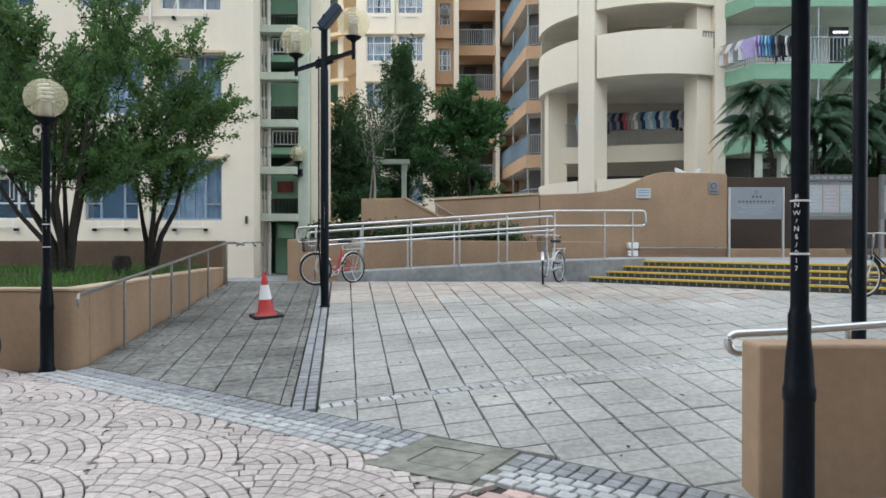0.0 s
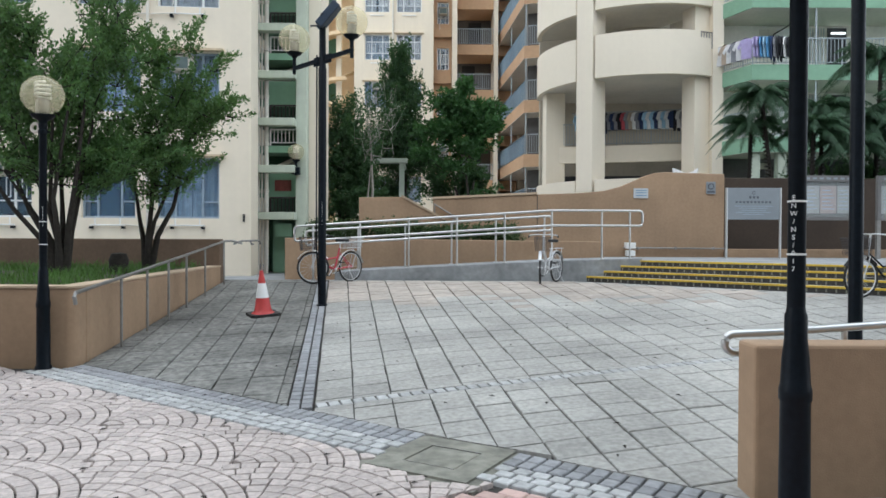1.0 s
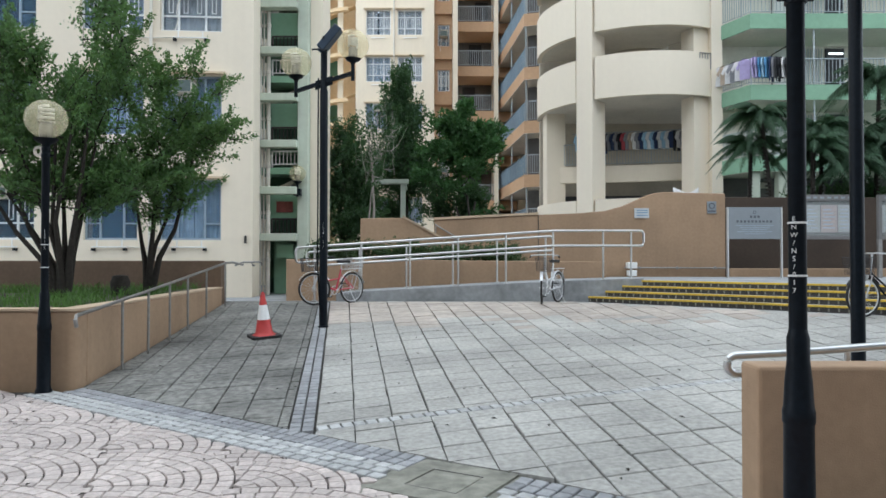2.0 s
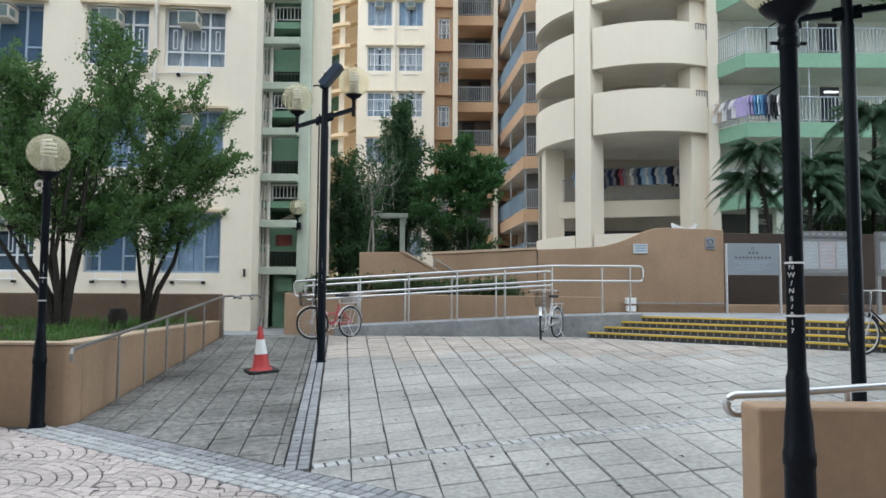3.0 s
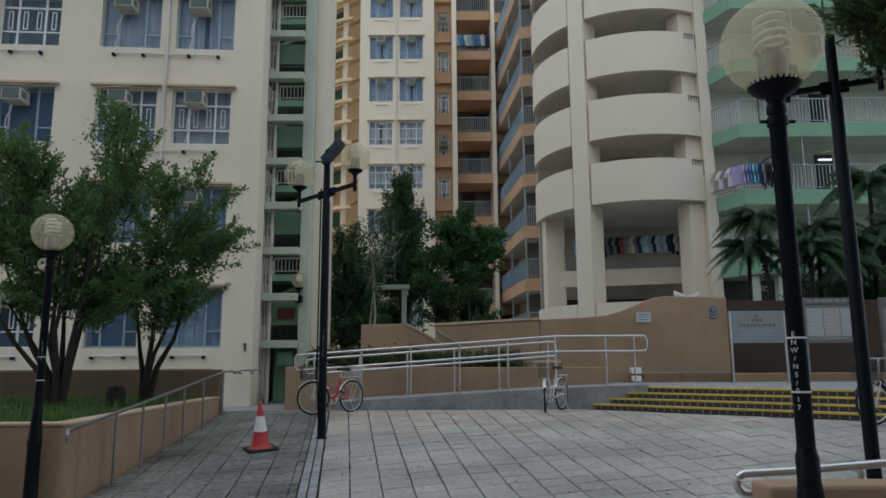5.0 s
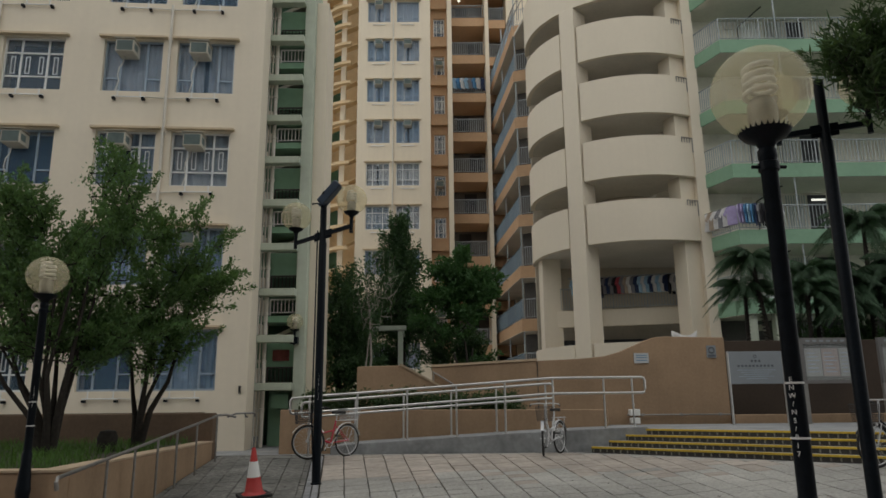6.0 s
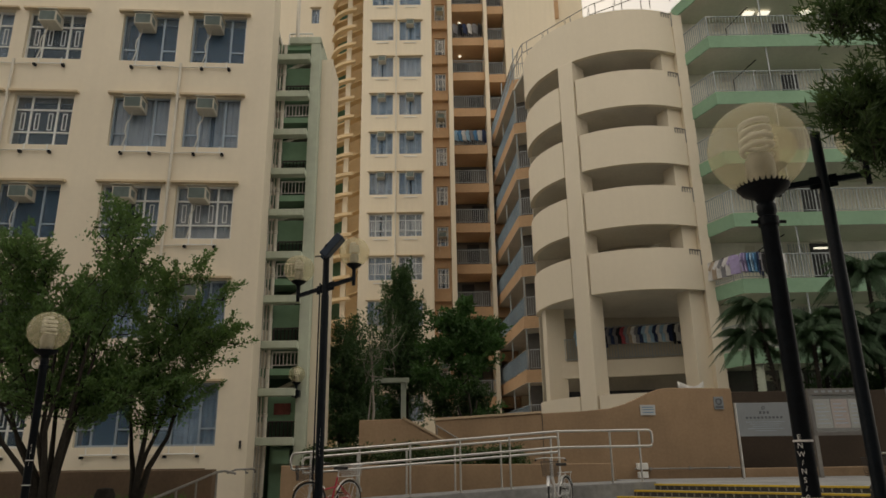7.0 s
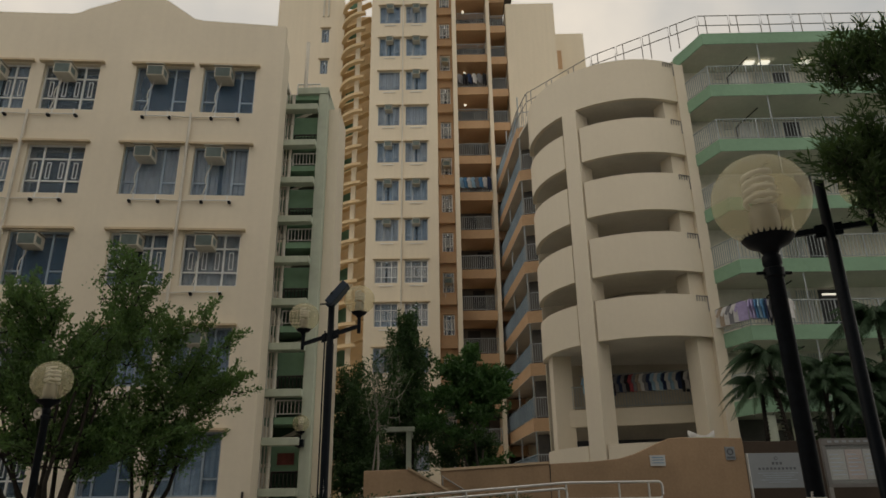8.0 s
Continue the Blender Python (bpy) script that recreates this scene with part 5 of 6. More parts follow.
# ---- bicycles ----
def bicycle(front, rear, steer, body, label, guard, basket_rear=False, radius=0.32):
    """A town bicycle. front and rear are the wheels' contact points; steer turns the front wheel, in degrees."""
    f, r = Vector(front), Vector(rear)
    d = f - r
    length = math.hypot(d.x, d.y)
    turn = math.degrees(math.atan2(d.y, d.x))
    b = thing("bicycle", label, "bicycle", pose(r.x, r.y, (ground(f.x, f.y) + ground(r.x, r.y)) / 2, 0, 0, turn), group="parked bicycles")

    def wheel(name, m):
        w = part(name, Shape().ring((0, 0, 0), radius - 0.02, 0.02, (0, 1, 0), 36, 8), RUBBER, b, "", m)
        part("rim", Shape().ring((0, 0, 0), radius - 0.046, 0.010, (0, 1, 0), 36, 6), SILVER, w)
        s = Shape()
        for i in range(18):
            a = 2 * math.pi * i / 18
            s.tube([(0.02 * math.cos(a + 0.6), (-1) ** i * 0.025, 0.02 * math.sin(a + 0.6)), ((radius - 0.05) * math.cos(a), 0, (radius - 0.05) * math.sin(a))], 0.0022, 3, caps=False)
        tagged(part("spoke", s, SILVER, w), kind="stuff")
        part("hub", Shape().tube([(0, -0.05, 0), (0, 0.05, 0)], 0.022, 10), SILVER, w)
        return w

    def guard_shape(a0, a1):
        s = Shape()
        n = 16
        v = []
        for i in range(n + 1):
            a = a0 + (a1 - a0) * i / n
            for y in (-0.03, 0.0, 0.03):
                rr = radius + (0.03 if y == 0 else 0.018)
                v.append((rr * math.cos(a), y, rr * math.sin(a)))
        return s.add(v, [(3 * i + j, 3 * i + j + 1, 3 * i + j + 4, 3 * i + j + 3) for i in range(n) for j in range(2)], True)

    head = Vector((length - 0.14, 0, 0.72))
    mf = pose(length, 0, radius) @ pose(0, 0, 0, 0, 0, steer)
    wheel("wheel", pose(0, 0, radius))
    wheel("wheel", mf)
    part("mudguard", guard_shape(0.4, 2.9), guard, b, "", pose(0, 0, radius))
    part("mudguard", guard_shape(0.5, 2.6), guard, b, "", mf)
    bottom, seat = Vector((0.43, 0, 0.28)), Vector((0.30, 0, 0.70))
    s = Shape()
    s.tube([seat, bottom], 0.017, 8).tube([bottom, (length * 0.62, 0, 0.34), head - Vector((0, 0, 0.1))], 0.02, 8).tube([seat - Vector((-0.03, 0, 0.18)), (length * 0.62, 0, 0.48), head - Vector((0, 0, 0.03))], 0.015, 8)
    for y in (-0.05, 0.05):
        s.tube([bottom, (0, y, radius)], 0.010, 6).tube([seat - Vector((0, 0, 0.1)), (0, y, radius)], 0.009, 6)
    part("frame", s, body, b)
    ms = pose(head.x, 0, 0) @ pose(0, 0, 0, 0, 0, steer)
    s = Shape().tube([(0, 0, 0.64), (-0.03, 0, 0.98)], 0.015, 8)
    for y in (-0.055, 0.055):
        s.tube([(0, y * 0.6, 0.64), (0.05, y, 0.55), (0.14, y, radius)], 0.010, 6)
    part("fork", s, SILVER, b, "", ms)
    part("handlebar", Shape().tube([(-0.22, -0.29, 0.94), (-0.08, -0.27, 0.97), (-0.01, -0.12, 0.985), (-0.03, 0, 0.98), (-0.01, 0.12, 0.985), (-0.08, 0.27, 0.97), (-0.22, 0.29, 0.94)], 0.011, 8), SILVER, b, "", ms)
    for y in (-0.29, 0.29):
        part("grip", Shape().tube([(-0.24, y * 1.01, 0.938), (-0.12, y * 0.955, 0.962)], 0.017, 8), RUBBER, b, "", ms)
    part("seat_post", Shape().tube([seat - Vector((0, 0, 0.05)), seat + Vector((-0.03, 0, 0.14))], 0.013, 8), SILVER, b)
    sv = [(-0.16, 0.09), (-0.10, 0.10), (0.02, 0.05), (0.13, 0.025), (0.13, -0.025), (0.02, -0.05), (-0.10, -0.10), (-0.16, -0.09)]
    bevelled(part("saddle", Shape().slab([(seat.x - 0.03 + x, -y) for x, y in sv], seat.z + 0.13, seat.z + 0.19), RUBBER, b), 0.02)
    part("crank", Shape().tube([(bottom.x, -0.05, bottom.z), (bottom.x, 0.05, bottom.z)], 0.02, 8).ring((bottom.x, -0.045, bottom.z), 0.085, 0.008, (0, 1, 0), 20, 5).tube([(bottom.x, -0.06, bottom.z), (bottom.x + 0.1, -0.06, bottom.z - 0.13)], 0.009, 6).tube([(bottom.x, 0.06, bottom.z), (bottom.x - 0.1, 0.06, bottom.z + 0.13)], 0.009, 6), SILVER, b)
    for sx, y, z in ((0.1, -0.1, -0.13), (-0.1, 0.1, 0.13)):
        part("pedal", Shape().box(bottom.x + sx - 0.045, y - 0.04, bottom.z + z - 0.012, bottom.x + sx + 0.045, y + 0.04, bottom.z + z + 0.012), RUBBER, b)
    part("chain", Shape().tube([(bottom.x, -0.045, bottom.z + 0.08), (0, -0.045, radius + 0.035)], 0.006, 4).tube([(bottom.x, -0.045, bottom.z - 0.08), (0, -0.045, radius - 0.035)], 0.006, 4), RUBBER, b)
    part("kickstand", Shape().tube([(0.12, 0.06, radius - 0.02), (0.05, 0.18, 0.01)], 0.009, 6), SILVER, b)

    def basket(x0, x1, wy, z0, z1, mat, m):
        s = Shape()
        n = 7
        for i in range(n + 1):
            t = i / n
            z = z0 + (z1 - z0) * t
            g = 0.85 + 0.15 * t
            c, hx, hy = (x0 + x1) / 2, (x1 - x0) / 2 * g, wy * g
            s.tube([(c - hx, -hy, z), (c + hx, -hy, z), (c + hx, hy, z), (c - hx, hy, z), (c - hx, -hy, z)], 0.006 if i == n else 0.0028, 4)
        c = (x0 + x1) / 2
        for i in range(11):
            t = -1 + 2 * i / 10
            hx, hy = (x1 - x0) / 2, wy
            for e in (-1, 1):
                s.tube([(c + t * hx * 0.85, e * hy * 0.85, z0), (c + t * hx, e * hy, z1)], 0.0028, 3, caps=False)
                s.tube([(c + e * hx * 0.85, t * hy * 0.85, z0), (c + e * hx, t * hy, z1)], 0.0028, 3, caps=False)
            s.tube([(c + t * hx * 0.85, -hy * 0.85, z0), (c + t * hx * 0.85, hy * 0.85, z0)], 0.0028, 3, caps=False)
        part("basket", s, mat, b, "", m)

    basket(0.05, 0.36, 0.17, 0.66, 0.92, BASKET, ms)
    if basket_rear:
        basket(-0.22, 0.12, 0.15, 0.72, 0.92, SILVER, pose(0, 0, 0))
    part("carrier", Shape().tube([(0.24, -0.06, 0.70), (-0.22, -0.06, 0.71), (-0.22, 0.06, 0.71), (0.24, 0.06, 0.70)], 0.007, 5).tube([(-0.15, -0.06, 0.71), (0, -0.06, radius)], 0.006, 4).tube([(-0.15, 0.06, 0.71), (0, 0.06, radius)], 0.006, 4), SILVER, b)
    part("headlamp", Shape().lathe([(0.0, -0.03), (0.03, -0.02), (0.035, 0.03), (0.0, 0.035)], 10, (0.08, 0, 0.62)), SILVER, b, "", ms)
    return b


bicycle((-2.50, 13.75), (-1.86, 14.5), -50, RED, "parked red and white town bicycle with a front basket", WHITE, True)
bicycle((1.98, 13.88), (2.42, 14.60), 22, SILVER, "parked silver town bicycle with a dark wire basket by the ramp", SILVER)
bicycle((6.45, 10.72), (7.5, 10.97), 0, BLACK, "parked dark bicycle in front of the steps", RUBBER)
bicycle((-4.93, 7.25), (-5.9, 7.05), 0, SILVER, "parked silver bicycle leaning by the planter wall", WHITE)


# ---- signs and small fittings ----
def info_sign():
    s = thing("information_sign", "grey steel information sign with small printed lines on two posts", "sign", pose(0, 0, LANDING))
    y = 17.0
    bevelled(part("panel", Shape().box(6.97, y, 0.95, 8.24, y + 0.05, 1.72), SIGN_GREY, s), 0.008)
    for x in (6.95, 8.26):
        part("post", Shape().tube([(x, y + 0.025, 0), (x, y + 0.025, 1.72)], 0.03, 10), STEEL, s)
    part("emblem", Shape().ring((7.6, y - 0.002, 1.60), 0.035, 0.008, (0, 1, 0), 16, 5), SIGN_DARK, s)
    for i in range(3):
        part("print_bar", Shape().box(7.49 + i * 0.09, y - 0.003, 1.46, 7.545 + i * 0.09, y - 0.0005, 1.52), SIGN_DARK, s)
    for i in range(10):
        part("print_bar", Shape().box(7.16 + i * 0.09, y - 0.003, 1.35, 7.215 + i * 0.09, y - 0.0005, 1.40), SIGN_DARK, s)
    for j, w in enumerate((0.46, 0.36, 0.30, 0.42, 0.25)):
        part("print_bar", Shape().box(7.6 - w, y - 0.003, 1.27 - 0.05 * j, 7.6 + w, y - 0.0005, 1.282 - 0.05 * j), FRAME_BLUE, s)
    return s


info_sign()


def notice_board(x, w, label):
    s = thing("notice_board", label, "notice board", pose(x, 17.2, LANDING), group="notice boards")
    fr = Shape()
    fr.box(0, 0, 0.95, w, 0.10, 1.03).box(0, 0, 1.90, w, 0.10, 2.05).box(0, 0, 1.03, 0.07, 0.10, 1.90).box(w - 0.07, 0, 1.03, w, 0.10, 1.90)
    part("frame", fr, BOARD_GREY, s, "dull grey metal frame")
    part("backing", Shape().box(0.07, 0.07, 1.03, w - 0.07, 0.09, 1.90), BOARD_GREY, s)
    for i in range(3):
        a, c = 0.12 + i * (w - 0.24) / 3, 0.10 + (i + 1) * (w - 0.24) / 3
        p = part("notice", Shape().box(a, 0.06, 1.12, c, 0.065, 1.80), PAPER_PINK if i == 1 else PAPER, s, "printed paper notice")
        for j in range(6):
            part("print_bar", Shape().box(a + 0.05, 0.057, 1.22 + j * 0.09, c - 0.05 - 0.05 * (j % 3), 0.0595, 1.245 + j * 0.09), FRAME_BLUE, p)
    part("pane", Shape().box(0.07, 0.02, 1.03, w - 0.07, 0.026, 1.90), GLASS_THIN, s).visible_shadow = False
    for px in (0.04, w - 0.04):
        part("post", Shape().box(px - 0.045, 0.005, 0, px + 0.045, 0.095, 0.95), DULL_STEEL, s)
    for i in range(7):
        part("print_bar", Shape().box(0.15 + i * 0.17, -0.004, 1.95, 0.25 + i * 0.17, -0.001, 2.0), SIGN_GREY, s)
    return s


GLASS_THIN = glass_material("board_glass", (0.6, 0.65, 0.65), alpha=0.12)
notice_board(8.82, 1.5, "glazed steel notice board with pale and pink paper notices")
notice_board(10.75, 1.5, "glazed steel notice board beside the palms")

plate = thing("wall_sign", "small pale wall sign with blue printed lines", "sign", pose(5.28, 18.47, 2.68))
part("panel", Shape().box(-0.19, 0, -0.13, 0.19, 0.028, 0.13), SIGN_WHITE, plate)
for z in (-0.07, 0.0, 0.06):
    part("print_bar", Shape().box(-0.14, -0.003, z, 0.15, -0.0005, z + 0.022), SIGN_BLUE, plate)
plate = thing("wall_sign", "small square faded notice with a dark round sign", "sign", pose(7.13, 18.47, 2.83))
part("panel", Shape().box(-0.12, 0, -0.16, 0.12, 0.028, 0.16), SIGN_GREY, plate)
part("symbol", Shape().ring((0, -0.004, 0.04), 0.07, 0.015, (0, 1, 0), 20, 5), SIGN_DARK, plate)
part("print_bar", Shape().box(-0.1, -0.003, -0.13, 0.1, -0.0005, -0.08), SIGN_DARK, plate)
mb = thing("junction_box", "white electrical junction boxes on the wall", "electrical box", pose(4.98, 18.3, 1.02))
bevelled(part("box", Shape().box(-0.13, 0, 0.2, 0.13, 0.2, 0.36), WHITE, mb), 0.015)
bevelled(part("box", Shape().box(-0.11, 0, 0.0, 0.12, 0.2, 0.15), WHITE, mb), 0.015)
part("cable", Shape().tube([(0, 0.15, 0.36), (0, 0.17, 1.05)], 0.012, 6), BROWN, mb)
wp = thing("wall_pipe", "thin painted water pipe running along the wall", "pipe")
part("pipe", Shape().tube([(4.8, 18.42, 1.24), (7.55, 18.42, 1.23)], 0.02, 6), DULL_STEEL, wp)
for x in (5.2, 6.2, 7.2):
    part("clip", Shape().box(x - 0.02, 18.40, 1.20, x + 0.02, 18.50, 1.27), DULL_STEEL, wp)

# garden frame among the trees
perg = thing("pergola", "small pale green concrete pergola frame among the trees", "pergola")
part("post", Shape().box(-1.36, 23, 1.9, -1.2, 23.16, 3.98), PALE_GREEN, perg)
part("post", Shape().box(-2.56, 23, 1.9, -2.40, 23.16, 3.98), PALE_GREEN, perg)
part("beam", Shape().beam((-2.7, 23.08, 4.1), (-1.1, 23.08, 4.1), 0.3, 0.14), PALE_GREEN, perg)
part("beam", Shape().beam((-2.48, 23.1, 4.02), (-2.48, 25.0, 4.02), 0.14, 0.14), PALE_GREEN, perg)
part("beam", Shape().beam((-1.28, 23.1, 4.02), (-1.28, 25.0, 4.02), 0.14, 0.14), PALE_GREEN, perg)


# ---- plants ----
def leaf_cloud(clumps, leaf, width, rnd, up=0.3):
    """Many small leaves: round the clump centres (centre, radius, count), or along a twig where a way is given as a fourth."""
    v, f = [], []
    for c, r, n, *way in clumps:
        for _ in range(n):
            d = Vector((rnd.gauss(0, 1), rnd.gauss(0, 1), rnd.gauss(0, 1)))
            d.normalize()
            if way:
                s_ = rnd.random()
                p = c + way[0] * r * (3.0 * s_ - 1.0) + Vector((rnd.gauss(0, 1), rnd.gauss(0, 1), rnd.gauss(0, 1))) * r * 0.31 * (1.15 - 0.7 * s_)
                a = (way[0] * 0.9 + d * 0.9).normalized()
            else:
                p = c + Vector((d.x * r, d.y * r, d.z * r * 0.9)) * abs(rnd.gauss(0.55, 0.42))
                a = (Vector((rnd.gauss(0, 1), rnd.gauss(0, 1), rnd.gauss(up, 0.7))) + d * 0.8).normalized()
            b = a.cross(Vector((rnd.gauss(0, 1), rnd.gauss(0, 1), rnd.gauss(0, 1)))).normalized()
            h, w = leaf * rnd.uniform(0.6, 1.25), width * rnd.uniform(0.7, 1.2)
            k = len(v)
            mid = p + a * h * 0.5 - a.cross(b) * h * 0.06
            v += [p, mid + b * w * 0.5, p + a * h, mid - b * w * 0.5]
            f.append((k, k + 1, k + 2, k + 3))
    return v, f


def tree(label, base, stems, zones, n_clumps, leaf, width, per, mat, bark, seed, trunk_r=0.07, clump_r=0.28, category="tree", lift=0.12):
    """base on the soil; stems: first forks (dx, dy, z); zones: (centre, radii, weight) in which the clumps of leaves lie."""
    rnd = random.Random(seed)
    t = thing(category, label, category, pose(0, 0, 0))
    base = Vector(base)
    wood = Shape()
    forks = []
    for sx, sy, sz in stems:
        q = base + Vector((sx, sy, sz))
        mid = base.lerp(q, 0.45) + Vector((sx * 0.22, sy * 0.22, 0)) + Vector((rnd.uniform(-0.15, 0.15), rnd.uniform(-0.15, 0.15), 0)) * sz * 0.5 + Vector((-sx * 0.15, -sy * 0.15, 0))
        wood.tube([base + Vector((sx * 0.08, sy * 0.08, -0.15)), base.lerp(mid, 0.5) + Vector((-sx * 0.05, -sy * 0.05, 0)), mid, q], trunk_r, 8, trunk_r * 0.3)
        forks.append((q, mid))
    total = sum(z[2] for z in zones)
    clumps = []
    for c, r, w in zones:
        for _ in range(max(1, round(n_clumps * w / total))):
            d = Vector((rnd.gauss(0, 1), rnd.gauss(0, 1), rnd.gauss(0, 1))).normalized() * (rnd.random() ** 0.5)
            clumps.append((Vector((c[0] + d.x * r[0], c[1] + d.y * r[1], c[2] + d.z * r[2])), clump_r * rnd.uniform(0.65, 1.3)))
    nodes = list(forks)
    for c, r in sorted(clumps, key=lambda k: (k[0] - base).length):
        lower = [n for n in nodes if n[0].z < c.z + 0.25] or nodes
        p = min(lower, key=lambda n: (n[0] - c).length + 0.25 * (n[0] - base).length * 0.2)[0]
        mid = p.lerp(c, 0.5) + Vector((rnd.uniform(-0.08, 0.08), rnd.uniform(-0.08, 0.08), -0.05)) * (p - c).length
        r0 = min(trunk_r * 0.5, 0.008 + 0.018 * (p - c).length)
        wood.tube([p, mid, c], r0, 5, 0.004)
        nodes.append((c, mid))
    sprays = []
    for c, r in clumps:
        way = (c - base - Vector((0, 0, (c.z - base.z) * 0.55)))
        way = (way.normalized() + Vector((rnd.gauss(0, 0.45), rnd.gauss(0, 0.45), lift + rnd.gauss(0, 0.3)))).normalized()
        wood.tube([c - way * r, c + way * r * 1.9], 0.005, 4, 0.002, caps=False)
        sprays.append((c, r, max(4, int(per * (r / clump_r) ** 2)), way))
    part("trunk", wood, bark, t)
    v, f = leaf_cloud(sprays, leaf, width, rnd)
    me = bpy.data.meshes.new("crown")
    me.from_pydata(v, [], f)
    me.materials.append(mat)
    tagged(part("crown", me, None, t), kind="stuff")
    return t


# zone at (-7.9, 9.7) is unseen foliage added to shade the planter front
tree("multi-stemmed broadleaf tree with small dark green leaves in the planter", (-5.85, 10.9, 0.85),
     [(-0.9, -0.2, 2.2), (-0.55, -0.4, 2.4), (-0.25, 0.3, 2.6), (0.0, -0.3, 2.6), (0.15, 0.2, 2.9), (0.3, -0.4, 2.6), (0.5, -0.1, 2.3), (0.4, 0.0, 3.2), (-0.85, -0.1, 1.6), (-1.3, -0.5, 2.2)],
     [((-5.3, 11.2, 4.55), (0.62, 0.6, 0.75), 2.3), ((-5.38, 11.2, 5.45), (0.42, 0.4, 0.42), 0.8), ((-5.8, 11.1, 3.4), (1.0, 0.9, 0.75), 3.4), ((-6.95, 11.1, 4.95), (0.42, 0.4, 0.26), 0.45), ((-6.9, 11.1, 4.15), (0.65, 0.7, 0.38), 1.0), ((-6.9, 11.0, 3.25), (0.7, 0.6, 0.45), 0.9), ((-6.2, 10.9, 2.65), (0.9, 0.6, 0.4), 1.9), ((-5.5, 11.1, 2.55), (0.6, 0.6, 0.4), 1.8), ((-8.1, 11.2, 3.7), (0.7, 0.8, 1.0), 1.0), ((-7.9, 9.7, 3.9), (0.9, 0.9, 0.8), 1.6), ((-6.75, 11.0, 4.6), (0.55, 0.5, 0.42), 1.5), ((-6.6, 11.0, 3.6), (0.6, 0.5, 0.5), 1.3), ((-5.3, 11.4, 2.75), (0.9, 0.6, 0.42), 1.7), ((-5.7, 11.0, 4.0), (0.6, 0.5, 0.4), 1.0)],
     620, 0.068, 0.037, 84, LEAF, BARK, 11, 0.062, 0.175)
tree("two-stemmed broadleaf tree with small green leaves in the planter", (-5.15, 12.3, 0.98),
     [(-0.25, 0.0, 1.7), (0.1, 0.1, 2.2), (0.5, 0.0, 1.6), (0.3, -0.15, 2.3), (0.75, 0.0, 2.2)],
     [((-4.6, 12.2, 3.55), (0.75, 0.7, 0.62), 3.0), ((-3.75, 12.0, 3.58), (0.42, 0.3, 0.13), 0.5), ((-4.3, 12.2, 4.75), (0.12, 0.2, 0.35), 0.2), ((-3.9, 12.2, 4.4), (0.10, 0.15, 0.26), 0.12), ((-4.95, 12.2, 4.5), (0.4, 0.4, 0.42), 0.8), ((-4.6, 12.2, 2.75), (0.52, 0.5, 0.3), 1.0), ((-5.3, 12.2, 2.9), (0.4, 0.4, 0.35), 0.7), ((-4.8, 12.2, 2.35), (0.6, 0.4, 0.25), 0.7)],
     225, 0.068, 0.037, 84, LEAF, BARK, 12, 0.068, 0.17)
tree("dense dark garden tree behind the hedge", (-3.0, 21.6, 1.9), [(0, 0, 1.2), (0.5, 0.2, 1.8), (-0.4, 0, 1.6)],
     [((-2.95, 21.5, 4.5), (0.6, 0.8, 1.1), 2.4), ((-3.0, 21.5, 3.7), (0.5, 0.8, 0.6), 1.2), ((-2.8, 21.4, 2.7), (0.75, 0.6, 0.9), 2.2), ((-2.45, 21.6, 3.9), (0.5, 0.6, 0.9), 1.2), ((-2.5, 21.6, 2.6), (0.8, 0.5, 0.6), 1.0)], 330, 0.11, 0.048, 62, LEAF_DARK, BARK, 13, 0.08, 0.27)
tree("slender pale-barked tree with bare lower limbs", (-2.0, 19.6, 1.4), [(0.0, 0.0, 1.6), (0.02, 0.0, 3.2)],
     [((-1.9, 19.7, 4.6), (0.75, 0.4, 1.1), 2.0)], 70, 0.12, 0.05, 12, LEAF_DARK, PALE_BARK, 14, 0.062, 0.28)
tree("dark conical garden tree with a pointed crown", (-1.3, 24.8, 1.9), [(0.0, 0, 2.0), (0.1, 0.0, 3.2), (-0.2, 0.0, 2.6)],
     [((-1.42, 24.6, 5.0), (1.05, 0.8, 0.8), 2.6), ((-1.42, 24.6, 6.3), (0.8, 0.7, 0.85), 2.2), ((-1.5, 24.6, 7.4), (0.32, 0.4, 0.65), 1.0), ((-1.2, 24.8, 4.1), (1.35, 0.6, 0.6), 1.7), ((-1.7, 25.2, 3.0), (1.3, 0.4, 0.7), 1.5)], 340, 0.13, 0.052, 80, LEAF_DARK, BARK, 19, 0.07, 0.3)
tree("spreading mid-green tree with layered foliage", (0.75, 22.2, 1.9), [(-0.3, 0, 1.2), (0.3, 0, 1.4), (0.05, 0, 1.6)],
     [((0.75, 22.0, 6.1), (0.22, 0.3, 0.10), 0.3), ((0.3, 22.0, 5.65), (0.5, 0.5, 0.16), 0.9), ((1.0, 22.0, 5.35), (0.85, 0.6, 0.15), 1.6), ((1.3, 22.0, 4.85), (0.55, 0.6, 0.15), 1.2), ((0.15, 22.0, 4.8), (0.75, 0.6, 0.18), 1.4), ((0.9, 22.0, 4.3), (0.6, 0.5, 0.13), 0.9), ((-0.45, 22.0, 4.15), (0.35, 0.4, 0.16), 0.4), ((0.3, 22.0, 3.7), (0.4, 0.4, 0.12), 0.25), ((1.15, 22.6, 2.7), (0.75, 0.5, 0.45), 0.5)], 340, 0.15, 0.075, 46, LEAF_GREEN, BARK, 15, 0.09, 0.2, lift=-0.3)
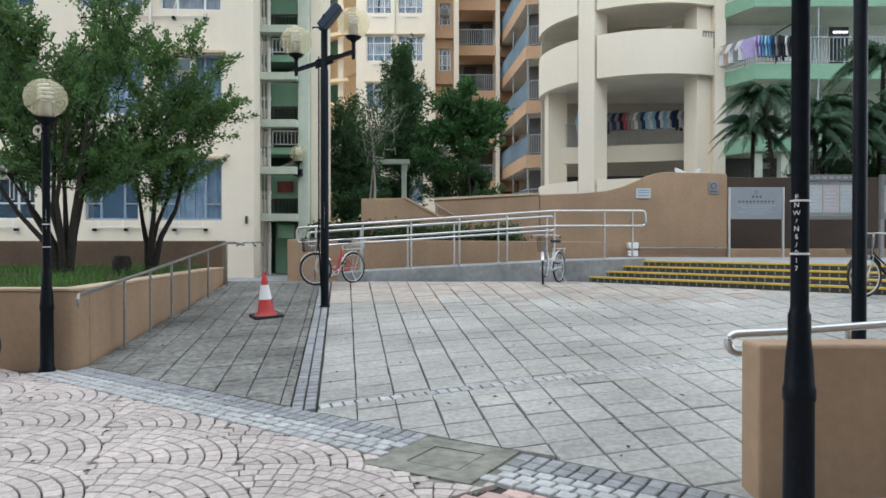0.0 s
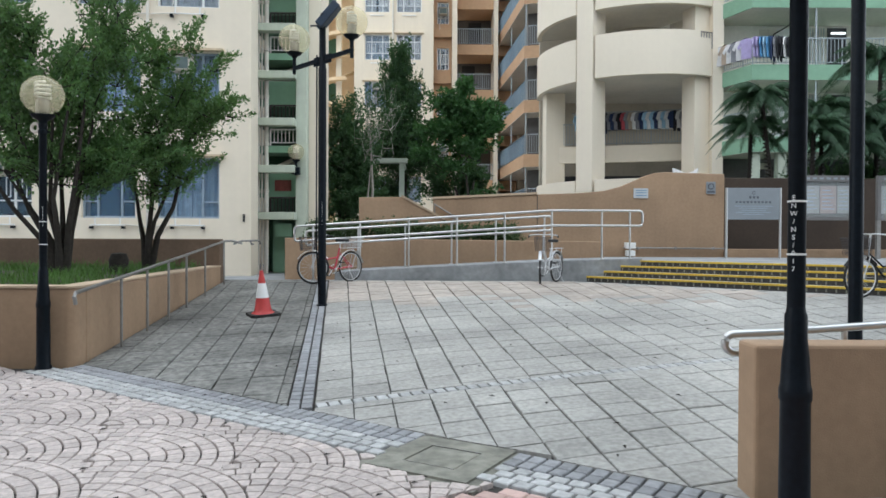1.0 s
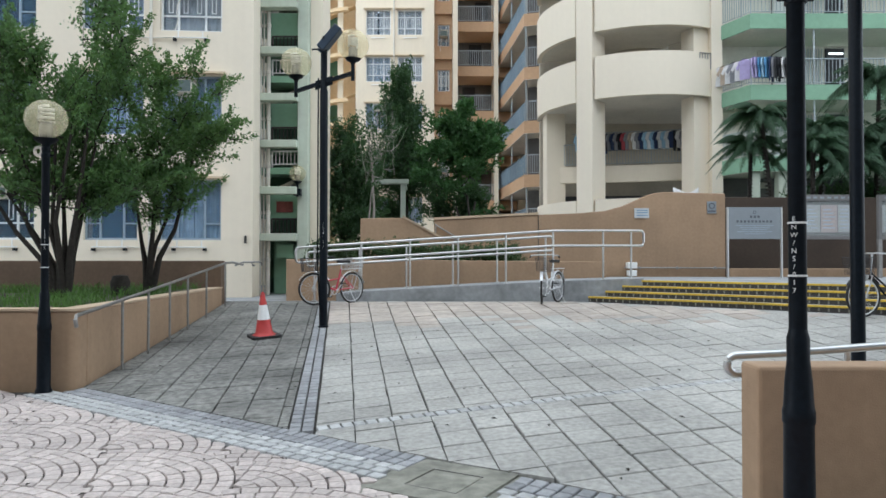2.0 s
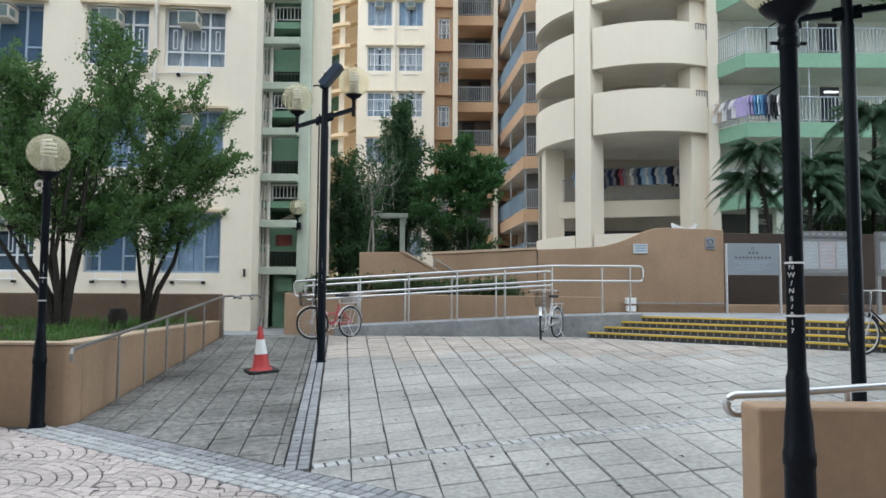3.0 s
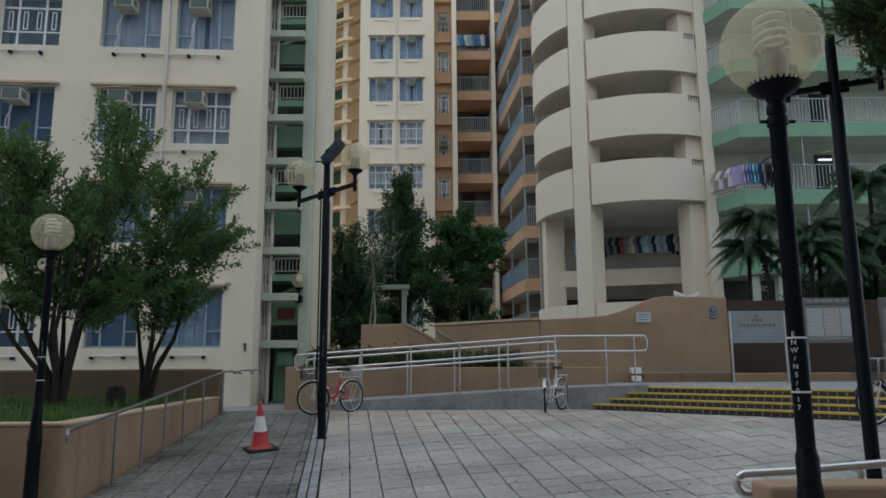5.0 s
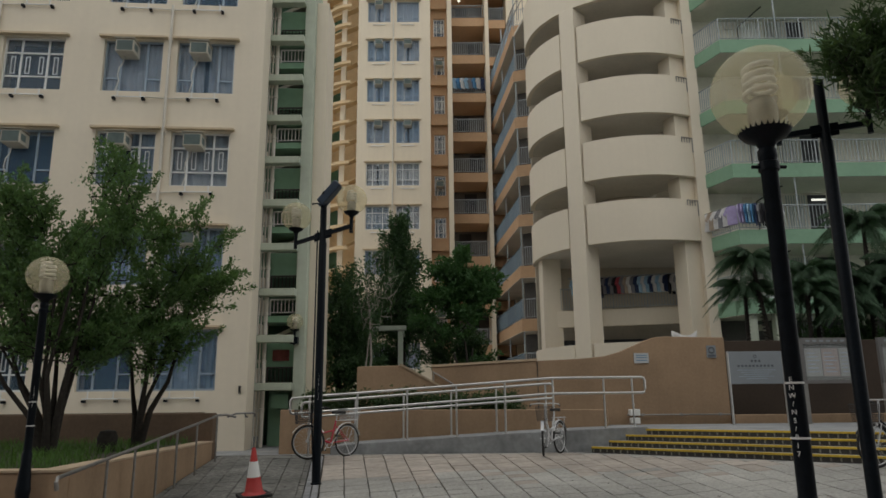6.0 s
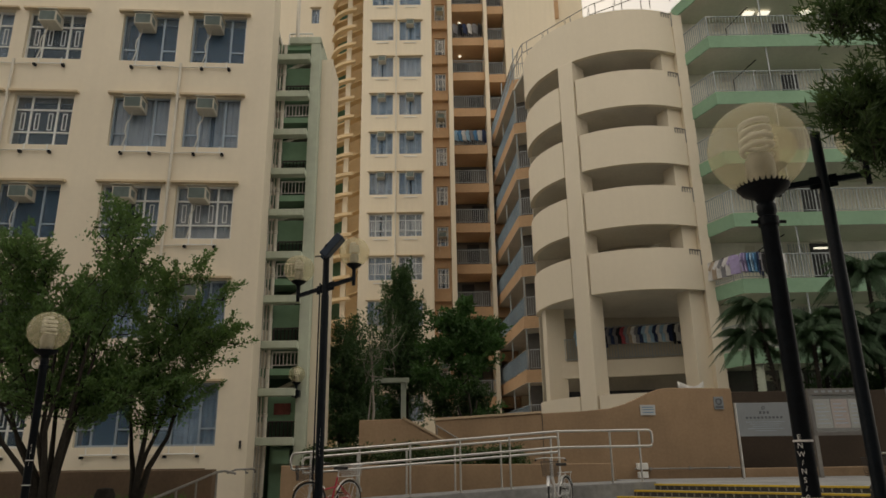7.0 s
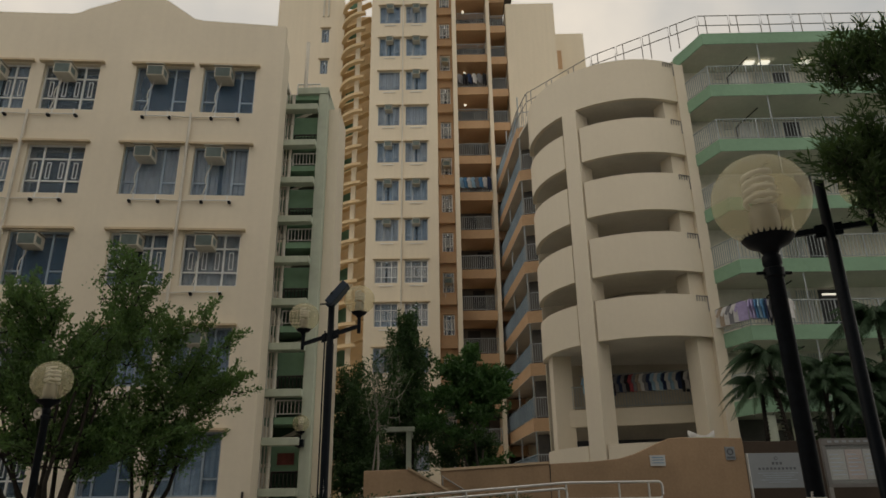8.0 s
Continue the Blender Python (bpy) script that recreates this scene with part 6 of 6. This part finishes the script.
tree("dark leafy shrub behind the garden wall", (0.6, 23.9, 1.4), [(-0.3, 0, 1.2), (0.3, 0, 1.5)],
     [((-0.05, 23.8, 3.2), (0.4, 0.4, 0.75), 1.4), ((0.9, 23.8, 3.3), (0.6, 0.4, 0.9), 2.2)], 110, 0.12, 0.05, 70, LEAF_DARK, BARK, 42, 0.04, 0.26, category="shrub")
tree("strap-leaved evergreen tree reaching over the path", (6.6, 8.0, 0.3), [(-0.3, -0.2, 3.0), (0.2, 0.1, 3.4), (-0.5, -0.4, 3.8)],
     [((4.15, 6.45, 4.85), (0.22, 0.25, 0.16), 0.9), ((4.6, 6.5, 5.0), (0.34, 0.3, 0.2), 1.6), ((4.5, 6.5, 4.52), (0.34, 0.3, 0.14), 1.3), ((5.0, 6.6, 4.7), (0.3, 0.3, 0.4), 1.5), ((4.32, 6.5, 5.95), (0.24, 0.25, 0.12), 0.8), ((4.8, 6.5, 6.1), (0.4, 0.3, 0.22), 1.7), ((4.9, 6.5, 5.75), (0.2, 0.2, 0.12), 0.6), ((5.7, 7.0, 5.2), (0.7, 0.6, 1.0), 2.2)], 250, 0.135, 0.022, 48, LEAF_NEEDLE, BARK, 16, 0.10, 0.15, lift=0.2)


def hedge(x0, x1, y0, y1, z0, z1, count, seed):
    rnd = random.Random(seed)
    clumps = [(Vector((rnd.uniform(x0, x1), rnd.uniform(y0, y1), rnd.uniform(z0, z1) + 0.05 * math.sin(i))), 0.16, 34) for i in range(count)]
    v, f = leaf_cloud(clumps, 0.075, 0.045, rnd)
    me = bpy.data.meshes.new("hedge")
    me.from_pydata(v, [], f)
    me.materials.append(LEAF_HEDGE)
    return tagged(new("hedge", me), "clipped low hedge of small leaves in the raised bed", "hedge", kind="stuff")


hedge(-3.2, -0.4, 16.65, 17.4, 1.35, 1.80, 210, 21)
hedge(-0.3, 1.9, 16.65, 17.4, 1.35, 1.72, 160, 22)


def palm(x, y, z, height, spread, fronds, seed, lean=(0.2, 0.0)):
    rnd = random.Random(seed)
    t = thing("palm_tree", "feathery palm with drooping grey-green fronds behind the wall", "palm", pose(0, 0, 0), group="palms")
    top = Vector((x + lean[0], y + lean[1], z + height))
    wood = Shape().tube([(x, y, z), (x + lean[0] * 0.3, y, z + height * 0.5), top], 0.075, 10, 0.055)
    for i in range(int(height / 0.12)):
        q = Vector((x, y, z)).lerp(top, i * 0.12 / height)
        wood.lathe([(0.078, 0), (0.084, 0.03), (0.066, 0.05)], 10, q)
    part("trunk", wood, BARK, t)
    for k in range(fronds):
        a = 6.283 * k / fronds + rnd.uniform(-0.25, 0.25)
        el = rnd.uniform(0.1, 1.4)
        ln = spread * rnd.uniform(0.8, 1.15)
        d = Vector((math.cos(a), math.sin(a), 0))
        pts = []
        for i in range(11):
            s_ = i / 10
            pts.append(top + d * ln * (s_ * math.cos(el * 0.7) + 0.1 * s_ * s_) + Vector((0, 0, ln * (math.sin(el) * s_ - 1.1 * s_ * s_ * (0.62 + 0.38 * math.cos(el))))))
        s = Shape().tube(pts, 0.012, 4, 0.004, caps=False)
        side = d.cross(Vector((0, 0, 1)))
        for i in range(46):
            s_ = 0.10 + 0.90 * i / 45
            j = min(9, int(s_ * 10))
            p = pts[j].lerp(pts[j + 1], s_ * 10 - j)
            tang = (pts[j + 1] - pts[j]).normalized()
            l_ = ln * 0.29 * math.sin(math.pi * min(1, 0.18 + 0.8 * s_)) * rnd.uniform(0.85, 1.1)
            for e in (-1, 1):
                tip = p + (side * e * 0.55 + tang * 0.55 + Vector((0, 0, -0.55 + rnd.uniform(-0.25, 0.2)))).normalized() * l_
                w = tang * 0.014
                m = p.lerp(tip, 0.5) + Vector((0, 0, 0.02))
                s.add([p - w, p + w, m + w * 1.1, tip, m - w * 1.1], [(0, 1, 2, 4), (4, 2, 3)])
        part("frond", s, LEAF_PALM, t)
    return t


palm(10.5, 22.0, 1.0, 5.0, 1.45, 34, 31, (-0.45, 0))
palm(12.1, 22.4, 1.0, 4.6, 1.6, 40, 32, (0.1, 0))
palm(13.8, 22.3, 1.0, 6.2, 1.8, 40, 33)
palm(12.9, 21.9, 1.0, 4.1, 1.6, 36, 34)
palm(11.4, 21.6, 1.0, 3.9, 1.4, 34, 35, (0.1, 0))
palm(14.2, 21.6, 1.0, 4.6, 1.7, 36, 36)
palm(9.9, 22.6, 1.0, 4.1, 1.3, 32, 37, (0.1, 0))
palm(12.5, 21.5, 1.0, 3.4, 1.4, 34, 38)
palm(13.7, 21.6, 1.0, 3.6, 1.4, 34, 39)
tree("leafy green shrub beneath the palms behind the wall", (12.8, 22.9, 1.0), [(-0.5, 0, 1.2), (0.4, 0, 1.4), (1.0, 0, 1.4)],
     [((12.1, 22.8, 2.9), (0.9, 0.4, 0.7), 1.5), ((13.6, 22.8, 3.1), (1.1, 0.4, 0.9), 2.2), ((15.0, 22.8, 3.2), (0.8, 0.4, 0.9), 1.4)], 190, 0.13, 0.06, 60, LEAF_DARK, BARK, 41, 0.05, 0.28, category="shrub")


# ---- paving: manhole cover, bands, slabs and cobbles, last ----
def sett_mesh(w, d, h, mat, name, skew=0.0):
    """A stone with its top edges eased, centred, its top at z 0. skew shears it along y with x."""
    e = 0.006
    s = Shape()

    def ring(ins, z):
        return [(px, py + skew * px, z) for px, py in ((-w / 2 + ins, -d / 2 + ins), (w / 2 - ins, -d / 2 + ins), (w / 2 - ins, d / 2 - ins), (-w / 2 + ins, d / 2 - ins))]

    v = ring(0, -h) + ring(0, -e) + ring(e, 0)
    f = [(8, 9, 10, 11)]
    for b in (0, 4):
        f += [(b + i, b + (i + 1) % 4, b + 4 + (i + 1) % 4, b + 4 + i) for i in range(4)]
    return s.add(v, f).mesh(name, mat)


class Pavers:
    """Stones of one kind: the nearest as objects, the rest joined."""

    def __init__(self, name, parent, me, mat, limit=300):
        self.name, self.parent, self.me, self.mat, self.limit, self.places = name, parent, me, mat, limit, []

    def lay(self):
        self.places.sort(key=lambda m: (m.translation.x - 0.3) ** 2 + (m.translation.y - 3.0) ** 2)
        for m in self.places[: self.limit]:
            part(self.name, self.me, None, self.parent, "", m)
        rest = self.places[self.limit:]
        if rest:
            base = np.array([v.co for v in self.me.vertices])
            faces = [tuple(p.vertices) for p in self.me.polygons]
            v, f = [], []
            for m in rest:
                mm = np.array(m)
                k = len(v)
                v += [tuple(q) for q in base @ mm[:3, :3].T + mm[:3, 3]]
                f += [tuple(i + k for i in q) for q in faces]
            me = bpy.data.meshes.new(self.name)
            me.from_pydata(v, [], f)
            me.materials.append(self.mat)
            tagged(part(self.name, me, None, self.parent), kind="stuff")


RND = random.Random(77)
slope = tagged(new("slope_paving"), "weathered square grey paving slabs with dark open joints on the slope", "paving", kind="structure")
plaza = tagged(new("plaza_paving"), "pinkish cobbles laid in overlapping fan arcs", "paving", kind="structure")

BAND1_A, BAND1_B = Vector((-1.18, 5.93)), Vector((-2.4, 14.3))
COL = (BAND1_B - BAND1_A) / (BAND1_B.y - BAND1_A.y)
BAND2_A, BAND2_S = Vector((-1.05, 5.85)), 0.312


def stairs_line(x):
    return 14.78 if x < 3.0 else 14.7 - 0.92 * (x - 3.0)


def band2_y(x):
    return BAND2_A.y + BAND2_S * (x - BAND2_A.x)


EDGE_N = Vector((0.71, 1.0)).normalized()
EDGE_D = Vector((1.0, -0.71)).normalized()


def edge_distance(x, y):
    return (x * 0.71 + y - 4.82) / math.hypot(0.71, 1)


def manhole_free(x, y, pad=0.0):
    u, w = Vector((0.86, -0.5)), Vector((0.5, 0.86))
    d = Vector((x - 0.02, y - 4.52))
    return not (abs(d.dot(u)) < 0.36 + pad and abs(d.dot(w)) < 0.36 + pad)


PITCH = 0.328
GAP = 0.014
SPREAD = 0.022


def clip(poly, keep):
    """The part of a ring of (x, y) on the side where keep is positive; keep is linear."""
    out = []
    for p, q in zip(poly, poly[1:] + poly[:1]):
        a, b_ = keep(*p), keep(*q)
        if a >= 0:
            out.append(p)
        if (a >= 0) != (b_ >= 0):
            t = a / (a - b_)
            out.append((p[0] + (q[0] - p[0]) * t, p[1] + (q[1] - p[1]) * t))
    return out


def band1_x(y):
    return BAND1_A.x + COL.x * (y - BAND1_A.y)


LIMITS = {
    "left": (lambda x, y: edge_distance(x, y) - 0.13, lambda x, y: band1_x(y) - 0.118 - x, lambda x, y: x + 3.97 + 0.067 * (y - 7.8), lambda x, y: 14.86 - y),
    "lower": (lambda x, y: edge_distance(x, y) - 0.13, lambda x, y: x - band1_x(y) - 0.118, lambda x, y: band2_y(x) - 0.068 - y, lambda x, y: y - 3.2),
    "upper": (lambda x, y: x - band1_x(y) - 0.118, lambda x, y: y - band2_y(x) - 0.068, lambda x, y: 14.86 - y, lambda x, y: 14.62 - 0.92 * (x - 3.0) - y),
}
straight = Pavers("paving_slab", slope, sett_mesh(PITCH - GAP, PITCH - GAP, 0.05, SLAB, "paving_slab", 0.15), SLAB, 200)
worn = Pavers("paving_slab", slope, sett_mesh(PITCH - 0.012, PITCH - 0.006, 0.05, WORN_SLAB, "paving_slab"), WORN_SLAB, 80)
skewed = Pavers("paving_slab", slope, sett_mesh(PITCH - GAP, PITCH - GAP, 0.05, SLAB, "paving_slab", BAND2_S - 0.11), SLAB, 100)
warm = Pavers("paving_slab", slope, sett_mesh(PITCH - GAP, PITCH - GAP, 0.05, SLAB_WARM, "paving_slab", BAND2_S - 0.11), SLAB_WARM, 20)
cut, cut_worn = Shape(), Shape()
col_turn = math.atan2(COL.y, COL.x) - math.pi / 2
for zone, row_slope in (("left", 0.14), ("lower", 0.26), ("upper", BAND2_S)):
    for i in range(-14, 36):
        for j in range(-16, 40):
            x = -1.06 + (i + 0.5) * PITCH
            y = 5.98 + (j + 0.5) * PITCH + row_slope * (x + 1.06)
            lean = COL.x + max(0.0, SPREAD * (x + 1.06))
            wide = 1.0 + (SPREAD * (y - 5.93) if x > -1.06 else 0.0)
            x += lean * (y - 5.93)
            slab_turn = math.atan(-lean)
            if y > 15.3 or x > 9.5 or y < 2.5:
                continue
            h = (PITCH - GAP) / 2
            ct, sn = math.cos(slab_turn), math.sin(slab_turn)
            sk = {"left": 0.0, "lower": 0.15, "upper": BAND2_S - 0.11}[zone]
            poly = [(x + px * ct - (py + sk * px) * sn, y + px * sn + (py + sk * px) * ct) for px, py in ((-h * wide, -h), (h * wide, -h), (h * wide, h), (-h * wide, h))]
            whole = all(k(*p) >= 0 for k in LIMITS[zone] for p in poly) and manhole_free(x, y, 0.25)
            if whole:
                m = on_ground(x, y, slab_turn + RND.uniform(-0.012, 0.012), RND.uniform(-0.004, 0.004)) @ pose(0, 0, 0, RND.uniform(-0.5, 0.5), RND.uniform(-0.5, 0.5), 0) @ Matrix.Diagonal((wide * RND.uniform(0.966, 1.016), RND.uniform(0.982, 1.030), 1, 1))
                {"upper": warm if y > 11.6 + RND.uniform(-0.8, 0.8) else skewed, "lower": straight, "left": worn}[zone].places.append(m)
                continue
            for k in LIMITS[zone]:
                poly = clip(poly, k) if poly else poly
            if poly and not manhole_free(x, y, 0.25):
                du, dw = (x - 0.02) * 0.86 - (y - 4.52) * 0.5, (x - 0.02) * 0.5 + (y - 4.52) * 0.86
                if abs(dw) > 0.22:
                    poly = clip(poly, lambda px, py: math.copysign(1, dw) * ((px - 0.02) * 0.5 + (py - 4.52) * 0.86) - 0.368)
                else:
                    poly = clip(poly, lambda px, py: math.copysign(1, du) * ((px - 0.02) * 0.86 - (py - 4.52) * 0.5) - 0.368)
            if len(poly) < 3:
                continue
            n = len(poly)
            lift = RND.uniform(-0.004, 0.003)
            (cut_worn if zone == "left" else cut).add([(px, py, ground(px, py) - 0.05) for px, py in poly] + [(px, py, ground(px, py) + lift) for px, py in poly],
                    [tuple(range(n, 2 * n))] + [(q, (q + 1) % n, n + (q + 1) % n, n + q) for q in range(n)])
straight.lay()
skewed.lay()
warm.lay()
worn.lay()
tagged(part("cut_slab", cut_worn, WORN_SLAB, slope), kind="stuff")
tagged(part("cut_slab", cut, SLAB, slope), kind="stuff")

setts = Pavers("band_sett", slope, sett_mesh(0.091, 0.108, 0.05, SETT_BLUE, "band_sett"), SETT_BLUE)
for j in range(73):
    for e in (-0.054, 0.054):
        y = 5.86 + j * 0.126
        if y < 14.5:
            setts.places.append(on_ground(BAND1_A.x + COL.x * (y - BAND1_A.y) + e, y, col_turn + RND.uniform(-0.03, 0.03), 0.001))
cross = Pavers("band_sett", slope, sett_mesh(0.088, 0.118, 0.05, SETT_PALE, "band_sett"), SETT_PALE, 80)
for i in range(90):
    x = -0.99 + i * 0.099
    y = band2_y(x)
    if x < 7 and y < stairs_line(x) - 0.2:
        cross.places.append(on_ground(x, y, math.atan(BAND2_S) + RND.uniform(-0.04, 0.04), 0.001))
cross.lay()
for row in range(2):
    for i in range(95):
        p = Vector((-4.0, 7.66)) + EDGE_D * (0.108 * i) + EDGE_N * (0.066 - 0.118 * row)
        if manhole_free(p.x, p.y, 0.045) and not (p.x > 1.6 and p.y < 4.1):
            setts.places.append(on_ground(p.x, p.y, math.atan2(EDGE_D.y, EDGE_D.x) + RND.uniform(-0.03, 0.03), 0.0))
setts.lay()

pale = Pavers("pale_sett", plaza, sett_mesh(0.104, 0.089, 0.05, SETT_PALE, "pale_sett"), SETT_PALE)
for row in range(3):
    for i in range(98):
        p = Vector((-4.15, 7.7665)) + EDGE_D * (0.124 * i + 0.06 * (row % 2) + RND.uniform(-0.004, 0.004)) - EDGE_N * (0.166 + 0.108 * row)
        if manhole_free(p.x, p.y, 0.04):
            pale.places.append(on_ground(p.x, p.y, math.atan2(EDGE_D.y, EDGE_D.x) + RND.uniform(-0.09, 0.09), RND.uniform(-0.003, 0.002)))
pale.lay()

# fan cobbles: rings of wedge stones in staggered circles, each row of fans lying over the one beyond
FAN, RINGS = 0.95, 9
rose = Pavers("rose_paver", plaza, sett_mesh(0.15, 0.10, 0.05, SETT_ROSE, "rose_paver"), SETT_ROSE)
FANS = []
for j in range(-16, 12):
    for i in range(-8, 12):
        fu, fv = -3.6 + (i + 0.5 * (j % 2)) * 1.54, 1.72 + 0.52 * j
        p = EDGE_D * fu + EDGE_N * fv
        if -9 < p.x < 10 and -6 < p.y < 9:
            FANS.append((p.x, p.y, fv))


def wedge(r0, r1, half):
    """The outline of a stone between two rings, about its middle, the outward way along y."""
    rm = (r0 + r1) / 2
    pts = []
    for r, side in ((r0, 1), (r0, 0), (r0, -1), (r1, -1), (r1, 0), (r1, 1)):
        a = half * side - 0.0042 / r * side
        pts.append((-r * math.sin(a) * 1.0, r * math.cos(a) - rm))
    return [(x, y) for x, y in pts][::-1]


def stone(shape, outline, z):
    n = len(outline)
    cx, cy = sum(q[0] for q in outline) / n, sum(q[1] for q in outline) / n
    inner = [(cx + (x - cx) * 0.93, cy + (y - cy) * 0.93) for x, y in outline]
    v = [(x, y, z - 0.05) for x, y in outline] + [(x, y, z - 0.006) for x, y in outline] + [(x, y, z) for x, y in inner]
    f = [tuple(range(2 * n, 3 * n))]
    for b0 in (0, n):
        f += [(b0 + q, b0 + (q + 1) % n, b0 + n + (q + 1) % n, b0 + n + q) for q in range(n)]
    return shape.add(v, f)


cut_cobble = Shape()
for k in range(RINGS):
    r0, r1 = FAN * k / RINGS + 0.0056 + (0.012 if k == 0 else 0), FAN * (k + 1) / RINGS - 0.0056
    count = max(3, round(2 * math.pi * (r0 + r1) / 2 / 0.112))
    outline = wedge(r0, r1, math.pi / count)
    me = stone(Shape(), outline, 0.0).mesh("cobble", SETT_PINK)
    pav = Pavers("cobble", plaza, me, SETT_PINK, 45)
    for cx, cy, cv in FANS:
        rm = (r0 + r1) / 2
        for q in range(count):
            a = 2 * math.pi * (q + 0.5 * (k % 2)) / count
            x, y = cx + rm * math.cos(a), cy + rm * math.sin(a)
            if y < -4.5 or y > 7.76 or x < -8 or x > 9 or edge_distance(x, y) > -0.38 or not manhole_free(x, y, 0.02):
                continue
            ct, sn = math.cos(a - math.pi / 2), math.sin(a - math.pi / 2)
            poly = [(x + px * ct - py * sn, y + px * sn + py * ct) for px, py in outline]
            touched = False
            for ox, oy, ov in FANS:
                if ov > cv - 0.01:
                    continue
                d = math.hypot(x - ox, y - oy)
                if d < FAN + 0.12 and poly:
                    n_ = ((x - ox) / max(d, 1e-6), (y - oy) / max(d, 1e-6))
                    keep = lambda px, py: (px - ox) * n_[0] + (py - oy) * n_[1] - FAN - 0.004
                    if any(keep(*w) < 0 for w in poly):
                        touched = True
                        poly = clip(poly, keep)
            far_edge = lambda px, py: -0.455 - edge_distance(px, py)
            if poly and any(far_edge(*w) < 0 for w in poly):
                touched = True
                poly = clip(poly, far_edge)
            rosy = (lambda px, py: py - 3.92 - 0.75 * (px - 0.15)) if edge_distance(x, y) > -1.75 else (lambda px, py: -1.83 - edge_distance(px, py) if py - 3.92 - 0.75 * (px - 0.15) < 0.1 else 1.0)
            if poly and any(rosy(*w) < 0 for w in poly):
                touched = True
                poly = clip(poly, rosy)
            if not poly or len(poly) < 3:
                continue
            lift = RND.uniform(-0.003, 0.003)
            if touched:
                area = abs(sum(u[0] * w[1] - w[0] * u[1] for u, w in zip(poly, poly[1:] + poly[:1]))) / 2
                if area > 0.0012:
                    stone(cut_cobble, poly, lift)
            else:
                pav.places.append(pose(x, y, lift, RND.uniform(-1, 1), RND.uniform(-1, 1), math.degrees(a) - 90))
    pav.lay()
tagged(part("cut_cobble", cut_cobble, SETT_PINK, plaza), kind="stuff")
for i in range(-16, 66):
    for j in range(22):
        q = Vector((0.15, 4.2)) + EDGE_D * (i * 0.158 + 0.08 * (j % 2)) - EDGE_N * (j * 0.108)
        if edge_distance(q.x, q.y) < -0.51 and q.y - 3.92 - 0.75 * (q.x - 0.15) < -0.05 and edge_distance(q.x, q.y) > -1.78 and q.x < 9 and manhole_free(q.x, q.y, 0.03):
            rose.places.append(on_ground(q.x, q.y, math.atan2(EDGE_D.y, EDGE_D.x), 0.0))
rose.lay()

cover = thing("manhole_cover", "mossy square concrete inspection cover set in the paving", "manhole cover", pose(0.02, 4.52, 0.0, 0, 0, -30))
bevelled(part("mortar_bed", Shape().slab([(-0.45, -0.43), (0.02, -0.47), (0.44, -0.44), (0.48, 0.03), (0.45, 0.46), (-0.06, 0.43), (-0.47, 0.45), (-0.44, -0.05)], -0.05, -0.012), COVER, cover, "uneven mortar round the cover"), 0.006)
bevelled(part("surround", pierced(Shape(), -0.36, 0.36, -0.36, 0.36, 0, 0.05, [(-0.19, -0.19, 0.19, 0.19)]), COVER, cover, "", pose(0, 0, 0.004, -90, 0, 0)), 0.006)
bevelled(part("lid", Shape().box(-0.18, -0.18, -0.06, 0.18, 0.18, 0.002), COVER, cover), 0.006)
part("frame", Shape().box(-0.189, -0.189, -0.06, 0.189, -0.182, 0.006).box(-0.189, 0.182, -0.06, 0.189, 0.189, 0.006), DULL_STEEL, cover)

# fallen leaves here and there on the paving
fl = Shape()
for _ in range(110):
    x, y = RND.uniform(-3.9, 4.0), RND.uniform(3.0, 11.5)
    m = on_ground(x, y, RND.uniform(0, 6.28), 0.006)
    k = RND.uniform(0.6, 1.2)
    fl.add([m @ Vector(p) for p in ((-0.028 * k, 0, 0), (0, -0.014 * k, 0.008), (0.028 * k, 0, 0.003), (0, 0.014 * k, 0.009))], [(0, 1, 2, 3)])
tagged(part("fallen_leaves", fl, BARK), "dry brown leaves scattered on the paving", "leaves", kind="stuff")
